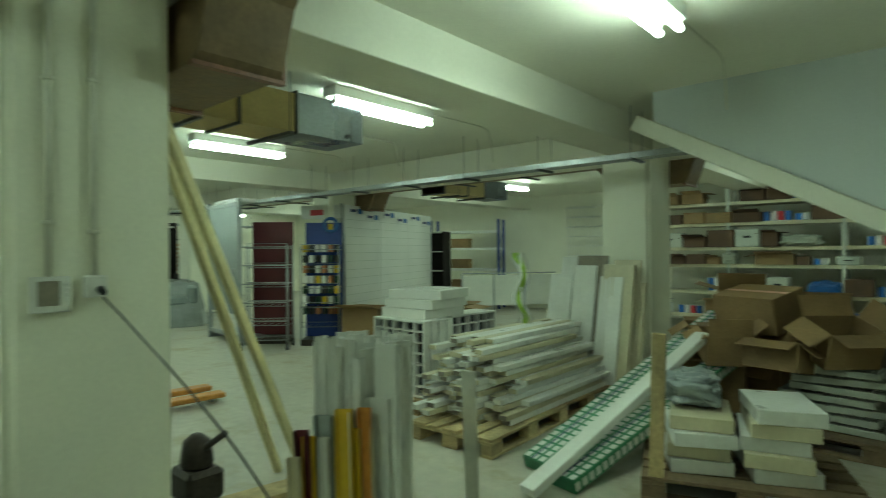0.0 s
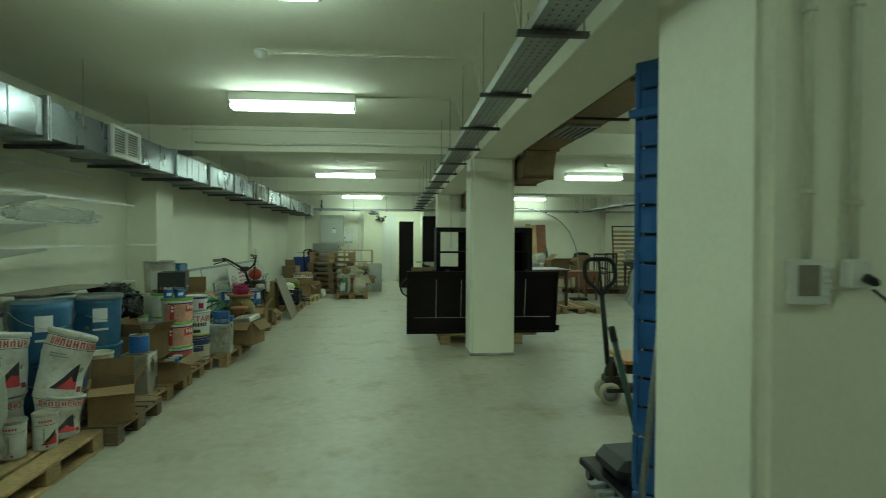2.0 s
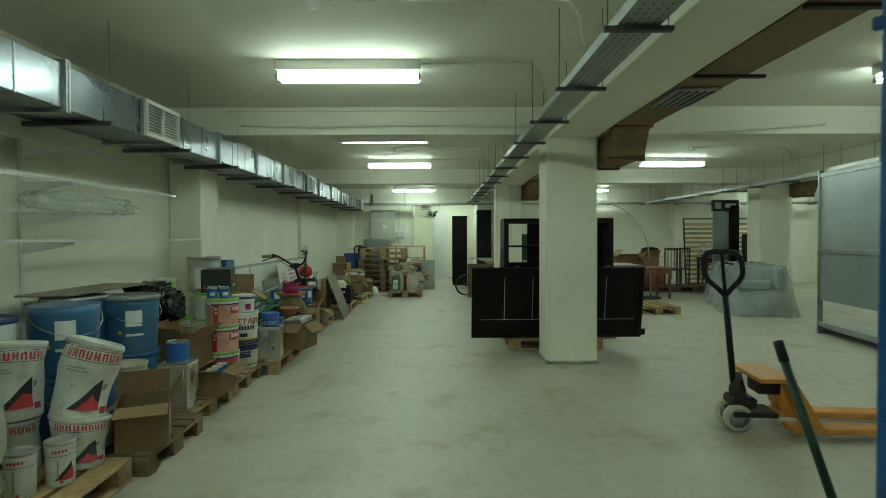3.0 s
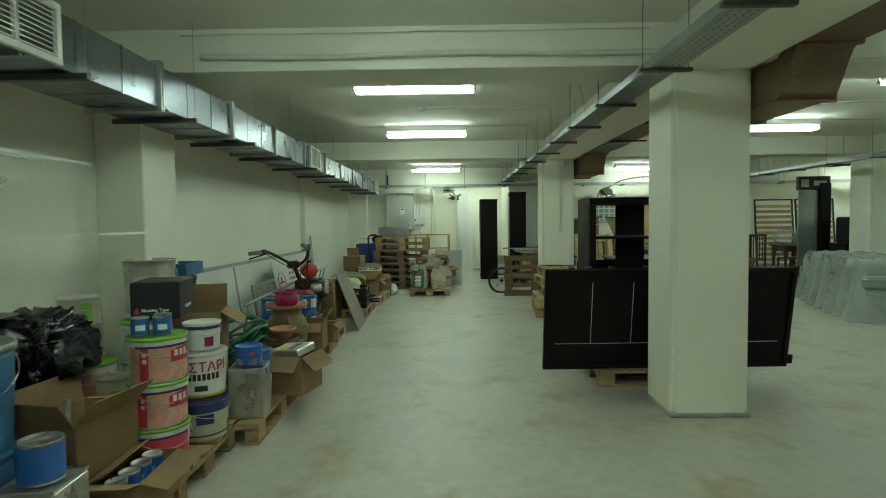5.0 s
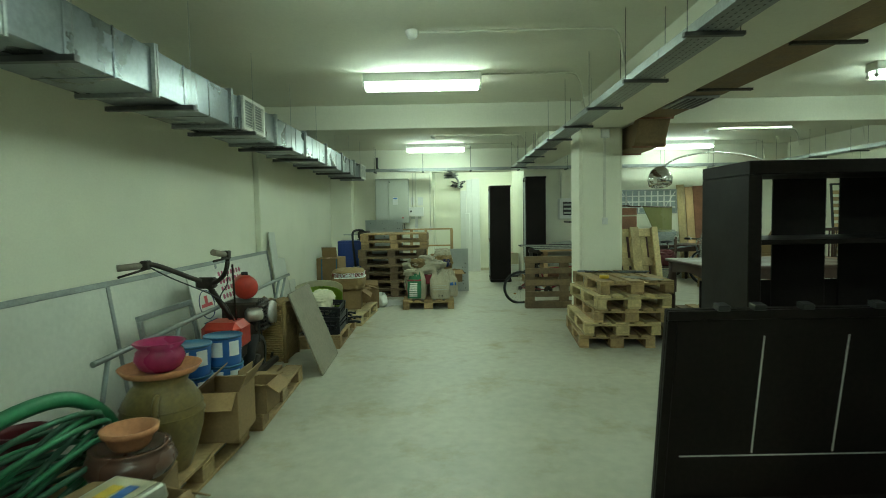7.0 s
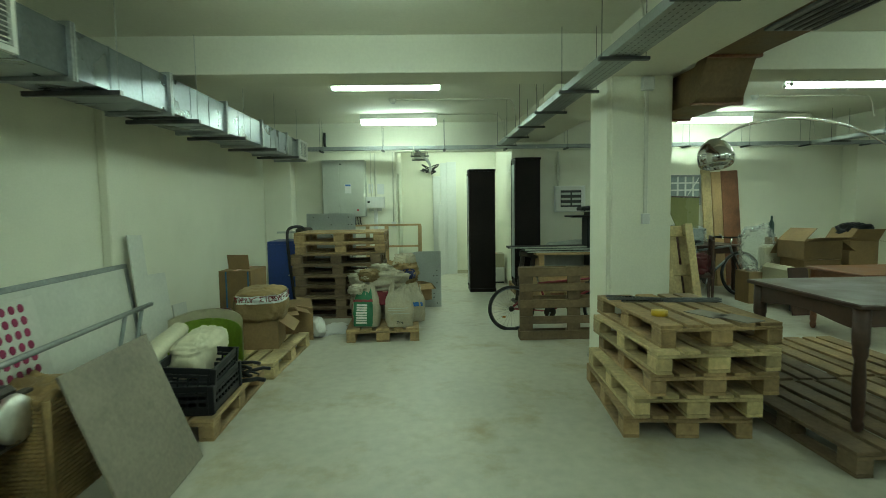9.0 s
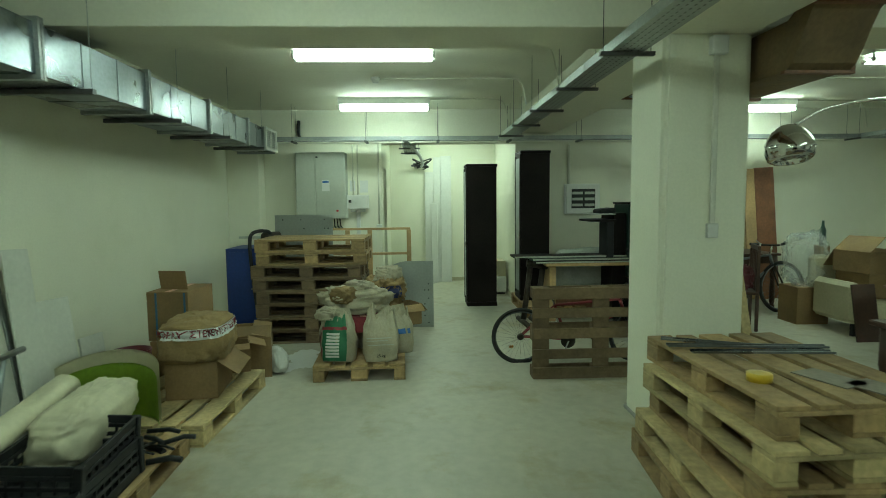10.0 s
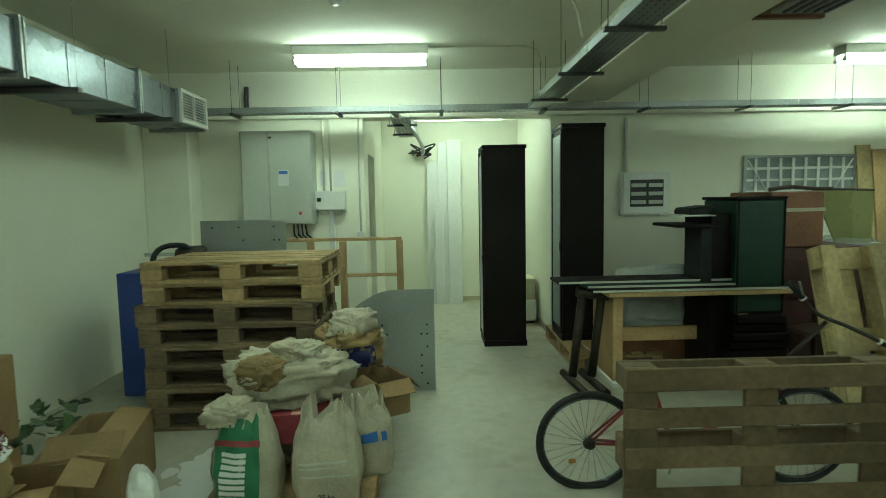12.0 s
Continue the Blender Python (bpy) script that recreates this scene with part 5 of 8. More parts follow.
def wicker_basket(x, y, w, d, h):
    t = thing("wicker_basket", "tall square woven wicker basket with a matted lid", "basket", pose(x, y, PH))
    boxpart("lining", (-w / 2 + 0.025, w / 2 - 0.025, -d / 2 + 0.025, d / 2 - 0.025, 0.01, h), WICKER, t, "", 0.01)
    n = 16
    bm = bmesh.new()
    for j in range(26):
        z = 0.01 + h * j / 26
        pts = []
        for i in range(n * 4 + 1):
            s = (i / n) % 4
            k, f = int(s), s - int(s)
            c = [(-w / 2, -d / 2), (w / 2, -d / 2), (w / 2, d / 2), (-w / 2, d / 2), (-w / 2, -d / 2)]
            px, py = c[k][0] + (c[k + 1][0] - c[k][0]) * f, c[k][1] + (c[k + 1][1] - c[k][1]) * f
            o = 1 + 0.022 * (1 if (i + j) % 2 else -1)
            pts.append((px * o, py * o, z + 0.012))
        tube(bm, pts, 0.0115, 5, False)
    tagged(part("weave", bm, WICKER, t, "woven willow rods"), kind="stuff")
    for sx in (-1, 1):
        for sy in (-1, 1):
            bar("corner_post", (sx * w / 2, sy * d / 2, 0), (sx * w / 2, sy * d / 2, h + 0.01), 0.02, WICKER, t)
    bm = bmesh.new()
    bmesh.ops.create_grid(bm, x_segments=14, y_segments=14, size=0.5)
    for v in bm.verts:
        v.co = (v.co.x * w * 1.06, v.co.y * d * 1.06, h + 0.02 + 0.05 * noise.noise((v.co.x * 5, v.co.y * 5, 0)) + 0.02 * noise.noise((v.co.x * 17, v.co.y * 17, 4)))
    bmesh.ops.solidify(bm, geom=bm.faces[:], thickness=0.03)
    part("lid", bm, WICKER, t, "matted straw lid", smooth=True)


wicker_basket(-10.6, -1.3, 0.4, 0.3, 0.52)
bm = bmesh.new()
box(bm, -0.42, 0.42, -0.008, 0.008, 0, 0.82)
solid("leaning_board", bm, OLDPLY, "grey weathered board leaning on a wicker basket", "board", pose(-10.86, -0.84, 0.004, 21, 0, 2), bevel=0.003)


def plastic_crate(x, y, z, w, d, h, rz, material, label, tilt=0):
    t = thing("plastic_crate", label, "crate", pose(x, y, z, tilt, 0, rz), "plastic crates")
    boxpart("base", (-w / 2, w / 2, -d / 2, d / 2, 0, 0.012), material, t)
    for s in (-1, 1):
        for zz, hh in ((0.013, 0.05), (h * 0.45, 0.02), (h * 0.68, 0.02), (h - 0.04, 0.04)):
            boxpart("rail", (-w / 2, w / 2, s * d / 2 - 0.008, s * d / 2 + 0.008, zz, zz + hh), material, t, "", 0.002)
            boxpart("rail", (s * w / 2 - 0.008, s * w / 2 + 0.008, -d / 2 + 0.009, d / 2 - 0.009, zz, zz + hh), material, t, "", 0.002)
        for k in range(9):
            xx = -w / 2 + 0.03 + (w - 0.06) * k / 8
            boxpart("bar", (xx - 0.006, xx + 0.006, s * d / 2 - 0.006, s * d / 2 + 0.006, 0.05, h - 0.02), material, t, "", 0)
        for k in range(6):
            yy = -d / 2 + 0.03 + (d - 0.06) * k / 5
            boxpart("bar", (s * w / 2 - 0.006, s * w / 2 + 0.006, yy - 0.006, yy + 0.006, 0.05, h - 0.02), material, t, "", 0)
    for sx in (-1, 1):
        for sy in (-1, 1):
            boxpart("corner_post", (sx * w / 2 - 0.02, sx * w / 2 + 0.02, sy * d / 2 - 0.02, sy * d / 2 + 0.02, 0.012, h), material, t, "", 0.004)
    return t


plastic_crate(-11.86, -1.10, PH, 0.58, 0.38, 0.20, 2, BLACKPLASTIC, "black slatted plastic crate on a pallet")
plastic_crate(-11.9, -1.13, PH + 0.115, 0.58, 0.38, 0.20, 5, BLACKPLASTIC, "black slatted plastic crate nested askew in another", -5)
pail("dark_bin", -13.1, -1.42, PH, 0.125, 0.42, MAROON, "dark red ribbed plastic bin beside cartons", None, openrim=True, group="bins", category="bin")
rs = random.Random(4)
bm = bmesh.new()
for k in range(26):
    p = Vector((-12.35 + rs.uniform(-0.2, 0.2), -1.05 + rs.uniform(-0.12, 0.12), PH + 0.012 + rs.uniform(0, 0.1)))
    d = Vector((rs.uniform(-0.12, 0.12), rs.uniform(-0.12, 0.12), 0))
    tube(bm, [p, p + d, p + d * 1.3 + Vector((0.02, 0.03, -0.01))], rs.uniform(0.006, 0.02), 6)
solid("scrap_heap", bm, BLACKPLASTIC, "small heap of black plastic scraps on a pallet", "scrap", kind="stuff")


def foam_roll(x, y, z, l, r, rz, rx, material, label):
    bm = bmesh.new()
    pts, R = [], r
    for i in range(60):
        a = i * 0.34
        R = r * (1 - i / 90)
        pts.append((R * math.cos(a), R * math.sin(a)))
    lo = [bm.verts.new((px, -l / 2, pz)) for px, pz in pts]
    hi = [bm.verts.new((px, l / 2, pz)) for px, pz in pts]
    for i in range(59):
        bm.faces.new((lo[i], lo[i + 1], hi[i + 1], hi[i])).smooth = True
    bmesh.ops.solidify(bm, geom=bm.faces[:], thickness=0.006)
    return solid("foam_roll", bm, material, label, "roll", pose(x, y, z, rx, 0, rz))


def foam_sleeve(x, y, z, l, r, rz, ry, label):
    """A thick-walled roll of soft foam, slightly squashed."""
    bm = bmesh.new()
    n, m, rings = 24, 10, []
    for j in range(m + 1):
        rings.append([bm.verts.new((l * (j / m - 0.5), r * (1.1 + 0.1 * noise.noise((j * 0.5, k * 0.4, 1))) * math.cos(6.2832 * k / n), r * (0.92 + 0.12 * noise.noise((j * 0.6, k * 0.3, 7))) * math.sin(6.2832 * k / n) + r)) for k in range(n)])
    inner = [[bm.verts.new((rings[e][k].co.x, rings[e][k].co.y * 0.6, r + (rings[e][k].co.z - r) * 0.6)) for k in range(n)] for e in (0, m)]
    for a, b in zip(rings, rings[1:]):
        for k in range(n):
            bm.faces.new((a[k], b[k], b[(k + 1) % n], a[(k + 1) % n])).smooth = True
    for ring, core in ((rings[0], inner[0]), (rings[-1], inner[1])):
        for k in range(n):
            bm.faces.new((ring[k], ring[(k + 1) % n], core[(k + 1) % n], core[k]))
        bm.faces.new(core)
    return solid("foam_roll", bm, FOAM, label, "roll", pose(x, y, z, 0, ry, rz), "foam rolls")


FOAM = mat("cream_foam", (0.62, 0.58, 0.42), 0.7, 0, 0.08, 4, 30, 0.1)
foam_sleeve(-12.05, -1.43, PH + 0.29, 1.0, 0.065, 10, 2, "cream foam sheet rolled up, lying over crates")
foam_sleeve(-12.3, -1.6, PH + 0.2, 0.9, 0.07, 4, 4, "cream foam roll lying behind the crates")
sack("foam_bundle", -12.3, -1.25, PH + 0.12, 0.9, 0.30, 0.28, 6, FOAM, "soft pale bundle of packing foam", 11, 0.1, category="bundle", group="")
for nm, mt, dx, hh, label in (("plastic_sheet", LIMEGREEN, 0.0, 0.34, "lime green plastic sheet curling up behind foam"), ("plastic_sheet", FOAM, -0.035, 0.42, "pale foam sheet curling behind a green one")):
    bm = bmesh.new()
    bmesh.ops.create_grid(bm, x_segments=18, y_segments=10, size=0.5)
    for v in bm.verts:
        u, w = v.co.x, v.co.y + 0.5
        v.co = (-0.28 * math.cos(u * 2.6) + dx, 0.34 * math.sin(u * 2.4), (hh - 0.25 * u * u) * w)
    bmesh.ops.solidify(bm, geom=bm.faces[:], thickness=0.012)
    solid(nm, bm, mt, label, "sheet", pose(-12.62, -1.38, PH + 0.05, 0, 0, 0), smooth=True)
for x, w, h, tl, label in ((-12.93, 0.24, 1.28, 7, "tall narrow white board leaning on the wall"), (-13.23, 0.36, 0.9, 8, "white offcut board leaning on the wall"), (-13.6, 0.3, 0.55, 8, "low white offcut leaning on the wall")):
    bm = bmesh.new()
    box(bm, -w / 2, w / 2, -0.008, 0.008, 0, h)
    ob = solid("white_board", bm, WHITEFILM, label, "board", pose(x, -1.92, 0.004, tl, -3, 0), "white boards", bevel=0.002)
carton("carton", -13.5, -1.12, PH, 0.46, 0.36, 0.27, 6, True, (None, 120, 150, None), "bulging brown carton on a pale pallet")
s = sack("cement_sack", -13.52, -1.13, PH + 0.235, 0.66, 0.5, 0.34, 5, KRAFTSACK, "kraft paper bundle tied with white printed tape", 21, 0.11, prints=(("tape", WHITEINK, -35, 150, 0.56, 0.76),), letters=[("ΕΥΘΡΑΥΣΤΟΝ", 0.062, -5 + 66 * k, 0.66, DULLRED) for k in range(3)])
carton("carton", -14.12, -1.5, 0, 0.5, 0.34, 0.42, 2, False, label="closed brown carton at the wall under another")
carton("carton", -14.12, -1.5, 0.43, 0.48, 0.34, 0.40, -3, False, label="closed strapped brown carton with one flap up")
bm = bmesh.new()
box(bm, -0.12, 0.12, -0.003, 0.003, 0, 0.16)
solid("carton_flap", bm, KRAFT, "loose cardboard flap standing on a carton", "cardboard", pose(-14.0, -1.5, 0.842, 10, 0, 80))
for z in (0.1, 0.53):
    for q in (-0.1, 0.13):
        bm = bmesh.new()
        box(bm, -13.872, -13.869, -1.5 + q - 0.008, -1.5 + q + 0.008, z - 0.1, z + 0.3)
        solid("strap", bm, BLUEDRUM, "thin blue packing strap round a carton", "strap", group="packing straps")
carton("carton", -14.0, -1.08, 0.144, 0.28, 0.34, 0.24, 20, True, (120, 150, 130, 60), "open brown carton beside a paper sack")
carton("carton", -14.5, -1.02, 0, 0.66, 0.34, 0.36, 14, True, (20, 170, 8, 150), "long open carton with folded flaps")
t = thing("ivy_garland", "dark green artificial ivy lying in a carton", "plant", pose(-14.62, -1.42, 0))
rs = random.Random(6)
for k in range(46):
    bm = bmesh.new()
    v = [bm.verts.new(p) for p in ((0, 0, 0), (0.035, 0.02, 0.008), (0.03, 0.055, 0), (0, 0.09, -0.01), (-0.03, 0.055, 0), (-0.035, 0.02, 0.008))]
    bm.faces.new(v)
    part("leaf", bm, LEAF, t, m=pose(rs.uniform(-0.3, 0.3), rs.uniform(-0.2, 0.12), rs.uniform(0.24, 0.44), rs.uniform(-60, 60), rs.uniform(-50, 50), rs.uniform(0, 360)))
bm = bmesh.new()
tube(bm, smooth_path([(-0.3, 0, 0.0), (-0.25, 0.0, 0.3), (0.0, -0.05, 0.36), (0.25, 0.0, 0.3), (0.3, 0.05, 0.26)]), 0.006, 5)
part("stem", bm, LEAF, t)
sack("plaster_bag", -14.36, -0.76, 0.0, 0.32, 0.15, 0.24, 35, WHITEPLASTIC, "small torn white bag lying on the floor", 31, 0.1, True, lean=-6)
bm = bmesh.new()
rs = random.Random(9)
for k in range(16):
    a, rr, R0 = rs.uniform(0, 6.28), abs(rs.gauss(0, 0.14)), rs.uniform(0.03, 0.13)
    cx, cy, z = -14.68 + 1.7 * rr * math.cos(a), -0.62 + rr * math.sin(a), 0.0012 + 0.0004 * k
    ring = []
    for q in range(26):
        b = 2 * math.pi * q / 26
        w = R0 * (1 + 0.45 * noise.noise((2 * math.cos(b) + k, 2 * math.sin(b), 1)) + 0.3 * noise.noise((6 * math.cos(b), 6 * math.sin(b) + k, 4)))
        ring.append(bm.verts.new((cx + 1.4 * w * math.cos(b), cy + w * math.sin(b), z)))
    bm.faces.new(ring)
solid("spilt_powder", bm, WHITEINK, "white plaster powder spilt on the floor", "powder", kind="stuff")
# sacks on the pallet
standing_bag(-14.2, -0.17, PH, 0.27, 0.17, 0.43, -6, PAPERSACK, "white plaster sack with a green and red print, standing upright", 4, -4,
             [("green_print", GREENBAND, -52, 22, 0.03, 0.93, 0.003), ("red_print", DULLRED, -78, 24, 0.66, 0.72, 0.005), ("red_print", DULLRED, -80, -62, 0.08, 0.6, 0.004)]
             + [("white_print", WHITEINK, -28, 2, 0.1 + 0.065 * q, 0.145 + 0.065 * q, 0.006) for q in range(8)])
standing_bag(-14.2, 0.2, PH, 0.28, 0.18, 0.41, 5, PAPERSACK, "torn pale paper cement sack with faint print", 9, -3,
             [("print_bar", GREYMETAL, -40, 25, 0.5, 0.52, 0.004), ("print_bar", GREYMETAL, -40, 10, 0.45, 0.465, 0.004), ("print_bar", GREYMETAL, -30, 30, 0.36, 0.375, 0.004)], [("25 kg", 0.035, 0.13, INK)], 0.1)
standing_bag(-14.5, 0.33, PH, 0.27, 0.2, 0.38, 20, PAPERSACK, "white paper cement sack with blue lettering bars", 15, 4,
             [("blue_print", BLUEPRINT, -40 + 18 * q, -28 + 18 * q, 0.5, 0.62, 0.004) for q in range(4)], (), 0.08)
sack("cement_sack", -14.75, -0.15, PH, 0.55, 0.5, 0.40, 0, PAPERSACK, "flattened pile of dirty paper sacks", 57, 0.3)
sack("cement_sack", -14.62, -0.05, PH + 0.36, 0.52, 0.62, 0.24, 15, PAPERSACK, "crumpled dirty white sack on the heap", 61, 0.3)
sack("cement_sack", -14.95, 0.2, PH + 0.34, 0.4, 0.36, 0.34, 30, KRAFTSACK, "crumpled kraft sack with dark print on the heap", 67, 0.3, prints=(("dark_print", NAVY, -40, 20, 0.4, 0.6),))
sack("cement_sack", -14.95, 0.0, PH, 0.45, 0.6, 0.36, 0, KRAFTSACK, "kraft sack at the back of the heap", 71, 0.2)
carton("carton", -14.42, 0.02, PH + 0.22, 0.2, 0.3, 0.14, 8, False, label="flat dull red printed carton between sacks", material=DULLRED)
carton("carton", -14.8, 0.42, PH + 0.2, 0.26, 0.2, 0.2, 30, True, (150, 140, 160, 130), "small torn carton on the sack heap")

rs = random.Random(77)
for k in range(7):
    sack("paper_scrap", -14.3 - 0.12 * k + rs.uniform(-0.05, 0.05), -0.25 + 0.09 * k + rs.uniform(-0.05, 0.05), (0.50, 0.62, 0.66, 0.62, 0.56, 0.72, 0.6)[k], rs.uniform(0.18, 0.3), rs.uniform(0.16, 0.26), rs.uniform(0.1, 0.2), rs.uniform(0, 180), (PAPERSACK, KRAFTSACK, PAPERSACK)[k % 3],
         "crumpled empty paper sack lying on the heap", 140 + k * 3, 0.24, group="crumpled sacks")

# ---- end wall ----
t = thing("blue_cabinet", "flat deep-blue steel cabinet standing against the wall", "cabinet", pose(-16.4, -1.5, 0))
boxpart("body", (-0.3, 0.28, -0.3, 0.24, 0.0, 1.0), DEEPBLUE, t, "", 0.006)
boxpart("door", (0.281, 0.295, -0.28, 0.22, 0.04, 0.96), DEEPBLUE, t, "", 0.004)
boxpart("door_handle", (0.296, 0.315, 0.0, 0.12, 0.5, 0.515), GALVDULL, t, "small steel handle")
t = thing("water_pump", "greasy pump with a dark hose on the blue cabinet", "pump", pose(-16.4, -1.45, 1.0))
bm = bmesh.new()
lathe(bm, [(0.07, -0.15), (0.09, -0.13), (0.09, 0.05), (0.06, 0.09), (0.001, 0.1)], 18, pose(0, 0.1, 0.1, 90, 0, 20))
part("motor", bm, RUST, t, "greasy motor")
boxpart("foot", (-0.08, 0.08, 0.0, 0.2, 0, 0.02), RUST, t)
bm = bmesh.new()
tube(bm, smooth_path([(0.0, 0.16, 0.12), (0.08, 0.1, 0.2), (0.16, -0.05, 0.18), (0.3, -0.05, 0.02), (0.34, 0.0, -0.5), (0.36, 0.05, -0.9), (0.5, 0.1, -0.985)]), 0.022, 8)
part("hose", bm, RUBBER, t, "dark rubber hose")
boxpart("rack_bar", (-0.1, -0.08, -0.3, 0.05, 0.1, 0.13), GREYMETAL, t)


def perforated_sheet(x, y0, y1, z0, z1, tilt, label, curve=False):
    t = thing("metal_sheet", label, "metal sheet", pose(x, 0, z0, 0, tilt, 0), "metal sheets")
    bm = bmesh.new()
    n = 14
    tops = [(y0 + (y1 - y0) * i / n, (z1 - z0) * (0.72 + 0.28 * math.sin(min(1, i / n * 1.7) * math.pi / 2) if curve else 1.0)) for i in range(n + 1)]
    lo = [bm.verts.new((0, y, 0)) for y, _ in tops]
    hi = [bm.verts.new((0, y, z)) for y, z in tops]
    for i in range(n):
        bm.faces.new((lo[i], lo[i + 1], hi[i + 1], hi[i]))
    bmesh.ops.solidify(bm, geom=bm.faces[:], thickness=0.004)
    part("plate", bm, GALVSHEET, t)
    rs = random.Random(int(y1 * 100))
    for i in range(26):
        yy = y0 + (y1 - y0) * rs.choice((0.08, 0.14, 0.45, 0.5, 0.86, 0.92))
        zz = (z1 - z0) * rs.choice((0.1, 0.25, 0.35, 0.5, 0.62, 0.8, 0.93)) * (0.7 if curve else 1)
        bm = bmesh.new()
        lathe(bm, [(0.009, 0), (0.008, 0.001)], 8)
        part("hole", bm, INK, t, m=pose(0.0055, yy, zz, 0, 90))


perforated_sheet(-16.62, -1.33, -0.58, 0.5, 1.39, -2, "grey zinc sheet with punched holes behind the pallets")
perforated_sheet(-16.08, -0.05, 0.72, 0.0, 0.82, -6, "grey zinc sheet with a curved top leaning on pallets", True)
bm = bmesh.new()
box(bm, -16.85, -16.65, -1.3, -0.6, 0, 0.5)
solid("stored_crate", bm, PINE, "low wooden crate behind the pallet stack", "crate", bevel=0.006)
t = thing("wooden_rail", "bare timber guard rail frame by the recess", "rail", pose(-16.9, 0, 0))
for d in ((-0.025, 0.025, -1.1, 0.43, 1.17, 1.2), (-0.02, 0.02, -1.1, 0.41, 0.83, 0.86)):
    boxpart("rail_bar", d, PINE, t)
for y in (-0.98, -0.42, -0.12, 0.41):
    boxpart("post", (-0.03, 0.03, y - 0.03, y + 0.03, 0.0, 1.169), PINE, t)
t = thing("electrical_cabinet", "large grey steel electrical cabinet on the end wall", "electrical cabinet", pose(X0, -0.87, 1.31))
boxpart("body", (0.0, 0.26, -0.36, 0.36, 0, 0.96), GREYMETAL, t, "", 0.006)
boxpart("door", (0.261, 0.275, -0.35, -0.075, 0.01, 0.95), GREYMETAL, t, "", 0.004)
boxpart("door", (0.261, 0.275, -0.069, 0.35, 0.01, 0.95), GREYMETAL, t, "", 0.004)
boxpart("door_lock", (0.276, 0.29, -0.06, -0.03, 0.88, 0.9), INK, t, "black lock")
boxpart("notice", (0.276, 0.278, 0.02, 0.13, 0.40, 0.56), WHITEINK, t, "small blue and white notice", 0)
boxpart("notice_print", (0.2785, 0.2795, 0.03, 0.12, 0.52, 0.55), BLUEPRINT, t, "blue heading", 0)
boxpart("sticker", (0.276, 0.278, 0.22, 0.25, 0.1, 0.13), REDPAPER, t, "red sticker", 0)
for k in range(4):
    bm = bmesh.new()
    tube(bm, [(0.1, 0.12 + 0.04 * k, 0), (0.1, 0.12 + 0.045 * k, -0.12), (0.01, 0.13 + 0.05 * k, -0.16)], 0.01, 6)
    part("cable_stub", bm, BLACKCABLE, t)
t = thing("meter_box", "small grey isolator box with conduits on the end wall", "switch box", pose(X0, -0.36, 1.45))
boxpart("body", (0, 0.11, -0.16, 0.16, 0, 0.2), WHITEMETAL, t, "", 0.005)
boxpart("switch", (0.111, 0.13, -0.13, -0.09, 0.09, 0.13), INK, t, "black switch")
for y in (-0.07, 0.0):
    bar("conduit", (0.012, y, 0.2), (0.012, y, 0.95), 0.011, CABLEWHITE, t)
boxpart("trunking", (0.001, 0.03, -0.03, 0.03, -0.55, 0), WHITEPLASTIC, t)
for y in (-0.07, 0.07):
    boxpart("gland", (0.02, 0.08, y - 0.04, y + 0.04, -0.05, -0.001), GREYMETAL, t)
boxpart("paper_note", (0.001, 0.003, -0.12, -0.04, 0.26, 0.42), WHITEINK, t, "paper note", 0)
boxpart("paper_note", (0.001, 0.003, 0.03, 0.15, 0.24, 0.42), WHITEINK, t, "paper note", 0)
t = thing("fuse_box", "white fuse box with a window of breakers on the wall", "fuse box", pose(X0, 3.03, 1.33))
boxpart("body", (0, 0.07, -0.27, 0.27, 0, 0.46), WHITEMETAL, t, "", 0.006)
boxpart("frame", (0.071, 0.085, -0.25, 0.25, 0.015, 0.445), WHITEMETAL, t, "", 0.008)
boxpart("window", (0.086, 0.09, -0.17, 0.19, 0.09, 0.38), INK, t, "dark window", 0)
for k in range(3):
    boxpart("breaker_row", (0.0905, 0.096, -0.16, 0.0, 0.12 + 0.09 * k, 0.16 + 0.09 * k), GREYMETAL, t, "grey breaker row", 0)
    boxpart("breaker_row", (0.0905, 0.096, 0.03, 0.18, 0.12 + 0.09 * k, 0.16 + 0.09 * k), GREYMETAL, t, "grey breaker row", 0)
bar("conduit", (0.02, -0.2, 0.46), (0.02, -0.2, 1.05), 0.022, CABLEWHITE, t)
t = thing("wall_switch", "white surface light switch with conduit at the recess corner", "switch", pose(X0, -0.05, 1.12))
boxpart("plate", (0, 0.04, -0.04, 0.04, 0, 0.09), WHITEPLASTIC, t)
bar("conduit", (0.012, 0, 0.09), (0.012, 0, 1.3), 0.011, CABLEWHITE, t)


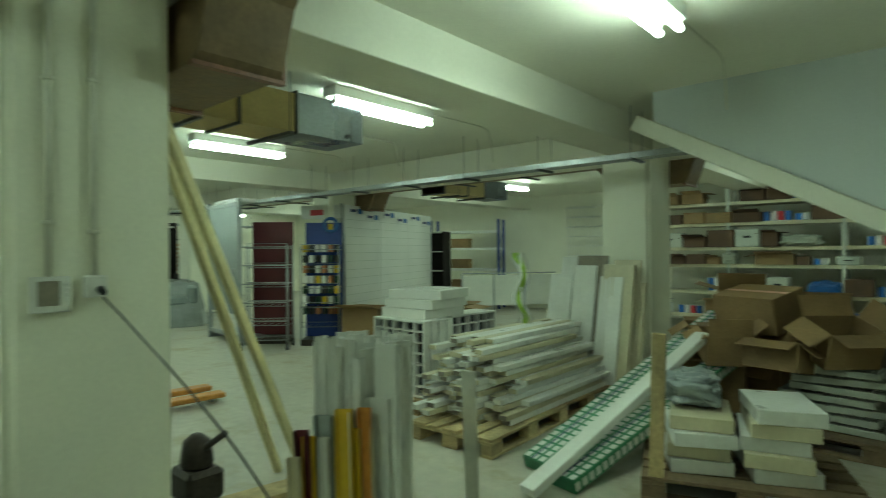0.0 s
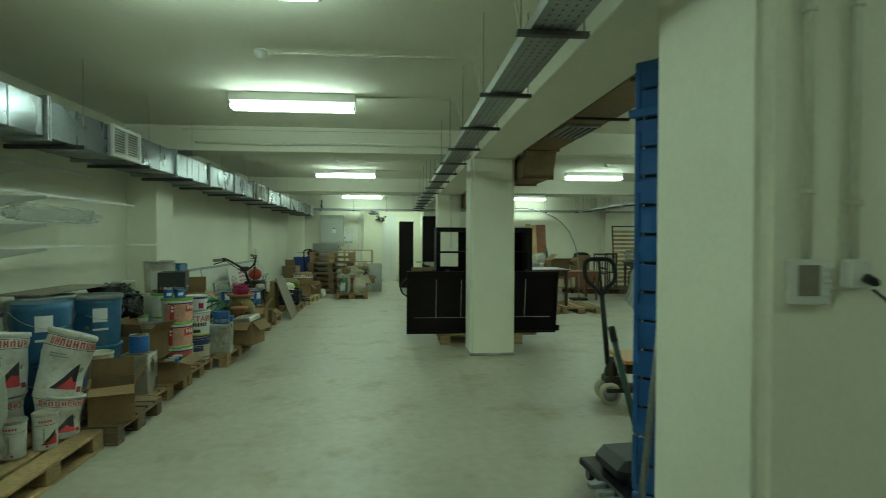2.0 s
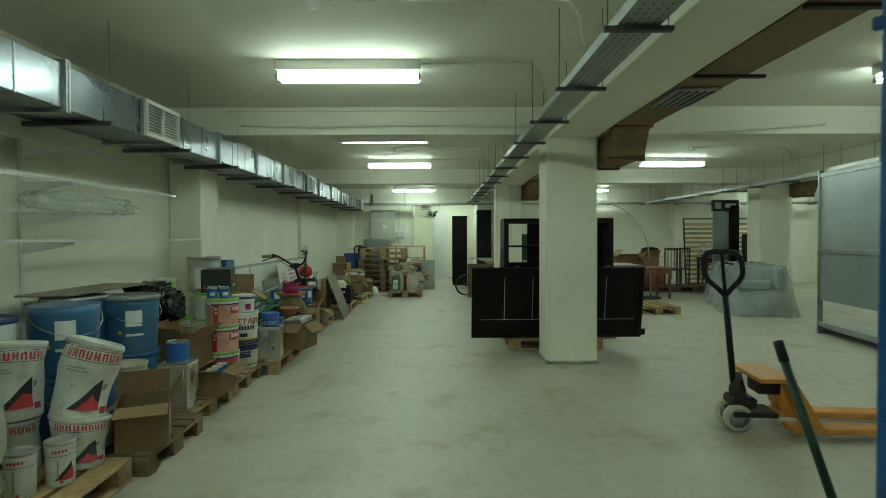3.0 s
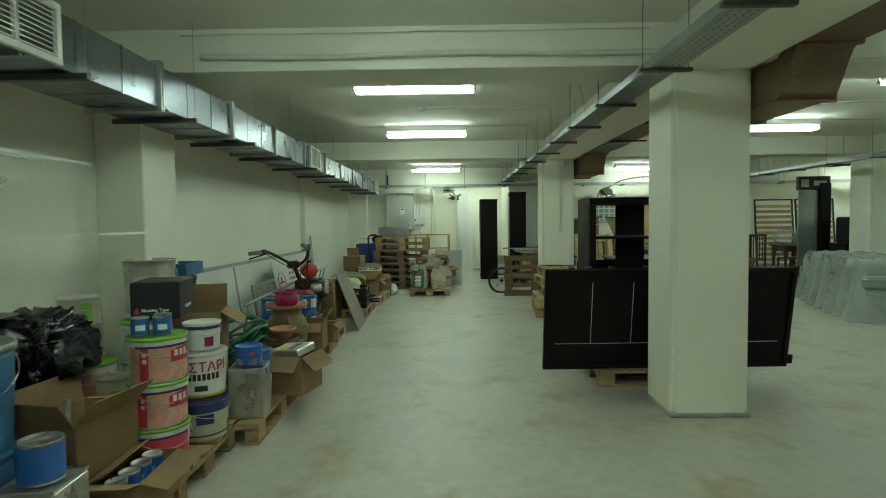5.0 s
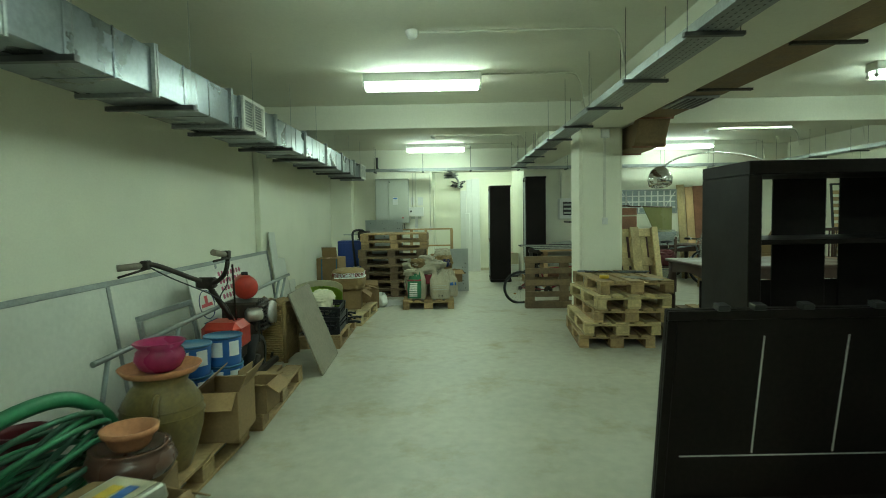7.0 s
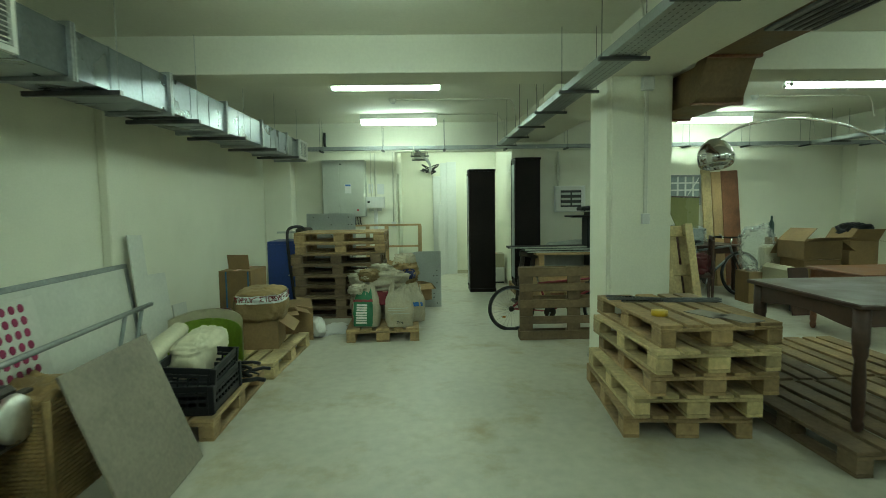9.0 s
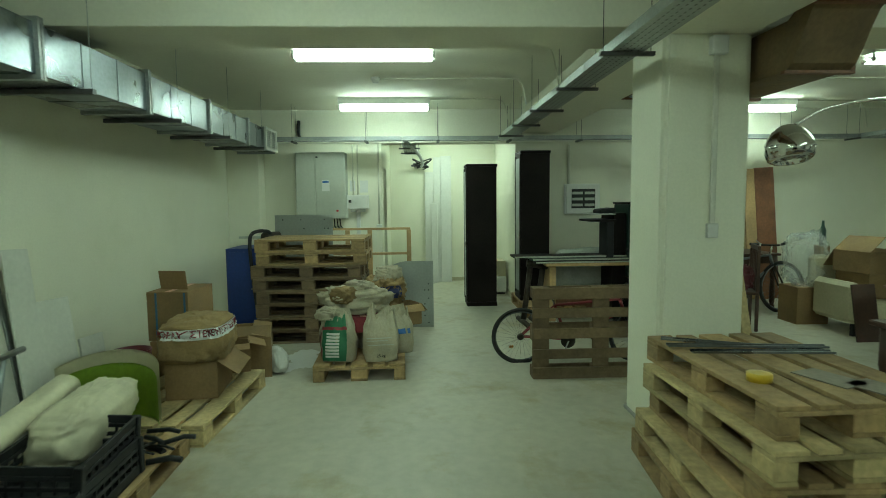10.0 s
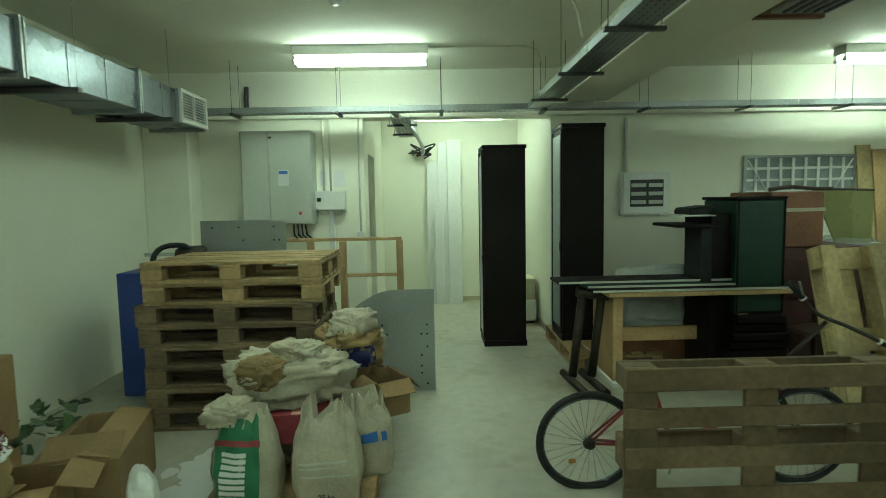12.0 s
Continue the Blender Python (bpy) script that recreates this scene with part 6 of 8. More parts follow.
def black_cabinet(x, y, z, w, d, h, label):
    t = thing("tall_cabinet", label, "cabinet", pose(x, y, z), "tall black cabinets")
    boxpart("carcass", (-d, 0, 0, w, 0.06, h - 0.04), BLACKWOOD, t, "", 0.003)
    boxpart("plinth", (-d - 0.01, 0.012, -0.008, w + 0.008, 0, 0.06), BLACKWOOD, t, "", 0.003)
    boxpart("cornice", (-d - 0.012, 0.012, -0.012, w + 0.012, h - 0.04, h), BLACKWOOD, t, "", 0.006)
    boxpart("glass_door", (-d + 0.05, -0.05, -0.012, -0.001, 0.12, h - 0.1), GREYCAB, t, "grey glazed door", 0.002)
    for d0, d1 in ((-d + 0.004, -d + 0.05), (-0.05, -0.004)):
        boxpart("door_stile", (d0, d1, -0.016, -0.001, 0.07, h - 0.05), BLACKWOOD, t)
    boxpart("door_handle", (-0.04, -0.02, -0.03, -0.017, h * 0.42, h * 0.46), CHROME, t, "small handle")


black_cabinet(-17.38, 1.25, 0, 0.43, 0.42, 2.08, "tall narrow black-brown cabinet before the recess")
black_cabinet(-17.0, 1.97, PH, 0.40, 0.42, 2.09, "tall narrow black-brown cabinet on a pallet")
for k, (y, w, h, x) in enumerate(((0.74, 0.16, 2.1, -19.9), (0.9, 0.15, 2.38, -19.93), (1.06, 0.2, 2.4, -19.9), (0.83, 0.12, 1.5, -19.84))):
    bm = bmesh.new()
    box(bm, -0.02, 0.02, -w / 2, w / 2, 0, h)
    ob = solid("white_plank", bm, WHITEMETAL, "long white lacquered plank leaning in the recess", "plank", pose(x + 0.02 * k, y, 0.002, 0, -3, 0), "white planks", bevel=0.003)
cable_tray("cable_tray", "x", 0.42, -17.4, -19.1, 2.36, 0.2)
wire("recess_cable", [(-17.3, 0.35, 2.42), (-18.2, 0.55, 2.30), (-19.2, 0.62, 2.22), (-20.02, 0.6, 2.2)], 0.028, GALVDULL, "thick grey cable bundle crossing the recess")
bm = bmesh.new()
rs = random.Random(12)
for k in range(10):
    tube(bm, smooth_path([(-20.03, 0.55 + rs.uniform(-0.1, 0.1), 2.2 + rs.uniform(-0.06, 0.08)), (-19.8, 0.6 + rs.uniform(-0.2, 0.2), 2.24 + rs.uniform(-0.06, 0.1)), (-20.03, 0.62 + rs.uniform(-0.1, 0.1), 2.22)]), 0.012, 5)
solid("cable_knot", bm, BLACKCABLE, "knot of dark cables at a wall opening", "cables", kind="stuff")
wire("wall_cable", [(-17.7, -1.2, 2.75), (-17.68, -1.2, 2.55), (-17.6, -1.15, 2.47), (-17.4, -1.0, 2.44)], 0.025, BLACKCABLE, "black cable loop above the tray")
carton("carton", -18.6, 1.82, 0.3, 0.4, 0.3, 0.25, 0, False, label="yellow printed carton in the recess", material=CREAM)
t = thing("white_appliance", "low white machine standing in the recess", "appliance", pose(-18.6, 1.8, 0))
boxpart("body", (-0.22, 0.22, -0.18, 0.18, 0.03, 0.299), WHITEMETAL, t, "", 0.02)
boxpart("base", (-0.2, 0.2, -0.16, 0.16, 0, 0.029), INK, t)
PALEPOLE = mat("pale_yellow_timber", (0.66, 0.58, 0.32), 0.6, 0, 0.12, 3, 40, 0.1)


# ---- middle bay ----
t = thing("bookcase", "black-brown open bookcase standing on a pallet behind the column", "bookcase", pose(-7.88, 1.70, PH))
W, D, HB = 1.42, 0.46, 1.54
for y in (0.0, W - 0.06):
    boxpart("upright", (-D, 0, y, y + 0.06, 0.061, HB - 0.061), BLACKWOOD, t)
for z, th in ((0.0, 0.06), (HB - 0.06, 0.06)):
    boxpart("shelf", (-D, 0.002, 0, W, z, z + th), BLACKWOOD, t)
for z in (0.6, 1.165):
    boxpart("shelf", (-D, -0.01, 0.061, W - 0.061, z, z + 0.022), BLACKWOOD, t)
for y0, y1 in ((0.37, 0.65), (0.72, 1.06), (1.22, W)):
    boxpart("back_panel", (-D - 0.014, -D - 0.001, y0, y1, 0.0, HB), BLACKWOOD, t, "dark back board")
boxpart("back_panel", (-D - 0.028, -D - 0.0145, 0.0, W, 0.0, 0.95), BLACKWOOD, t, "dark back board")
t = thing("wardrobe_panel", "large dark brown furniture panel with chalk lines, propped before a bookcase", "panel", pose(-7.845, 1.27, 0.145, 0, 9, 1))
boxpart("sheet", (-0.03, 0.0, 0, 2.2, 0, 0.92), BLACKWOOD, t, "", 0.003)
for d in ((0.001, 0.02, 0, 2.2, 0.88, 0.92), (0.001, 0.02, 0, 2.2, 0, 0.03), (0.001, 0.02, 0, 0.04, 0.031, 0.879), (0.001, 0.02, 2.16, 2.2, 0.031, 0.879)):
    boxpart("edge_strip", d, BLACKWOOD, t, "raised dark edge")
for y, tl in ((0.42, 0), (0.78, 0), (1.72, 0)):
    boxpart("chalk_line", (0.001, 0.003, -0.003, 0.003, 0, 0.55), CHALK, t, "pale vertical line", 0, pose(0, y, 0.25, tl))
boxpart("chalk_line", (0.001, 0.003, 0.1, 2.1, 0.236, 0.241), CHALK, t, "pale horizontal line", 0)
for y in (0.2, 0.35, 0.55, 0.85, 1.3, 1.7):
    boxpart("fitting", (-0.02, 0.03, y, y + 0.05, 0.92, 0.945), INK, t, "black fitting")
for z in (0.0,):
    boxpart("stepped_end", (-0.03, 0.0, 2.2, 2.26, 0.02, 0.1), BLACKWOOD, t)


def pallet_jack(x, y, rz, body, label, lean=0.0, forks=1.15, handle_h=1.22):
    """Forks run along +y."""
    t = thing("pallet_jack", label, "pallet jack", pose(x, y, 0, 0, 0, rz), "pallet jacks")
    for s in (-0.19, 0.19):
        boxpart("fork", (s - 0.08, s + 0.08, 0.32, 0.32 + forks, 0.05, 0.1), body, t, "", 0.01)
        wheel("fork_roller", t, pose(s, 0.2 + forks, 0.045, 0, 90), 0.045, 0.08, WHEEL, GALVDULL)
        wheel("steer_wheel", t, pose(s * 0.45, 0.02, 0.1, 0, 90), 0.1, 0.06, WHEEL, GALVDULL)
    bm = bmesh.new()
    box(bm, -0.26, 0.26, 0.1, 0.35, 0.40, 0.435)
    part("yoke", bm, body, t, "", 0.006)
    for s in (-0.19, 0.19):
        bm = bmesh.new()
        v = [bm.verts.new((s + o, yy, zz)) for o in (-0.08, 0.08) for yy, zz in ((0.29, 0.398), (0.35, 0.398), (0.53, 0.101), (0.42, 0.101))]
        bm.faces.new(v[:4])
        bm.faces.new(v[4:][::-1])
        for q in range(4):
            bm.faces.new((v[q], v[(q + 1) % 4], v[4 + (q + 1) % 4], v[4 + q]))
        part("sloping_leg", bm, body, t, "", 0.004)
    boxpart("crossbeam", (-0.1, 0.1, 0.16, 0.32, 0.28, 0.399), RUST, t, "black crossbeam", 0.01)
    boxpart("axle_beam", (-0.12, 0.12, -0.02, 0.3, 0.11, 0.15), RUST, t, "black link bar", 0.008)
    bm = bmesh.new()
    lathe(bm, [(0.055, 0.08), (0.06, 0.1), (0.06, 0.3), (0.045, 0.34), (0.03, 0.42), (0.001, 0.42)], 18, pose(0, 0.05, 0))
    part("pump", bm, RUST, t, "black hydraulic pump")
    boxpart("pump_base", (-0.1, 0.1, -0.02, 0.16, 0.17, 0.25), RUST, t, "", 0.02)
    top = Vector((0, -lean * handle_h, handle_h))
    bot = Vector((0, 0.02, 0.35))
    mid = bot + (top - bot) * 0.74
    bar("handle_shaft", bot, mid, 0.024, BLACKPLASTIC, t, "black steel shaft", 10)
    bm = bmesh.new()
    d = (top - bot).normalized()
    rim = [(0.0, 0.0), (0.05, 0.06), (0.12, 0.13), (0.14, 0.2), (0.13, 0.29), (0.09, 0.33), (0.0, 0.335)]
    rim += [(-w, q) for w, q in rim[-2::-1]]
    loop = [mid + d * q + Vector((0, w, 0)) for w, q in rim]
    tube(bm, smooth_path(loop, 5), 0.02, 8)
    part("handle_loop", bm, BLACKPLASTIC, t, "black loop handle")
    bar("inner_stem", mid, mid + d * 0.33, 0.014, BLACKPLASTIC, t)
    bar("release_lever", mid + d * 0.26, mid + d * 0.24 + Vector((0.02, 0.07, 0)), 0.008, INK, t)
    return t


pallet_jack(-4.84, 3.06, -6, ORANGE, "orange pallet jack with a black loop handle, standing idle", 0.05)
t = thing("tow_dolly", "black steel dolly with a green-black lever handle", "dolly", pose(-2.98, 2.46, 0, 0, 0, 5))
boxpart("deck", (-0.3, 0.35, -0.16, 0.2, 0.07, 0.12), BLACKPLASTIC, t, "", 0.01)
boxpart("hood", (-0.17, 0.2, -0.13, 0.17, 0.121, 0.26), BLACKPLASTIC, t, "black bent steel hood", 0.05)
bm = bmesh.new()
lathe(bm, [(0.022, 0), (0.02, 0.004)], 14)
part("bolt_plate", bm, TINPLATE, t, m=pose(0.201, 0.0, 0.2, 0, 90))
for k in range(3):
    boxpart("deck_slat", (0.05 + 0.1 * k, 0.09 + 0.1 * k, -0.26, -0.161, 0.085, 0.115), GREYCAB, t)
for sx in (-0.22, 0.28):
    for sy in (-0.12, 0.16):
        wheel("castor", t, pose(sx, sy, 0.035, 90), 0.035, 0.03, RUBBER, GALVDULL)
bar("lever", (-0.05, 0.12, 0.28), (-0.34, 0.1, 0.84), 0.02, DARKGREEN, t, "dark green lever handle", 10)
bar("lever_grip", (-0.34, 0.1, 0.84), (-0.385, 0.098, 0.93), 0.024, BLACKPLASTIC, t, "black grip", 10)

# blue slatted panel behind the first column
t = thing("slatted_divider", "tall bright blue slatted plastic panel standing behind the column", "panel", pose(-2.40, 2.25, 0, 0, 0, 42))
for k in range(17):
    z0 = 0.03 + k * 0.137
    boxpart("slat", (0.0, 0.6, -0.014, 0.014, z0, z0 + 0.124), BLUEPLASTIC, t, "", 0.004)
# black sheet added behind the slats, for the shade in their gaps
boxpart("back_sheet", (0.035, 0.575, 0.02, 0.03, 0.02, 2.34), INK, t, "", 0)
for x in (0.0, 0.58):
    for k in range(8):
        boxpart("edge_clip", (x + 0.002, x + 0.03, -0.02, 0.02, 0.04 + 0.29 * k, 0.28 + 0.29 * k), BLUEPLASTIC, t, "", 0.004)
boxpart("cross_lip", (-0.02, 0.6, -0.045, -0.015, 2.08, 2.12), BLUEPLASTIC, t, "", 0.005)
t = thing("metal_pole", "grey metal pole leaning by the blue panel", "pole", pose(0, 0, 0))
bar("pole", (-2.24, 2.19, 0.012), (-1.97, 2.24, 1.85), 0.016, GALVDULL, t)

# thermostat, socket and trunking on the first column
t = thing("thermostat", "white wall thermostat with a grey screen and conduit", "thermostat", pose(-1.27, 2.235, 1.33))
boxpart("housing", (0, 0.025, -0.055, 0.065, -0.005, 0.12), WHITEPLASTIC, t, "", 0.004)
boxpart("screen", (0.0255, 0.028, -0.035, 0.03, 0.02, 0.105), OLDPLY, t, "grey screen")
for k in range(5):
    boxpart("button", (0.0255, 0.029, 0.042, 0.06, 0.018 + 0.018 * k, 0.028 + 0.018 * k), WHITEMETAL, t)
bar("conduit", (0.012, 0, 0.121), (0.012, 0, 1.22), 0.011, CABLEWHITE, t)
for z in (0.3, 0.8):
    boxpart("clip", (0.0005, 0.026, -0.018, 0.018, z, z + 0.015), CABLEWHITE, t)
t = thing("wall_socket", "white surface socket with a black plug and conduit", "socket", pose(-1.27, 2.375, 1.35))
boxpart("box", (0, 0.04, -0.036, 0.036, 0.02, 0.1), WHITEPLASTIC, t, "", 0.006)
bm = bmesh.new()
lathe(bm, [(0.014, 0), (0.012, 0.03), (0.006, 0.04)], 12, pose(0.045, 0.01, 0.05, 0, 110))
part("plug", bm, BLACKPLASTIC, t, "black plug")
bar("conduit", (0.012, 0, 0.101), (0.012, 0, 1.2), 0.011, CABLEWHITE, t)
for z in (0.25, 0.8):
    boxpart("clip", (0.0005, 0.026, -0.018, 0.018, z, z + 0.015), CABLEWHITE, t)
wire("power_cable", [(-1.21, 2.39, 1.37), (-1.12, 2.44, 1.28), (-0.9, 2.58, 1.02), (-0.7, 2.68, 0.78), (-0.52, 2.76, 0.5), (-0.36, 2.8, 0.12), (-0.2, 2.7, 0.012)], 0.0038, BLACKCABLE, "dark power cable sagging from the socket to the floor")
t = thing("trunking", "white cable trunking with a junction box on the column", "trunking", pose(-12.72, 2.40, 0))
boxpart("channel", (0.001, 0.022, -0.016, 0.016, 1.4, 2.5), CABLEWHITE, t)
boxpart("end_box", (0.001, 0.03, -0.035, 0.035, 1.31, 1.399), WHITEPLASTIC, t)
boxpart("junction_box", (0.001, 0.06, -0.05, 0.05, 2.43, 2.54), WHITEPLASTIC, t, "", 0.006)
for i, (dy, dx) in enumerate(((0.0, 0.0), (0.13, 0.1))):
    t = thing("timber_pole", "pale yellow timber pole leaning on the column", "pole", pose(0, 0, 0), "leaning poles")
    bm = bmesh.new()
    a, b = Vector((-2.42 + dx, 3.85 + dy, 0.0)), Vector((-1.72 + 0.1 * i, 2.70, 2.35 - 0.05 * i))
    box(bm, -0.02, 0.02, -0.028, 0.028, 0, (b - a).length, Matrix.Translation(a) @ (b - a).to_track_quat("Z", "Y").to_matrix().to_4x4())
    part("pole", bm, PALEPOLE, t, "", 0.003)
t = thing("plank_stack", "short pile of pale timber planks by the column", "planks", pose(-1.18, 3.05, 0, 0, 0, 62))
for k in range(5):
    boxpart("plank", (-0.6 + 0.03 * k, 0.55 - 0.05 * k, -0.2 + 0.05 * (k % 2), 0.02 + 0.04 * (k % 3), 0.002 + 0.085 * k, 0.085 * k + 0.082), PALLETPALE, t, "", 0.004)
boxpart("plank", (-0.3, 0.5, -0.02, 0.12, 0.428, 0.455), PALLETPALE, t, "pale board with nail holes", 0.003, pose(0, 0, 0, 0, 0, 18))
sack("rubbish_bag", -1.08, 1.95, 0, 0.3, 0.3, 0.64, 0, BLACKPLASTIC, "black plastic rubbish bag at the foot of the column", 81, 0.2, True, category="bag", group="")
t = thing("engine_part", "small greasy black engine part on the floor", "engine", pose(-2.43, 3.28, 0))
boxpart("block", (-0.14, 0.14, -0.12, 0.12, 0, 0.2), RUST, t, "", 0.03)
bm = bmesh.new()
lathe(bm, [(0.09, 0), (0.1, 0.02), (0.08, 0.16), (0.03, 0.2), (0.001, 0.2)], 16, pose(0, 0, 0.2))
part("cylinder_head", bm, RUST, t)
bar("crank_arm", (0.05, 0.0, 0.3), (0.18, 0.1, 0.42), 0.02, RUST, t)

# stack by column three: offcuts and a tape on top
ZS = 5 * PH
for k, (x0, y0, x1, y1) in enumerate(((-12.5, 2.0, -12.15, 2.75), (-12.3, 1.95, -12.2, 2.8), (-12.12, 2.0, -12.05, 2.72))):
    t = thing("metal_profile", "short galvanised steel profile lying on pallets", "profile", pose(0, 0, ZS + 0.001 + 0.012 * k), "metal profiles")
    bm = bmesh.new()
    a, b = Vector((x0, y0, 0)), Vector((x1, y1, 0))
    m = Matrix.Translation(a) @ pose(0, 0, 0, 0, 0, math.degrees(math.atan2(y1 - y0, x1 - x0)))
    L = (b - a).length
    box(bm, 0, L, -0.025, 0.025, 0, 0.002, m)
    box(bm, 0, L, -0.025, -0.022, 0.002, 0.012, m)
    box(bm, 0, L, 0.022, 0.025, 0.002, 0.012, m)
    part("channel", bm, GALV, t)
bm = bmesh.new()
lathe(bm, [(0.03, 0), (0.055, 0), (0.055, 0.035), (0.03, 0.035)], 22)
solid("tape_roll", bm, YELLOW, "yellow roll of tape on the pallet stack", "tape", pose(-11.72, 2.12, ZS))
for x, y in ((-11.72, 2.45), (-11.55, 2.58)):
    bm = bmesh.new()
    box(bm, -0.13, 0.13, -0.08, 0.08, 0, 0.006)
    solid("dark_tile", bm, OLDPLY, "dark flat board offcut on the pallet stack", "board", pose(x, y, ZS + 0.001, 0, 0, 20), "board offcuts", bevel=0.001)


def dining_table(x, y, z, w, d, h, material, label, rz=0):
    t = thing("table", label, "table", pose(x, y, z, 0, 0, rz), "tables")
    boxpart("tabletop", (-w / 2, w / 2, -d / 2, d / 2, h - 0.03, h), DARKBROWN if material is DARKBROWN else material, t, "", 0.008)
    for s in (-1, 1):
        bm = bmesh.new()
        n, rings = 12, []
        for i in range(n + 1):
            u, dz = -w / 2 + 0.08 + (w - 0.16) * i / n, 0.11 + 0.02 * math.cos(6.28 * i / n)
            rings.append([bm.verts.new((u, s * (d / 2 - 0.06) + o, zz)) for o, zz in ((-0.01, h - 0.03 - dz), (0.01, h - 0.03 - dz), (0.01, h - 0.031), (-0.01, h - 0.031))])
        for a, b in zip(rings, rings[1:]):
            for i in range(4):
                bm.faces.new((a[i], a[(i + 1) % 4], b[(i + 1) % 4], b[i]))
        bm.faces.new(rings[0])
        bm.faces.new(rings[-1][::-1])
        part("apron", bm, material, t)
        bm = bmesh.new()
        box(bm, s * (w / 2 - 0.06) - 0.01, s * (w / 2 - 0.06) + 0.01, -d / 2 + 0.08, d / 2 - 0.08, h - 0.14, h - 0.031)
        part("apron", bm, material, t)
    for sx in (-1, 1):
        for sy in (-1, 1):
            bm = bmesh.new()
            lathe(bm, [(0.022, 0), (0.03, 0.02), (0.035, 0.05), (0.026, 0.07), (0.034, 0.1), (0.036, 0.3), (0.028, 0.42), (0.04, 0.45), (0.04, 0.5), (0.045, 0.52), (0.045, h - 0.031)], 14)
            part("leg", bm, material, t, m=pose(sx * (w / 2 - 0.07), sy * (d / 2 - 0.07), 0))
    return t


dining_table(-11.56, 3.83, PH, 1.12, 1.75, 0.76, DARKBROWN, "dark wooden dining table with turned legs, on pallets")
dining_table(-13.9, 5.6, PH * 0, 0.9, 1.3, 0.72, REDWOOD, "reddish wooden table among stored furniture")
t = thing("arc_lamp", "chrome arc floor lamp with a round metal shade", "floor lamp", pose(-13.5, 3.41, 0))
bm = bmesh.new()
lathe(bm, [(0.001, 0.165), (0.06, 0.155), (0.12, 0.11), (0.165, 0.03), (0.175, -0.03), (0.16, -0.1), (0.13, -0.12), (0.12, -0.115), (0.15, -0.05), (0.001, 0.1)], 32, pose(0, 0, 1.95, 0, -15, 0))
part("shade", bm, CHROME, t, "chrome dome shade", smooth=True)
bm = bmesh.new()
tube(bm, smooth_path([(0, 0.02, 2.1), (0.0, 0.3, 2.24), (0.0, 0.8, 2.3), (0.0, 1.4, 2.2), (0.0, 1.9, 1.9), (0.0, 2.2, 1.4), (0.0, 2.3, 0.8), (0, 2.32, 0.05)]), 0.012, 8)
part("arc", bm, CHROME, t, "bent chrome tube")
boxpart("foot", (-0.15, 0.15, 2.1, 2.5, 0, 0.06), INK, t, "black block foot", 0.01)


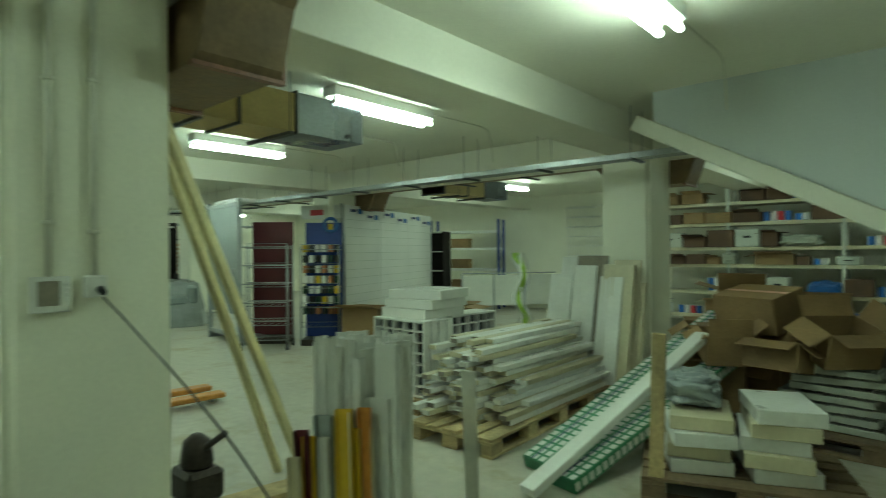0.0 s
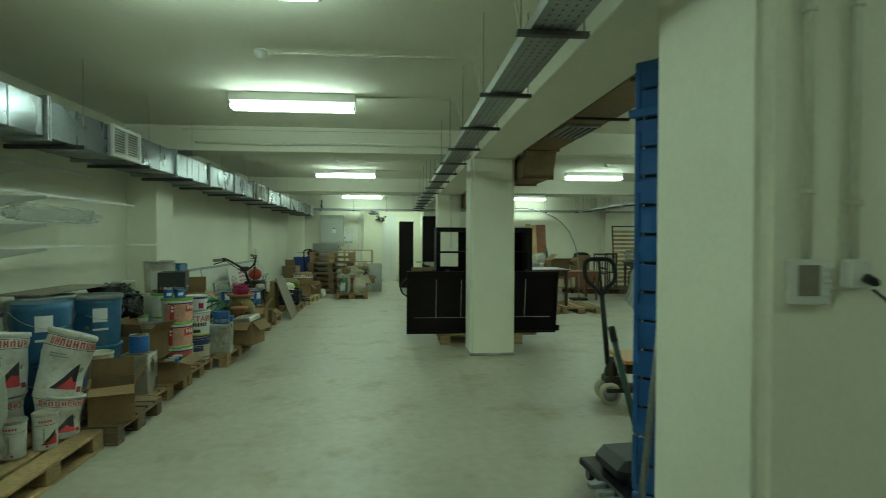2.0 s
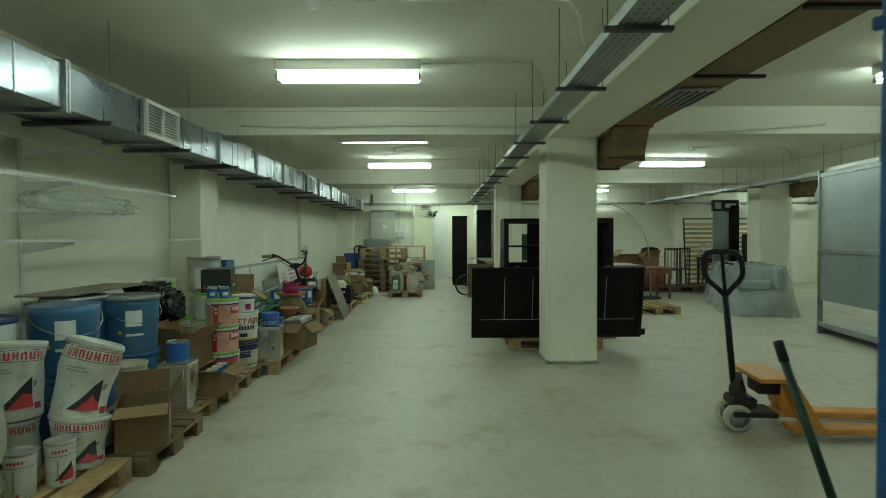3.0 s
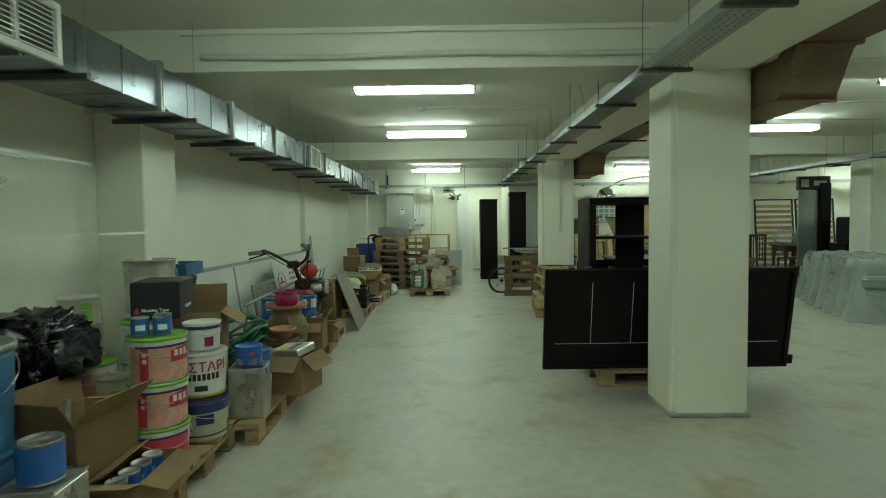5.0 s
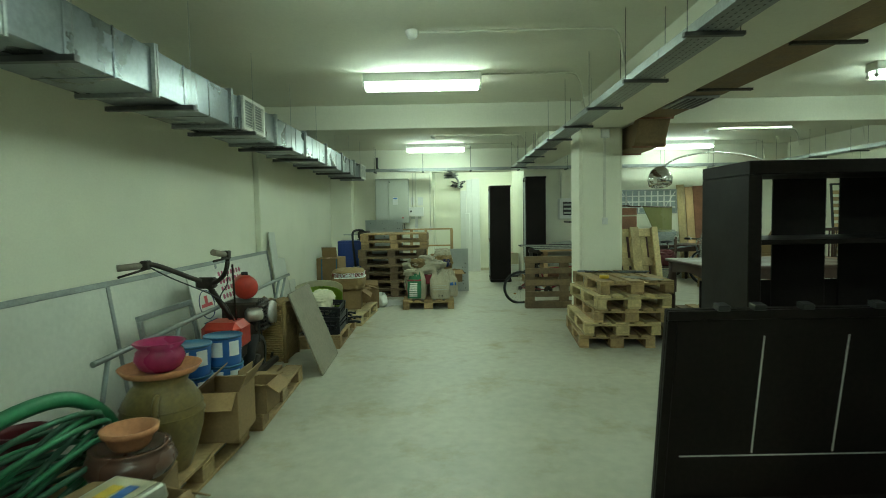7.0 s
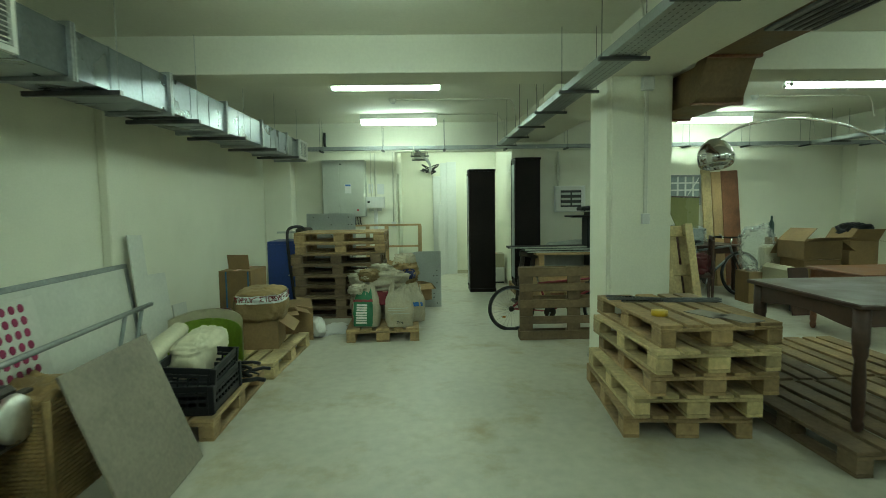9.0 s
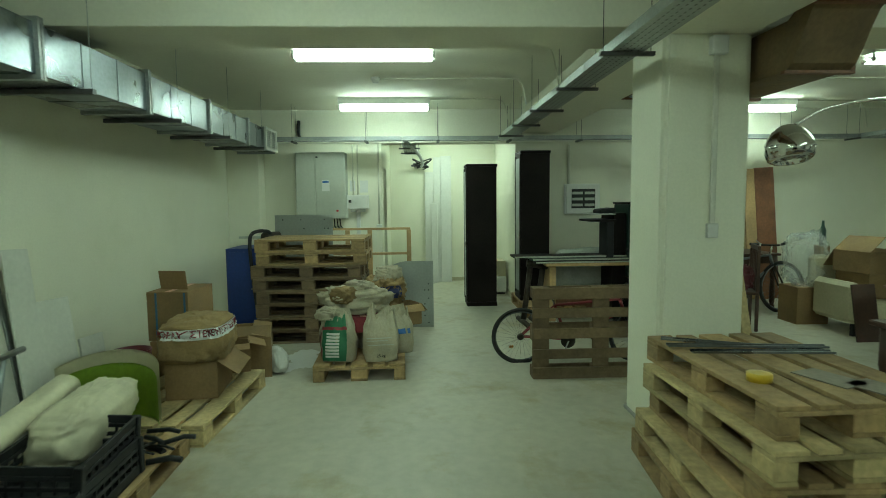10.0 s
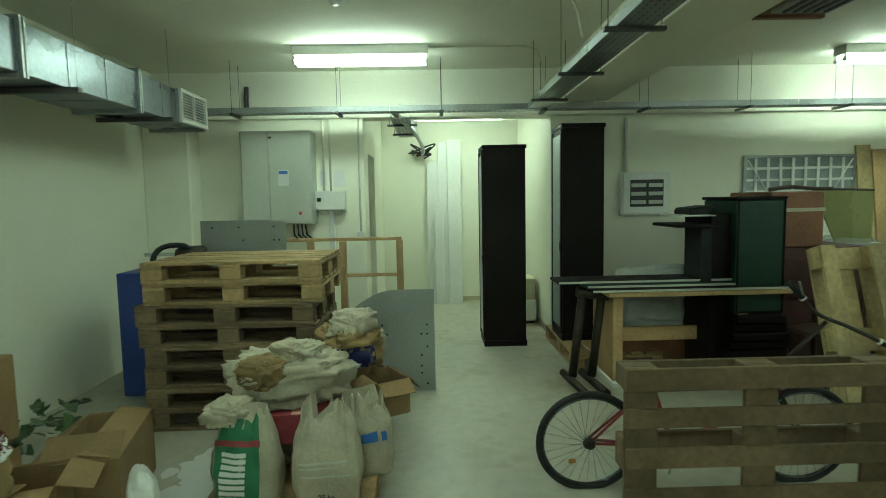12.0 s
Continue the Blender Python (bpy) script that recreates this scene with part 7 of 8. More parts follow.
def bicycle(m, frame_mat, label, base=1.05, turned_bar=False):
    """Stands along +y, the rear wheel at the origin."""
    t = thing("bicycle", label, "bicycle", m, "bicycles")
    R, k_y = 0.335, base / 1.05
    for y in (0, base):
        bm = bmesh.new()
        tube(bm, [(0, y + R * math.cos(a), R + R * math.sin(a)) for a in np.linspace(0, 2 * math.pi, 41)], 0.022, 8, False)
        w = part("tyre", bm, RUBBER, t, "black tyre")
        bm = bmesh.new()
        tube(bm, [(0, y + 0.92 * R * math.cos(a), R + 0.92 * R * math.sin(a)) for a in np.linspace(0, 2 * math.pi, 41)], 0.01, 6, False)
        part("rim", bm, GALV, w, "bright rim")
        bm = bmesh.new()
        for k in range(28):
            a = 2 * math.pi * k / 28
            tube(bm, [(0.02 * (-1) ** k, y + 0.02 * math.cos(a + 1), R + 0.02 * math.sin(a + 1)), (0, y + 0.92 * R * math.cos(a), R + 0.92 * R * math.sin(a))], 0.0014, 3, False)
        part("spokes", bm, GALV, w)
        bar("hub", (-0.05, y, R), (0.05, y, R), 0.02, GALVDULL, w)
    bb, seat, head, headl = (0, 0.42 * k_y, 0.28), (0, 0.3 * k_y, 0.72), (0, 0.88 * k_y, 0.78), (0, 0.92 * k_y, 0.64)
    for a, b, r in ((bb, seat, 0.017), (seat, head, 0.017), (bb, headl, 0.02), ((0.03, 0, R), bb, 0.01), ((-0.03, 0, R), bb, 0.01), ((0.03, 0, R), seat, 0.009), ((-0.03, 0, R), seat, 0.009), (headl, head, 0.02)):
        bar("frame_tube", a, b, r, frame_mat, t)
    for s in (-0.05, 0.05):
        bar("fork_blade", (s * 0.6, 0.92 * k_y, 0.64), (s, base, R), 0.012, RUST, t)
    bar("seat_post", seat, (0, 0.27 * k_y, 0.84), 0.013, CHROME, t)
    bm = bmesh.new()
    lathe(bm, [(0.001, 0), (0.07, 0.005), (0.075, 0.03), (0.04, 0.05), (0.001, 0.055)], 14, pose(0, 0.26 * k_y, 0.84) @ Matrix.Diagonal((1, 1.7, 1, 1)))
    part("saddle", bm, BLACKPLASTIC, t, "black saddle", smooth=True)
    top = (0, 1.55, 1.13) if turned_bar else (0, 0.92 * k_y, 0.9)
    bar("stem", head, top, 0.014, RUST if turned_bar else CHROME, t)
    ends = ((0.0, 1.30, 1.38), (0.02, 1.46, 1.2), (0.04, 1.68, 1.1), (0.1, 1.96, 0.96)) if turned_bar else ((-0.3, 0.86 * k_y, 0.93), (-0.1, 0.94 * k_y, 0.91), (0.1, 0.94 * k_y, 0.91), (0.3, 0.86 * k_y, 0.93))
    bm = bmesh.new()
    tube(bm, smooth_path(ends), 0.013, 8)
    part("handlebar", bm, RUST, t)
    for e0, e1 in ((Vector(ends[0]), Vector(ends[1])), (Vector(ends[3]), Vector(ends[2]))):
        g = (e1 - e0).normalized()
        bar("grip", e0 - g * 0.03, e0 + g * 0.11, 0.02, BLACKPLASTIC, t, "black rubber grip")
        bar("grip_ring", e0 + g * 0.112, e0 + g * 0.122, 0.023, WHITEPLASTIC, t, "pale ring", 10)
        bar("brake_lever", e0 + g * 0.13, e0 + g * 0.02 + Vector((0.05, 0, 0.05)), 0.007, GALVDULL, t)
    bm = bmesh.new()
    lathe(bm, [(0.02, -0.01), (0.09, -0.004), (0.09, 0.004), (0.02, 0.01)], 22, pose(0.05, 0.42 * k_y, 0.28, 0, 90))
    part("chainring", bm, RUST, t)
    bar("crank", (0.07, 0.42 * k_y, 0.28), (0.08, 0.42 * k_y - 0.06, 0.13), 0.01, GALVDULL, t)
    bar("crank", (-0.07, 0.42 * k_y, 0.28), (-0.08, 0.42 * k_y + 0.06, 0.43), 0.01, GALVDULL, t)
    bm = bmesh.new()
    lathe(bm, [(0.02, -0.02), (0.045, -0.015), (0.03, 0.02)], 16, pose(0.04, 0, R, 0, 90))
    part("sprocket", bm, RUST, t)
    boxpart("reflector", (0.03, 0.035, -0.14, -0.09, 0.2, 0.23), ORANGE, t, "orange reflector")
    return t


bicycle(pose(-14.5, 1.51, 0, 0, 4, 0) @ Matrix.Diagonal((0.78, 0.78, 0.78, 1)), DULLRED, "old dull red bicycle with a turned handlebar, parked behind a pallet", 1.45, True)
bicycle(pose(-16.45, 4.45, 0, 0, -5, 8), GALV, "silver mountain bicycle among stored furniture")

# workbench and dark furniture near the end wall
t = thing("workbench", "pine trestle table carrying long dark slabs", "workbench", pose(-16.35, 2.72, 0))
for y in (-0.52, 0.5):
    boxpart("leg_panel", (-0.28, 0.28, y - 0.04, y + 0.04, 0.04, 0.74), PINE, t)
    boxpart("foot", (-0.34, 0.34, y - 0.06, y + 0.06, 0, 0.039), WHITEMETAL if y < 0 else PINE, t)
boxpart("stretcher", (-0.02, 0.02, -0.479, 0.459, 0.3, 0.42), PINE, t)
boxpart("tabletop", (-0.2, 0.36, -0.62, 0.85, 0.741, 0.775), PINE, t, "pale pine top")
for k, (y0, y1, z) in enumerate(((-0.75, 0.85, 0.776), (-0.78, 0.82, 0.806), (-1.0, 0.8, 0.836))):
    t = thing("long_slab", "long dark green-black board lying on the workbench", "slab", pose(-16.35, 2.72, z), "long slabs")
    boxpart("board", (-0.05, 0.34 - 0.05 * k, y0, y1, 0.0, 0.024), DARKGREEN if k % 2 else BLACKWOOD, t, "", 0.004)
    boxpart("pale_edge", (0.341 - 0.05 * k, 0.345 - 0.05 * k, y0 + 0.01, y1 - 0.01, 0.003, 0.021), GREYMETAL, t, "pale worn edge", 0)
sack("wrapped_cushion", -16.72, 2.74, 0.3, 0.32, 0.84, 0.6, 0, CLOTH, "pale bundle under a dust sheet behind the bench", 91, 0.12, category="cushion", group="")
bm = bmesh.new()
box(bm, -16.95, -16.55, 2.3, 3.2, 0, 0.3)
solid("low_crate", bm, REDWOOD, "low wooden crate under the bench", "crate", bevel=0.006)
t = thing("bicycle_stand", "dark tubular steel stand on the floor", "stand", pose(-16.05, 1.85, 0))
for s in (0, 0.16):
    bar("post", (-0.1, s, 0.06), (-0.16, s + 0.1, 0.75), 0.035, RUST, t, "dark steel tube", 10)
    bar("foot", (-0.3, s - 0.03, 0.035), (0.25, s + 0.02, 0.035), 0.032, RUST, t, "", 10)
bar("cross_tube", (-0.16, 0.05, 0.76), (-0.16, 0.32, 0.72), 0.045, RUST, t, "", 10)
t = thing("upright_piano", "black upright cabinet furniture with a green side", "cabinet", pose(-16.1, 3.3, 0))
boxpart("body", (-0.5, -0.03, -0.33, -0.165, 0.05, 1.38), BLACKWOOD, t, "", 0.006)
boxpart("side_panel", (-0.5, 0.05, -0.16, 0.23, 0.58, 1.49), DARKGREEN, t, "dark green panel", 0.012)
boxpart("side_rim", (-0.51, 0.06, -0.175, 0.24, 1.491, 1.515), BLACKWOOD, t, "black top rim", 0.005)
for y in (-0.158, 0.215):
    boxpart("corner_strip", (0.0505, 0.06, y, y + 0.013, 0.58, 1.49), BLACKWOOD, t, "dark edge strip", 0.002)
boxpart("ledge", (-0.4, 0.08, -0.66, -0.331, 1.28, 1.305), BLACKWOOD, t, "black projecting shelf")
boxpart("ledge", (-0.35, 0.05, -0.62, -0.331, 1.365, 1.375), WHITEMETAL, t, "thin white shelf")
boxpart("prop", (-0.3, 0.0, -0.42, -0.331, 0.75, 1.279), BLACKPLASTIC, t, "black side board", 0.004)
for k in range(4):
    boxpart("plinth_board", (-0.52, 0.1 + 0.02 * (k % 2), -0.22 + 0.02 * k, 0.27 - 0.015 * k, 0.3 + 0.07 * k, 0.355 + 0.07 * k), BLACKWOOD, t, "stacked black board", 0.006)
boxpart("plinth", (-0.5, 0.08, -0.24, 0.28, 0.0, 0.299), BLACKWOOD, t, "stepped black plinth", 0.02)
boxpart("top_block", (-0.4, -0.08, -0.33, -0.12, 1.40, 1.47), BLACKPLASTIC, t, "", 0.02, pose(0, 0, 0, 6))
t = thing("orange_chest", "reddish wooden chest behind dark furniture", "chest", pose(-16.6, 4.0, 0))
boxpart("body", (-0.4, 0.28, -0.42, 0.4, 0.1, 1.08), DULLWOOD, t, "dark red-brown carcass", 0.01)
boxpart("top_case", (-0.35, 0.3, -0.44, 0.02, 1.081, 1.55), REDWOOD, t, "reddish upper case", 0.01)
boxpart("edge_strip", (0.301, 0.31, -0.44, 0.02, 1.38, 1.41), CREAM, t, "pale edge strip", 0.001)
boxpart("drawer", (0.281, 0.3, -0.38, 0.36, 0.62, 0.98), DULLWOOD, t, "dark drawer front", 0.006)
for sx in (-0.36, 0.26):
    for sy in (-0.3, 0.35):
        boxpart("foot", (sx - 0.04, sx + 0.04, sy - 0.04, sy + 0.04, 0, 0.099), DARKBROWN, t)
t = thing("slanted_panel", "olive-coloured panel with a slanted side standing on a table", "panel", pose(-16.95, 0, 0, 0, 0, 0))
bm = bmesh.new()
v = [bm.verts.new((xx, yy, zz)) for xx in (-0.008, 0.008) for yy, zz in ((4.36, 1.56), (4.95, 1.54), (4.95, 0.782), (4.72, 0.782))]
bm.faces.new(v[:4])
bm.faces.new(v[4:][::-1])
for i in range(4):
    bm.faces.new((v[i], v[(i + 1) % 4], v[4 + (i + 1) % 4], v[4 + i]))
part("sheet", bm, OLIVEPANE, t)
bm = bmesh.new()
tube(bm, [(0, 4.34, 1.572), (0, 4.96, 1.552)], 0.012, 6)
part("edge_strip", bm, DARKBROWN, t, "dark top edge")
t = thing("window_grille", "white metal lattice grille in a grey frame on the end wall", "grille", pose(X0, 4.74, 1.42))
boxpart("backing", (0.002, 0.006, -0.6, 0.6, 0.01, 0.52), GREYCAB, t, "grey glass behind the bars", 0)
for d in ((0.01, 0.04, -0.62, 0.62, 0, 0.03), (0.01, 0.04, -0.62, 0.62, 0.5, 0.53), (0.01, 0.04, -0.62, -0.59, 0.031, 0.499), (0.01, 0.04, 0.59, 0.62, 0.031, 0.499)):
    boxpart("frame_bar", d, GALVDULL, t)
for k in range(1, 9):
    boxpart("bar", (0.02, 0.03, -0.62 + 0.138 * k - 0.014, -0.62 + 0.138 * k + 0.014, 0.031, 0.499), WHITEMETAL, t, "", 0)
for k in range(1, 4):
    boxpart("bar", (0.0305, 0.036, -0.589, 0.589, 0.125 * k, 0.125 * k + 0.026), WHITEMETAL, t, "", 0)
for s in (-1, 1):
    bar("brace", (0.042, s * 0.58, 0.48), (0.042, s * 0.3, 0.04), 0.007, WHITEMETAL, t)
for y, w, h, mt in ((5.5, 0.16, 2.05, PALLETPALE), (5.68, 0.17, 2.0, PINE), (5.92, 0.3, 2.02, REDWOOD)):
    bm = bmesh.new()
    box(bm, -0.015, 0.015, -w / 2, w / 2, 0, h)
    solid("timber_board", bm, mt, "tall timber board leaning on the end wall", "board", pose(X0 + 0.2, y, 0.002, 2, -5, 0), "timber boards", bevel=0.003)
dining_table(-17.15, 4.9, 0, 0.8, 1.3, 0.78, DARKBROWN, "dark table covered with stored goods")
sack("wrapped_bundle", -17.1, 4.75, 0.78, 0.5, 0.75, 0.32, 0, FILM, "goods wrapped in clear plastic film on a table", 95, 0.2, category="bundle", group="wrapped bundles")
carton("carton", -17.1, 4.75, 0.78, 0.36, 0.55, 0.26, 0, False, label="carton under clear film", material=GREYCAB)
sack("wrapped_bundle", -16.0, 5.35, 0.45, 0.4, 0.45, 0.66, 0, FILM, "bag of clear crumpled plastic film", 97, 0.3, category="bundle", group="wrapped bundles")
carton("carton", -16.0, 5.35, 0, 0.36, 0.4, 0.45, 0, False, label="carton under crumpled film")
t = thing("armchair", "cream upholstered armchair stacked with cartons", "armchair", pose(-15.5, 5.75, 0))
boxpart("seat", (-0.32, 0.34, -0.3, 0.3, 0.14, 0.42), CREAM, t, "", 0.05)
boxpart("backrest", (-0.45, -0.321, -0.42, 0.42, 0.14, 0.85), CREAM, t, "", 0.04)
for s in (-1, 1):
    boxpart("armrest", (-0.32, 0.34, s * 0.37 - 0.065, s * 0.37 + 0.065, 0.14, 0.6), CREAM, t, "", 0.05)
for sx in (-0.38, 0.28):
    for sy in (-0.36, 0.36):
        boxpart("foot", (sx - 0.025, sx + 0.025, sy - 0.025, sy + 0.025, 0, 0.139), INK, t)
carton("carton", -15.42, 5.75, 0.425, 0.5, 0.5, 0.26, 0, False, label="closed carton resting on an armchair")
carton("carton", -15.4, 5.72, 0.70, 0.5, 0.55, 0.24, 5, True, (100, 170, 150, 30), "open carton on top of another")
carton("carton", -15.6, 6.45, 0.50, 0.5, 0.4, 0.42, 0, True, (90, 150, 120, 40), "brown carton with a striped cloth")
boxpart("fabric_cover", (-0.2, 0.2, -0.5, 0.3, 0, 0.5), REDWOOD, thing("side_cabinet", "reddish wooden side cabinet under cartons", "cabinet", pose(-15.6, 6.5, 0)), "", 0.01)
sack("black_bag", -15.6, 6.5, 0.93, 0.35, 0.4, 0.22, 0, BLACKPLASTIC, "black and white sports bag on a carton", 99, 0.2, category="bag", group="")
bm = bmesh.new()
box(bm, -0.012, 0.012, -0.13, 0.13, 0, 0.62)
solid("red_board", bm, DARKBROWN, "dark red board leaning on an armchair", "board", pose(-14.95, 5.35, 0, 0, -12, 0), bevel=0.003)
t = thing("wine_bottle", "dark green bottle standing on a carton", "bottle", pose(-16.05, 5.6, 0.78 * 0 + 0.0))
bm = bmesh.new()
lathe(bm, [(0.035, 0.95), (0.037, 0.96), (0.037, 1.14), (0.015, 1.2), (0.014, 1.26), (0.001, 1.26)], 14)
part("glass", bm, DARKGREEN, t)
boxpart("shelf_stub", (-0.06, 0.06, -0.06, 0.06, 0, 0.949), KRAFT, t, "carton stub")


def chair(x, y, z, rz, label):
    t = thing("chair", label, "chair", pose(x, y, z, 0, 0, rz), "wooden chairs")
    boxpart("seat", (-0.2, 0.2, -0.2, 0.2, 0.43, 0.46), DARKBROWN, t, "", 0.006)
    for sx in (-0.18, 0.18):
        boxpart("leg", (sx - 0.018, sx + 0.018, 0.165, 0.2, 0, 0.429), DARKBROWN, t)
        boxpart("leg", (sx - 0.018, sx + 0.018, -0.2, -0.165, 0, 0.429), DARKBROWN, t)
        boxpart("back_post", (sx - 0.018, sx + 0.018, -0.2, -0.165, 0.461, 0.95), DARKBROWN, t)
    boxpart("top_rail", (-0.198, 0.198, -0.2, -0.17, 0.951, 1.0), DARKBROWN, t)
    for k in range(4):
        boxpart("splat", (-0.12 + 0.075 * k, -0.1 + 0.075 * k, -0.19, -0.175, 0.461, 0.95), DARKBROWN, t)
    return t


for i, (x, y, rz) in enumerate(((-15.4, 7.2, 100), (-15.0, 6.85, 70), (-16.2, 8.9, 20), (-15.6, 8.2, 190))):
    chair(x, y, PH, rz, "dark wooden slat-back chair stored on a pallet")
for x, y in ((-15.4, 6.95), (-15.5, 8.2), (-16.0, 9.1)):
    put_pallet(pose(x, y, 0, 0, 0, 90), PALLETGREY, "weathered pallet under stored furniture")
sack("wrapped_bundle", -15.5, 8.1, PH + 0.75, 0.5, 0.6, 0.35, 0, FILM, "goods under crumpled clear film on a table", 101, 0.25, category="bundle", group="wrapped bundles")
dining_table(-15.5, 8.15, PH, 0.6, 0.7, 0.74, DARKBROWN, "small dark table on a pallet")
# film-covered furniture
t = thing("covered_sofa", "long sofa covered with draped clear plastic film", "sofa", pose(-11.9, 7.05, 0, 0, 0, -18))
boxpart("base", (-1.35, 1.35, -0.38, 0.38, 0.08, 0.45), GREYCAB, t, "grey upholstered base", 0.05)
boxpart("backrest", (-1.35, 1.35, 0.2, 0.4, 0.451, 0.85), GREYCAB, t, "", 0.05)
for sx in (-1.25, 1.25):
    boxpart("armrest", (sx - 0.12, sx + 0.12, -0.4, 0.19, 0.451, 0.65), GREYCAB, t, "", 0.05)
    for sy in (-0.3, 0.3):
        boxpart("foot", (sx - 0.03, sx + 0.03, sy - 0.03, sy + 0.03, 0, 0.079), INK, t)
bm = bmesh.new()
bmesh.ops.create_grid(bm, x_segments=60, y_segments=30, size=0.5)
for v in bm.verts:
    u, w = v.co.x * 2, v.co.y * 2
    ex, ey = max(0, abs(u) - 0.82) / 0.18, max(0, abs(w) - 0.6) / 0.4
    e = min(1, max(ex, ey))
    z = 0.88 * (1 - e) + 0.05 * noise.noise((u * 5, w * 4, 2)) + 0.03 * noise.noise((u * 14, w * 11, 5))
    fold = 0.07 * e * math.sin(u * 22 + 3 * w)
    v.co = (u * 1.46 + fold * 0.5, (math.copysign(min(abs(w), 0.6) / 0.6 * 0.44 + ey * 0.14, w)) + fold, max(0.004, z))
part("film_cover", bm, FILMCOVER, t, "clear plastic film draped in folds", smooth=True)
t = thing("display_stand", "tall dark display stand with a black header sign", "display stand", pose(-14.5, 7.95, 0))
boxpart("post_panel", (-0.12, 0.12, 0.1, 0.3, 0.1, 2.2), BLACKWOOD, t, "", 0.01)
boxpart("mirror_panel", (-0.02, 0.02, -0.3, 0.09, 0.5, 2.05), GREYCAB, t, "brownish glass panel")
boxpart("header_sign", (-0.05, 0.05, -0.32, 0.32, 2.06, 2.34), INK, t, "black header sign")
boxpart("sign_mark", (0.051, 0.054, -0.28, -0.12, 2.12, 2.28), GREYMETAL, t, "grey emblem", 0)
boxpart("sign_mark", (0.051, 0.054, -0.02, 0.24, 2.15, 2.25), WHITEINK, t, "white lettering bar", 0)
boxpart("foot", (-0.3, 0.3, -0.35, 0.35, 0, 0.1), BLUEPLASTIC, t, "blue foot pallet", 0.01)
t = thing("slatted_bed_base", "two wooden slatted bed bases standing upright in metal frames", "bed base", pose(-15.9, 7.6, 0, 0, -6, 0))
for o in (0.0, 0.95):
    for d in ((-0.02, 0.02, o, o + 0.03, 0, 1.95), (-0.02, 0.02, o + 0.87, o + 0.9, 0, 1.95), (-0.02, 0.02, o + 0.031, o + 0.869, 1.92, 1.95), (-0.02, 0.02, o + 0.031, o + 0.869, 0.0, 0.03)):
        boxpart("frame_tube", d, INK, t)
    for k in range(14):
        boxpart("slat", (0.0, 0.012, o + 0.031, o + 0.869, 0.12 + 0.125 * k, 0.19 + 0.125 * k), PINE, t)
t = thing("television", "old black television set on a dark stand", "television", pose(-13.9, 8.5, 0.0))
boxpart("stand", (-0.25, 0.25, -0.45, 0.45, 0, 0.98), BLACKWOOD, t, "dark stand", 0.008)
boxpart("cabinet", (-0.2, 0.2, -0.36, 0.36, 0.981, 1.5), BLACKPLASTIC, t, "", 0.03)
boxpart("screen", (0.201, 0.21, -0.26, 0.26, 1.06, 1.42), GREYCAB, t, "grey screen", 0.01)
t = thing("steel_shelving", "tall grey steel shelving unit with sheet back", "shelving", pose(-8.89, 6.5, 0, 0, 0, -7))
boxpart("sheet_back", (0.03, 1.38, -0.01, 0.0, 0.5, 2.36), GREYCAB, t, "grey steel sheet", 0)
for x in (0.0, 1.39):
    boxpart("upright", (x, x + 0.03, -0.04, 0.03, 0, 2.41), GALVDULL, t)
    boxpart("foot", (x - 0.005, x + 0.035, 0.031, 0.5, 0, 0.12), GALVDULL, t)
for z in (0.12, 1.2, 2.3):
    boxpart("cross_rail", (0.031, 1.389, -0.03, -0.011, z, z + 0.06), GALVDULL, t)
boxpart("shelf", (0.031, 1.389, 0.032, 0.48, 0.08, 0.12), GALVDULL, t)
boxpart("light_box", (0.2, 1.3, 0.0, 0.35, 2.37, 2.43), WHITEMETAL, t, "white light pelmet")

# dark clutter beside the green cabinet
for i, (x, y, rz, tilt) in enumerate(((-15.75, 4.35, 160, 0), (-15.95, 3.78, 200, 0))):
    chair(x, y, 0, rz, "dark wooden chair crowded between stored furniture")
sack("dark_bundle", -15.75, 4.3, 0.46, 0.36, 0.4, 0.3, 0, MAROON, "dark red cloth bundle on a chair", 131, 0.25, category="bundle", group="")
wire("rolled_cord", [(-16.4, 3.6, 1.568), (-16.42, 3.8, 1.59), (-16.36, 3.95, 1.572), (-16.32, 4.1, 1.568)], 0.018, DARKBROWN, "crooked dark wooden stick lying on furniture", "stick")


# ---- wall rack on the left ----
t = thing("wall_rack", "slotted wall rack with brackets holding long thin aluminium rails", "rack", pose(0, Y0, 0))
for x in (-4.75, -3.2):
    boxpart("upright", (x - 0.015, x + 0.015, 0.001, 0.02, 0.9, 2.2), WHITEMETAL, t)
    for z in (2.12, 1.86, 1.62, 1.42):
        bm = bmesh.new()
        v = [bm.verts.new((x + s, yy, zz)) for s in (-0.004, 0.004) for yy, zz in ((0.021, z), (0.4, z), (0.4, z - 0.02), (0.021, z - 0.09))]
        bm.faces.new(v[:4])
        bm.faces.new(v[4:][::-1])
        for i in range(4):
            bm.faces.new((v[i], v[(i + 1) % 4], v[4 + (i + 1) % 4], v[4 + i]))
        part("bracket", bm, WHITEMETAL, t)
for x1, yy, z in ((-5.64, 0.3, 2.13), (-5.9, 0.24, 2.13), (-6.34, 0.38, 1.87), (-6.1, 0.3, 1.87), (-5.6, 0.34, 1.63), (-7.1, 0.37, 1.43), (-5.9, 0.28, 1.43)):
    boxpart("loose_rail", (x1, -2.6, yy - 0.012, yy + 0.012, z - 0.009, z + 0.008), WHITEMETAL, t, "thin pale aluminium rail", 0)
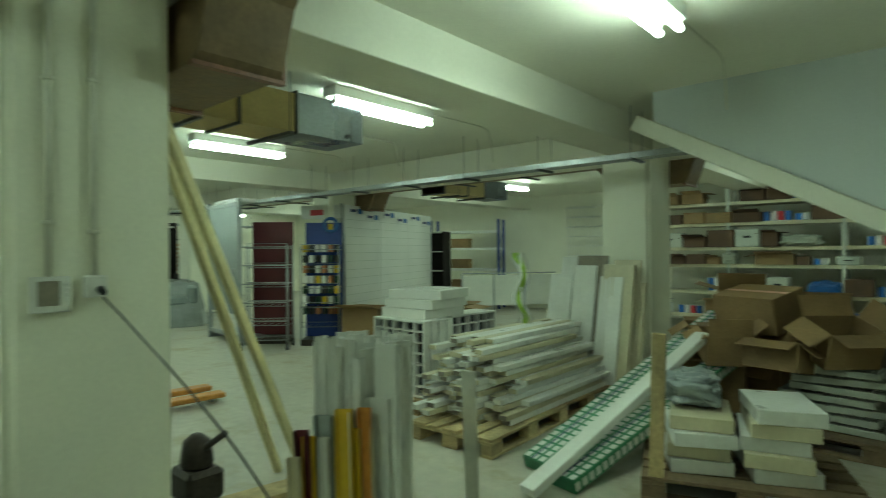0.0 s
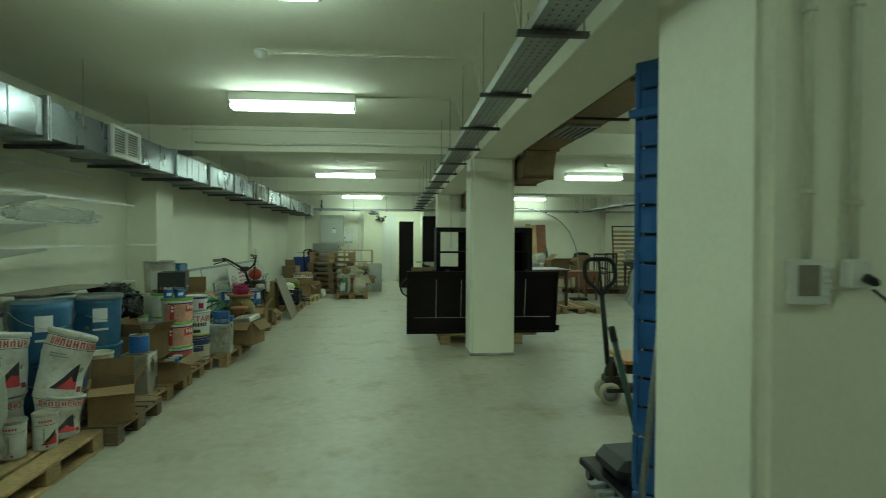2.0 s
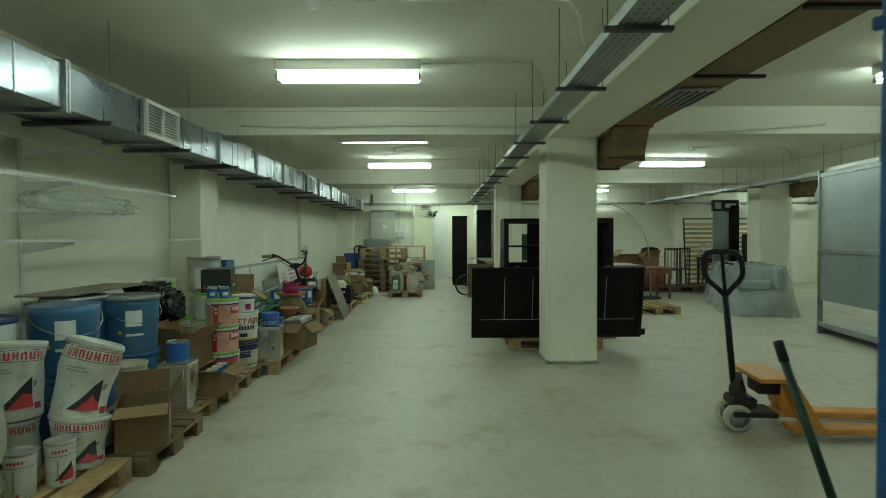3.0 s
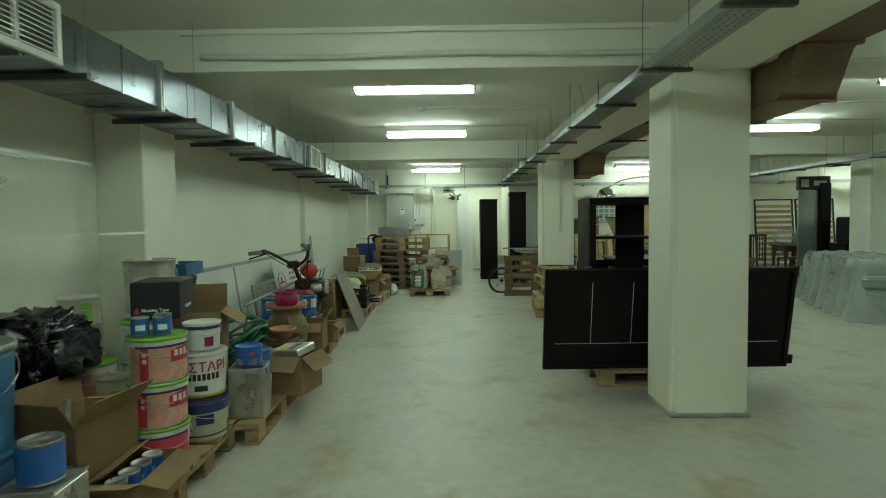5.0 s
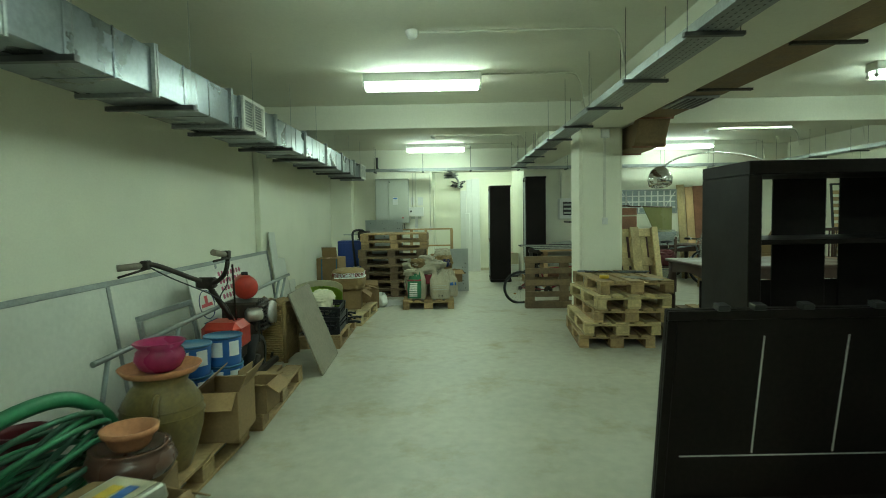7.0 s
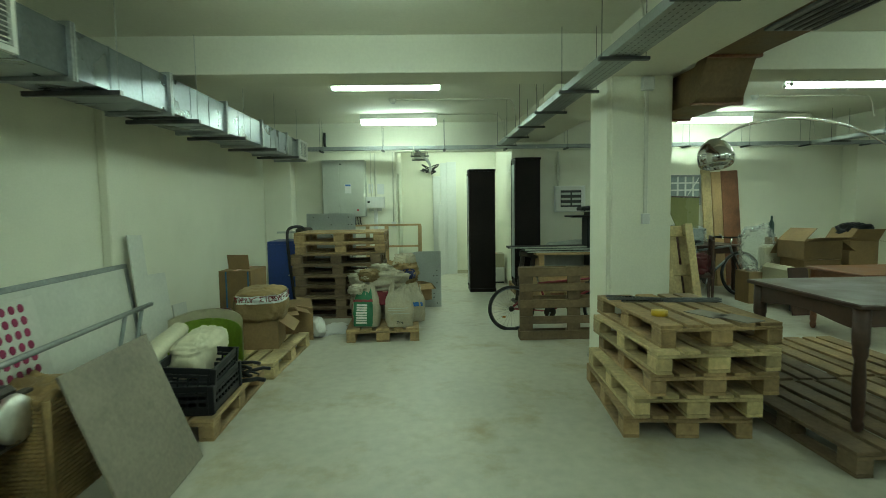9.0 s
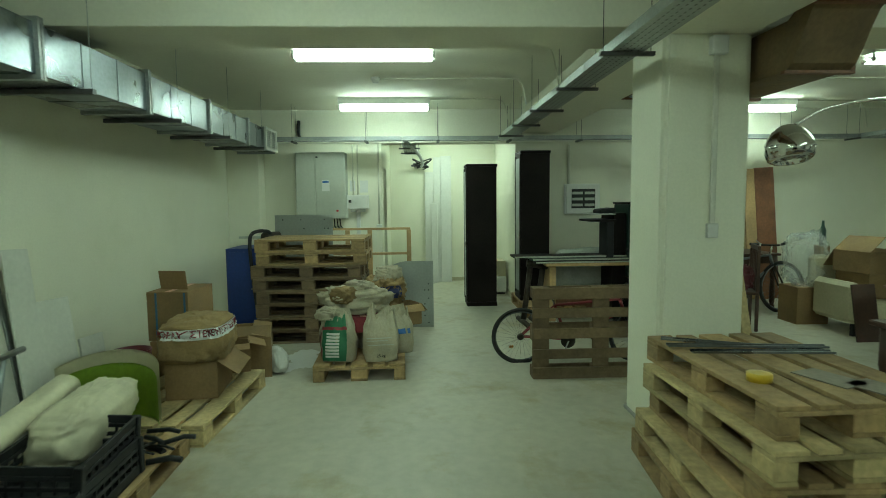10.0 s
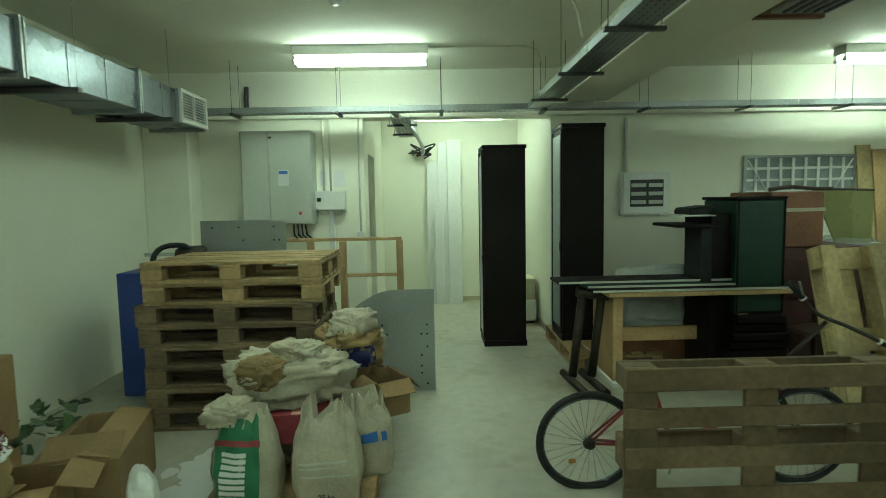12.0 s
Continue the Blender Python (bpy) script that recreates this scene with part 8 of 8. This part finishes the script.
sack("film_bundle", -5.0, -1.87, 1.64, 1.3, 0.24, 0.14, 2, FILM, "clear plastic sheeting lying on wall brackets", 111, 0.25, category="sheeting", group="")

# ---- stored goods by the stair ----
t = thing("strip_bundle", "upright bundle of white and orange plastic profiles", "profiles", pose(-0.36, 2.88, 0))
rs = random.Random(21)
for k in range(84):
    a, rr = rs.uniform(0, 6.28), math.sqrt(rs.uniform(0, 1)) * 0.14
    w = rs.uniform(0.018, 0.032)
    bm = bmesh.new()
    h = rs.uniform(1.19, 1.26)
    u_profile(bm, 0, h, 2 * w, 0.02, 0.004, lambda u, v, d: (v, d, u))
    part("white_profile", bm, WHITEPLASTIC, t, m=pose(rr * math.cos(a), rr * math.sin(a), 0, rs.uniform(-0.8, 0.8), rs.uniform(-0.8, 0.8), rs.uniform(0, 180)))
for k, (mt, h, w) in enumerate(((CREAM, 0.93, 0.02), (YELLOW, 0.98, 0.02), (MAROON, 1.0, 0.022), (WHITEFILM, 0.98, 0.014), (GREYCAB, 1.04, 0.03), (YELLOW, 1.06, 0.026), (WHITEPLASTIC, 1.05, 0.02), (YELLOW, 1.0, 0.032), (ORANGE, 1.06, 0.02), (CREAM, 1.0, 0.02), (WHITEPLASTIC, 1.08, 0.036), (MAROON, 1.0, 0.006))):
    bm = bmesh.new()
    u_profile(bm, 0, h, 2 * w, 0.02, 0.004, lambda u, v, d: (d, v, u))
    part("coloured_profile", bm, mt, t, "coloured plastic strip", 0.001, pose(0.005 + 0.013 * k, -0.225 + 0.019 * k, 0, rs.uniform(-2, 2) + 3 - 0.4 * k, rs.uniform(-1, 1), -62 + rs.uniform(-14, 14)))
t = thing("white_strip", "single white plastic strip leaning on boxes", "strip", pose(-0.72, 3.9, 0, 18, 5, 20))
boxpart("strip", (-0.035, 0.035, -0.004, 0.004, 0, 1.05), WHITEFILM, t)


def box_pallet():
    put_pallet(pose(-1.82, 5.55, 0, 0, 0, 92), PALLETPALE, "pale pallet loaded with long white boxes")
    put_pallet(pose(-1.85, 6.65, 0, 0, 0, 88), PALLETWOOD, "wooden pallet loaded with long white boxes")
    rs = random.Random(33)
    for row in range(13):
        for col in range(9 - row // 3):
            y0 = 5.0 + rs.uniform(-0.04, 0.3) + 0.03 * row + (0.25 if col > 5 else 0)
            x = -2.28 + 0.094 * col + rs.uniform(0, 0.02)
            t = thing("long_box", "long cream-white cardboard lamp box in a stack", "box", pose(x, y0, PH + 0.001 + 0.047 * row, 0, 0, rs.uniform(-1.2, 1.2)), "long white boxes")
            boxpart("carton", (-0.043, 0.043, 0, 1.65 + rs.uniform(-0.2, 0.3), 0, 0.044), WHITEPLASTIC if (row + col) % 3 else CREAM, t, "", 0.004)
            boxpart("end_flap", (-0.039, 0.039, -0.004, -0.001, 0.004, 0.04), (CREAM, OLDPLY, WHITEFILM)[rs.randrange(3)], t, "", 0)


box_pallet()


def louvre_light(x, y, z, rz, rx, label, w=0.36):
    t = thing("louvre_light", label, "light fitting", pose(x, y, z, rx, 0, rz), "louvre lights")
    for d in ((-w, w, -w, -w + 0.02, 0, 0.09), (-w, w, w - 0.02, w, 0, 0.09), (-w, -w + 0.02, -w + 0.021, w - 0.021, 0, 0.09), (w - 0.02, w, -w + 0.021, w - 0.021, 0, 0.09)):
        boxpart("frame", d, WHITEMETAL, t, "", 0.003)
    boxpart("back", (-w + 0.021, w - 0.021, -w + 0.021, w - 0.021, 0.0, 0.006), GALV, t, "", 0)
    for k in range(1, 5):
        boxpart("louvre", (-w + 0.4 * w * k - 0.009, -w + 0.4 * w * k + 0.009, -w + 0.021, w - 0.021, 0.02, 0.085), WHITEMETAL, t)
    for k in range(1, 7):
        boxpart("blade", (-w + 0.021, w - 0.021, -w + 2 * w * k / 7 - 0.005, -w + 2 * w * k / 7 + 0.005, 0.03, 0.084), WHITEMETAL, t, "bright reflector blade", 0)
    return t


put_pallet(pose(-2.97, 6.0, 0, 0, 0, 90), PALLETWOOD, "wooden pallet with old office lights")
for k in range(4):
    louvre_light(-2.9 + 0.01 * k, 5.56 + 0.1 * k, PH + 0.362, -1.5, 90, "white louvred office light standing on edge")
for k in range(3):
    louvre_light(-2.72 - 0.1 * k, 6.34, PH + 0.362, 88, 90, "white louvred office light standing on edge")
for k in range(3):
    louvre_light(-2.93 + 0.03 * k, 5.86 + 0.02 * k, PH + 0.725 + 0.0925 * k, 6 * k, 0, "white louvred office light lying on others", 0.3)
carton("carton", -6.0, 7.75, 0, 0.62, 0.6, 0.62, 25, True, (130, 120, 150, 100), "big open brown carton on the floor")
carton("carton", -5.5, 9.3, 0, 0.7, 0.6, 0.55, 15, True, (120, 130, 110, 140), "big open brown carton near display walls")
# exhibition wall, display stands
t = thing("slatwall_booth", "white slatwall display booth with small header signs", "display wall", pose(-6.78, 7.93, 0, 0, 0, 110.5))
for k in range(3):
    boxpart("panel", (1.34 * k + 0.004, 1.34 * k + 1.336, 0.0, 0.05, 0.02, 2.36 - 0.0), WHITEMETAL, t)
    for z in np.linspace(0.15, 2.1, 14):
        boxpart("groove", (1.34 * k + 0.02, 1.34 * k + 1.32, -0.002, -0.0005, z, z + 0.006), GREYMETAL, t, "", 0)
    for u in (0.12, 0.75):
        boxpart("header_sign", (1.34 * k + u, 1.34 * k + u + 0.5, -0.02, -0.003, 2.12 + 0.08 * (u < 0.5), 2.24 + 0.08 * (u < 0.5)), WHITEINK, t, "small printed header", 0)
        boxpart("sign_print", (1.34 * k + u + 0.3, 1.34 * k + u + 0.46, -0.024, -0.0205, 2.14 + 0.08 * (u < 0.5), 2.23 + 0.08 * (u < 0.5)), BLUEPRINT, t, "blue print", 0)
        boxpart("sign_print", (1.34 * k + u + 0.03, 1.34 * k + u + 0.25, -0.024, -0.0205, 2.16 + 0.08 * (u < 0.5), 2.21 + 0.08 * (u < 0.5)), NAVY, t, "dark lettering bar", 0)
for k in range(4):
    boxpart("post", (1.34 * k - 0.02, 1.34 * k + 0.02, 0.051, 0.09, 0, 2.38), GALVDULL, t)
boxpart("side_header", (-0.03, 0.0, 0.06, 0.9, 2.12, 2.36), WHITEMETAL, t, "white side header")
boxpart("side_header_print", (-0.034, -0.031, 0.3, 0.7, 2.18, 2.28), REDPAPER, t, "red lettering bar", 0)


def display(x, y, rz, w, h, material, label, goods):
    t = thing("display_rack", label, "display rack", pose(x, y, 0, 0, 0, rz), "display racks")
    boxpart("back_board", (-0.03, 0.0, -w / 2, w / 2, 0.1, h), material, t, "", 0.006)
    boxpart("base", (-0.05, 0.4, -w / 2, w / 2, 0, 0.099), RUST, t, "", 0.01)
    for s in (-1, 1):
        bar("wire_post", (0.35, s * w / 2, 0.1), (0.35, s * w / 2, h * 0.8), 0.012, GALVDULL, t)
    for k in range(5):
        z = 0.3 + k * (h * 0.8 - 0.35) / 4
        bm = bmesh.new()
        for j in range(7):
            yy = -w / 2 + w * j / 6
            tube(bm, [(0, yy, z), (0.35, yy, z)], 0.004, 4)
        tube(bm, [(0.35, -w / 2, z), (0.35, w / 2, z)], 0.006, 4)
        tube(bm, [(0.35, -w / 2, z + 0.08), (0.35, w / 2, z + 0.08)], 0.005, 4)
        tagged(part("wire_shelf", bm, GALVDULL, t), kind="stuff")
    rs = random.Random(int(w * 1000))
    for k in range(goods):
        yy, z = -w / 2 + 0.05 + (w - 0.1) * (k % 6) / 5, 0.5 + 0.17 * (k // 6)
        boxpart("pack", (0.12, 0.3, yy - 0.03, yy + 0.03, z, z + 0.12), (WHITEINK, DARKGREEN, YELLOW, INK, TERRACOTTA)[rs.randrange(5)], t, "small hanging pack", 0.002)
    return t


d = display(-6.75, 7.45, -48, 0.62, 2.02, DEEPBLUE, "deep blue display rack full of small packs", 42)
bm = bmesh.new()
tube(bm, [(0.03, 0.12 + 0.11 * math.cos(a), 1.98 + 0.11 * math.sin(a)) for a in np.linspace(0, 6.28, 25)], 0.028, 8, False)
part("ring_sign", bm, BLUEPLASTIC, d, "round blue sign")
boxpart("ring_mark", (0.02, 0.04, 0.08, 0.16, 1.9, 2.0), YELLOW, d, "yellow mark")
display(-7.6, 7.0, -48, 0.7, 2.05, MAROON, "dark red display rack with empty wire shelves", 0)
t = thing("wire_trolley", "tall grey wire trolley with empty shelves on castors", "trolley", pose(-6.95, 6.5, 0, 0, 0, -45))
for sx in (-0.22, 0.22):
    for sy in (-0.35, 0.35):
        bar("post", (sx, sy, 0.12), (sx, sy, 1.65), 0.014, GALVDULL, t)
        wheel("castor", t, pose(sx, sy, 0.06, 90), 0.06, 0.03, RUBBER, GALVDULL)
for k in range(6):
    bm = bmesh.new()
    z = 0.16 + 0.29 * k
    for j in range(9):
        tube(bm, [(-0.22, -0.35 + 0.0875 * j, z), (0.22, -0.35 + 0.0875 * j, z)], 0.004, 4)
    for sx in (-0.22, 0.22):
        tube(bm, [(sx, -0.35, z), (sx, 0.35, z)], 0.008, 5)
    tagged(part("wire_shelf", bm, GALVDULL, t), kind="stuff")
t = thing("low_partition", "low white office partition with grey frame", "partition", pose(-7.56, 12.1, 0, 0, 0, 53.8))
for k in range(3):
    boxpart("panel", (0.8 * k + 0.02, 0.8 * k + 0.78, -0.01, 0.01, 0.18, 0.92), WHITEFILM, t, "", 0.003)
    boxpart("post", (0.8 * k - 0.019, 0.8 * k + 0.019, -0.02, 0.02, 0, 0.95), GALVDULL, t)
boxpart("rail", (0, 2.4, -0.02, 0.02, 0.951, 0.98), GALVDULL, t)


def shelving(x0, x1, y, levels, upright, label, rz=0, at=None, deep=0.5):
    t = thing("shelving_rack", label, "shelving", at or pose(0, 0, 0), "storage racks")
    n = max(1, round((x1 - x0) / 1.8))
    top = max(levels) + 0.3
    for k in range(n + 1):
        x = x0 + (x1 - x0) * k / n
        for dy in (0.0, deep):
            boxpart("upright", (x - 0.03, x + 0.03, y + dy - 0.03, y + dy + 0.03, 0, top), upright, t)
        for j in range(4):
            bar("brace", (x, y, 0.2 + j * top / 5), (x, y + deep, 0.2 + (j + 1) * top / 5), 0.01, upright, t)
    for z in levels:
        for k in range(n):
            a, b = x0 + (x1 - x0) * k / n + 0.031, x0 + (x1 - x0) * (k + 1) / n - 0.031
            boxpart("shelf", (a, b, y - 0.03, y + deep + 0.03, z - 0.06, z), WHITEMETAL if upright is DEEPBLUE else CREAM, t)
    return t


LV = (0.28, 0.72, 1.23, 1.55, 2.0, 2.38)
shelving(-3.6, 3.4, 12.95, LV, GREYMETAL, "long storage rack crowded with cartons and supplies")
rs = random.Random(44)
for z in LV:
    x = -3.5
    while x < 3.0:
        w = rs.uniform(0.2, 0.62)
        h = rs.uniform(0.5, 0.85) * {0.28: 0.38, 0.72: 0.45, 1.23: 0.26, 1.55: 0.39, 2.0: 0.32, 2.38: 0.3}[z]
        if rs.random() < 0.93:
            k = rs.randrange(6)
            if k < 3:
                carton("carton", x + w / 2, 13.05, z + 0.001, w, 0.34, h, rs.uniform(-4, 4), rs.random() < 0.4, (120, 130, 140, 100), "brown carton on a storage rack", (KRAFT, DARKCARD, DARKCARD)[k])
            elif k == 3:
                b = thing("tool_case", "grey plastic case on a storage rack", "case", pose(x + w / 2, 13.05, z + 0.001), "cases")
                boxpart("body", (-w / 2, w / 2, -0.15, 0.15, 0, h), GREYMETAL, b, "", 0.015)
                boxpart("handle", (-0.06, 0.06, -0.17, -0.151, h * 0.5, h * 0.62), INK, b)
            elif k == 4:
                for j in range(int(w / 0.11)):
                    can("paint_can", x + 0.06 + 0.11 * j, 12.98, z + 0.001, 0.05, h * 0.7, (BLUEPRINT, WHITEINK, REDPAPER)[j % 3], "small can on a storage rack")
            else:
                sack("plastic_bag", x + w / 2, 13.0, z + 0.001, w, 0.3, h, 0, BLUEPLASTIC if rs.random() < 0.5 else SACKWHITE, "crumpled plastic bag on a storage rack", int(x * 10), 0.25, category="bag", group="bags")
        x += w + 0.03
shelving(0, 1.9, 0, (0.5, 1.05, 1.6, 2.05), DEEPBLUE, "blue pallet rack with white shelves by the far wall", at=pose(-9.3, 12.9, 0, 0, 0, 20))
for k, z in enumerate((0.501, 1.051, 1.601)):
    carton("carton", -8.6, 13.35, z, 0.5, 0.3, 0.24, 20, False, label="carton on a blue rack")
# white boards against the fourth column
rs = random.Random(50)
for k in range(12):
    w, h = rs.uniform(0.22, 0.36), rs.uniform(1.2, 1.5)
    t = thing("ribbed_panel", "ribbed white panel leaning against the column", "panel", pose(-2.15 + 0.075 * k, 7.05 + 0.035 * (k % 4), 0.003, -13 + rs.uniform(-2, 2), 0, rs.uniform(-6, 6)), "ribbed panels")
    mt = (WHITEPLASTIC, CREAM, WHITEMETAL, OLDPLY)[0 if k < 5 else rs.randrange(4)]
    boxpart("sheet", (-w / 2, w / 2, -0.012, 0.012, 0, h), mt, t)
    for j in range(7 if k < 6 else 3):
        boxpart("rib", (-w / 2 + 0.01 + j * w / 7, -w / 2 + 0.02 + j * w / 7, -0.018, -0.0125, 0.02, h - 0.02), mt, t, "", 0)
t = thing("plastic_streamer", "twisted green, purple and white plastic sheet hanging over panels", "plastic sheet", pose(-2.3, 6.65, 0.0))
for k, mt in enumerate((FILM, LIMEGREEN, FILM)):
    bm = bmesh.new()
    lo, hi = [], []
    for i in range(24):
        z = 0.75 + 0.75 * i / 23
        x = 0.06 * math.sin(i * 0.5) + 0.055 * k - 0.15 * (1 - i / 23) * 0
        lo.append(bm.verts.new((x - 0.03 - 0.02 * math.sin(i * 0.4), 0.03 * math.sin(i * 0.7 + k), z)))
        hi.append(bm.verts.new((x + 0.03, 0.05 * math.cos(i * 0.6), z)))
    for i in range(23):
        bm.faces.new((lo[i], lo[i + 1], hi[i + 1], hi[i]))
    part("band", bm, mt, t, smooth=True)
bar("support_rod", (0.05, 0.02, 0.0), (0.03, 0.02, 1.5), 0.01, WHITEMETAL, t)


def checked_pack(a, b, w, label):
    a, b = Vector(a), Vector(b)
    L = (b - a).length
    t = thing("wrapped_profiles", label, "package", Matrix.Translation(a) @ (b - a).to_track_quat("X", "Z").to_matrix().to_4x4(), "wrapped packages")
    boxpart("core", (0, L, -w / 2, w / 2, 0, 0.1), HOSEGREEN, t, "", 0.008)
    for i in range(int(L / 0.07)):
        for j in range(3):
            boxpart("check", (0.07 * i + 0.008, 0.07 * i + 0.056, -w / 2 + 0.006 + j * w / 3, -w / 2 + 0.05 + j * w / 3, 0.1005, 0.102), WHITEPLASTIC, t, "white printed check", 0)
        boxpart("check", (0.07 * i + 0.008, 0.07 * i + 0.056, -w / 2 - 0.002, -w / 2 - 0.0005, 0.02, 0.075), WHITEPLASTIC, t, "white printed check", 0)
        boxpart("check", (0.07 * i + 0.008, 0.07 * i + 0.056, w / 2 + 0.0005, w / 2 + 0.002, 0.02, 0.075), WHITEPLASTIC, t, "white printed check", 0)
    boxpart("stripe", (0, L, -0.006, 0.006, 0.1035, 0.105), NAVY, t, "dark stripe", 0)
    return t


checked_pack((-1.05, 5.0, 0.0), (-0.5, 7.4, 0.85), 0.2, "long package wrapped in green and white checked film")
checked_pack((-0.75, 4.85, 0.0), (-0.3, 7.0, 0.55), 0.2, "second long package wrapped in checked film")
bm = bmesh.new()
a, b = Vector((-0.85, 4.6, 0.02)), Vector((-0.42, 6.6, 0.78))
box(bm, 0, (b - a).length, -0.06, 0.06, 0, 0.06, Matrix.Translation(a) @ (b - a).to_track_quat("X", "Z").to_matrix().to_4x4())
solid("long_carton", bm, WHITEMETAL, "long white carton leaning on stacked goods", "carton", bevel=0.004)
put_pallet(pose(0.1, 5.62, 0, 0, 0, 20), PALLETGREY, "weathered pallet under white boxes")
for i in range(2):
    for k in range(5 if i else 4):
        t = thing("flat_box", "flat cream cardboard box in a leaning pile", "box", pose(-0.14 + 0.42 * i + rs.uniform(-0.035, 0.035), 5.52 + 0.14 * i + rs.uniform(-0.03, 0.03), PH + 0.001 + 0.088 * k, 0, 0, 22 + rs.uniform(-7, 7)), "flat boxes")
        boxpart("carton", (-0.18, 0.18, -0.26, 0.26, 0, 0.085), CREAM if k % 2 else WHITEPLASTIC, t, "", 0.004)
t = thing("stake", "rough upright timber stake beside the pallet", "post", pose(-0.26, 5.1, 0, 2, 2, 10))
boxpart("post", (-0.04, 0.04, -0.02, 0.02, 0, 1.02), PALLETPALE, t, "", 0.004)
put_pallet(pose(0.7, 7.0, 0, 0, 0, 0), PALLETGREY, "weathered pallet under wire trays")
for k in range(7):
    t = thing("wire_tray", "grey plastic lattice tray in a pile", "tray", pose(0.45 + rs.uniform(-0.04, 0.04), 7.0, PH + 0.002 + 0.07 * k, 0, 0, rs.uniform(-8, 8)), "wire trays")
    for j in range(8):
        boxpart("bar", (-0.3, 0.3, -0.21 + 0.06 * j - 0.004, -0.21 + 0.06 * j + 0.004, 0.0, 0.012), GREYMETAL, t, "", 0)
    for j in range(10):
        boxpart("bar", (-0.27 + 0.06 * j - 0.004, -0.27 + 0.06 * j + 0.004, -0.22, 0.22, 0.0125, 0.022), GREYMETAL, t, "", 0)
    for d in ((-0.31, 0.31, -0.23, -0.22, 0, 0.05), (-0.31, 0.31, 0.22, 0.23, 0, 0.05), (-0.31, -0.3, -0.219, 0.219, 0, 0.05), (0.3, 0.31, -0.219, 0.219, 0, 0.05)):
        boxpart("rim", d, GREYMETAL, t, "", 0.002)
put_pallet(pose(-0.3, 7.2, 0, 0, 0, 90), PALLETGREY, "weathered pallet under cartons")
for x, y, z, w, d, h, rz, tl, fl in ((-0.45, 7.0, PH, 0.5, 0.4, 0.4, 10, 0, None), (-0.15, 7.35, PH, 0.5, 0.45, 0.42, -12, 0, (120, 140, 60, 150)), (0.25, 7.35, 0.62, 0.45, 0.4, 0.34, 20, 0, (150, 120, 130, 60)), (-0.5, 7.1, 0.55, 0.42, 0.36, 0.3, 25, 0, (130, 150, 110, 140)),
                                     (-0.1, 7.1, 0.86, 0.55, 0.42, 0.3, -22, 12, None), (-0.35, 7.55, 0.86, 0.4, 0.4, 0.28, 12, 0, (140, 100, 130, 90))):
    carton("carton", x, y, z, w, d, h, rz, fl is not None, fl or (), "battered brown carton in a heap by the stair", tilt=tl)
for x, y, z, w, d, h, rz, tl, fl in ((-0.3, 6.72, 0.6, 0.34, 0.3, 0.24, 30, 10, (95, 140, 120, 60)), (0.1, 6.66, 0.58, 0.4, 0.3, 0.22, -14, -10, (150, 90, 95, 140)), (0.46, 6.86, 0.68, 0.42, 0.34, 0.28, 42, 18, (88, 150, 95, 120))):
    carton("carton", x, y, z, w, d, h, rz, True, fl, "torn brown carton tipped over on a heap", tilt=tl)
sack("grey_cloth", -0.2, 5.62, 0.5, 0.34, 0.44, 0.2, 20, GREYCAB, "crumpled grey plastic sheet on boxes", 121, 0.3, category="sheet", group="")
put_pallet(pose(1.6, 7.0, 0, 0, 0, 0), PALLETGREY, "weathered pallet under cream boxes")
for k in range(6):
    t = thing("flat_box", "flat cream cardboard box in a pile by the stair", "box", pose(1.3 + rs.uniform(-0.03, 0.03), 6.75, PH + 0.001 + 0.13 * k, 0, 0, rs.uniform(-6, 6)), "flat boxes")
    boxpart("carton", (-0.25, 0.25, -0.3, 0.3, 0, 0.126), CREAM, t, "", 0.005)
foam_roll(0.95, 6.9, 0.72, 0.5, 0.1, 70, 0, WHITEFILM, "short roll of white sheet lying on trays")
for k in range(3):
    t = thing("display_grid", "white wire display grid standing upright", "wire grid", pose(-2.6 - 0.1 * k, 8.9 + 0.12 * k, 0, 6, 0, 15), "wire grids")
    for j in range(5):
        bar("upright_wire", (-0.2 + 0.1 * j, 0, 0), (-0.2 + 0.1 * j, 0, 2.15), 0.005, WHITEMETAL, t, "", 5)
    for j in range(16):
        bar("cross_wire", (-0.22, 0.006, 0.1 + 0.135 * j), (0.22, 0.006, 0.1 + 0.135 * j), 0.004, WHITEMETAL, t, "", 5)
t = thing("tall_cabinet_dark", "tall dark open shelf unit beside the booth", "shelf unit", pose(-8.5, 12.0, 0, 0, 0, 20))
for d in ((-0.45, -0.42, -0.25, 0.25, 0, 2.0), (0.42, 0.45, -0.25, 0.25, 0, 2.0), (-0.419, 0.419, 0.22, 0.25, 0, 2.0)):
    boxpart("side", d, BLACKWOOD, t)
for k in range(5):
    boxpart("shelf", (-0.419, 0.419, -0.25, 0.219, 0.05 + 0.48 * k, 0.075 + 0.48 * k), GREYMETAL, t)
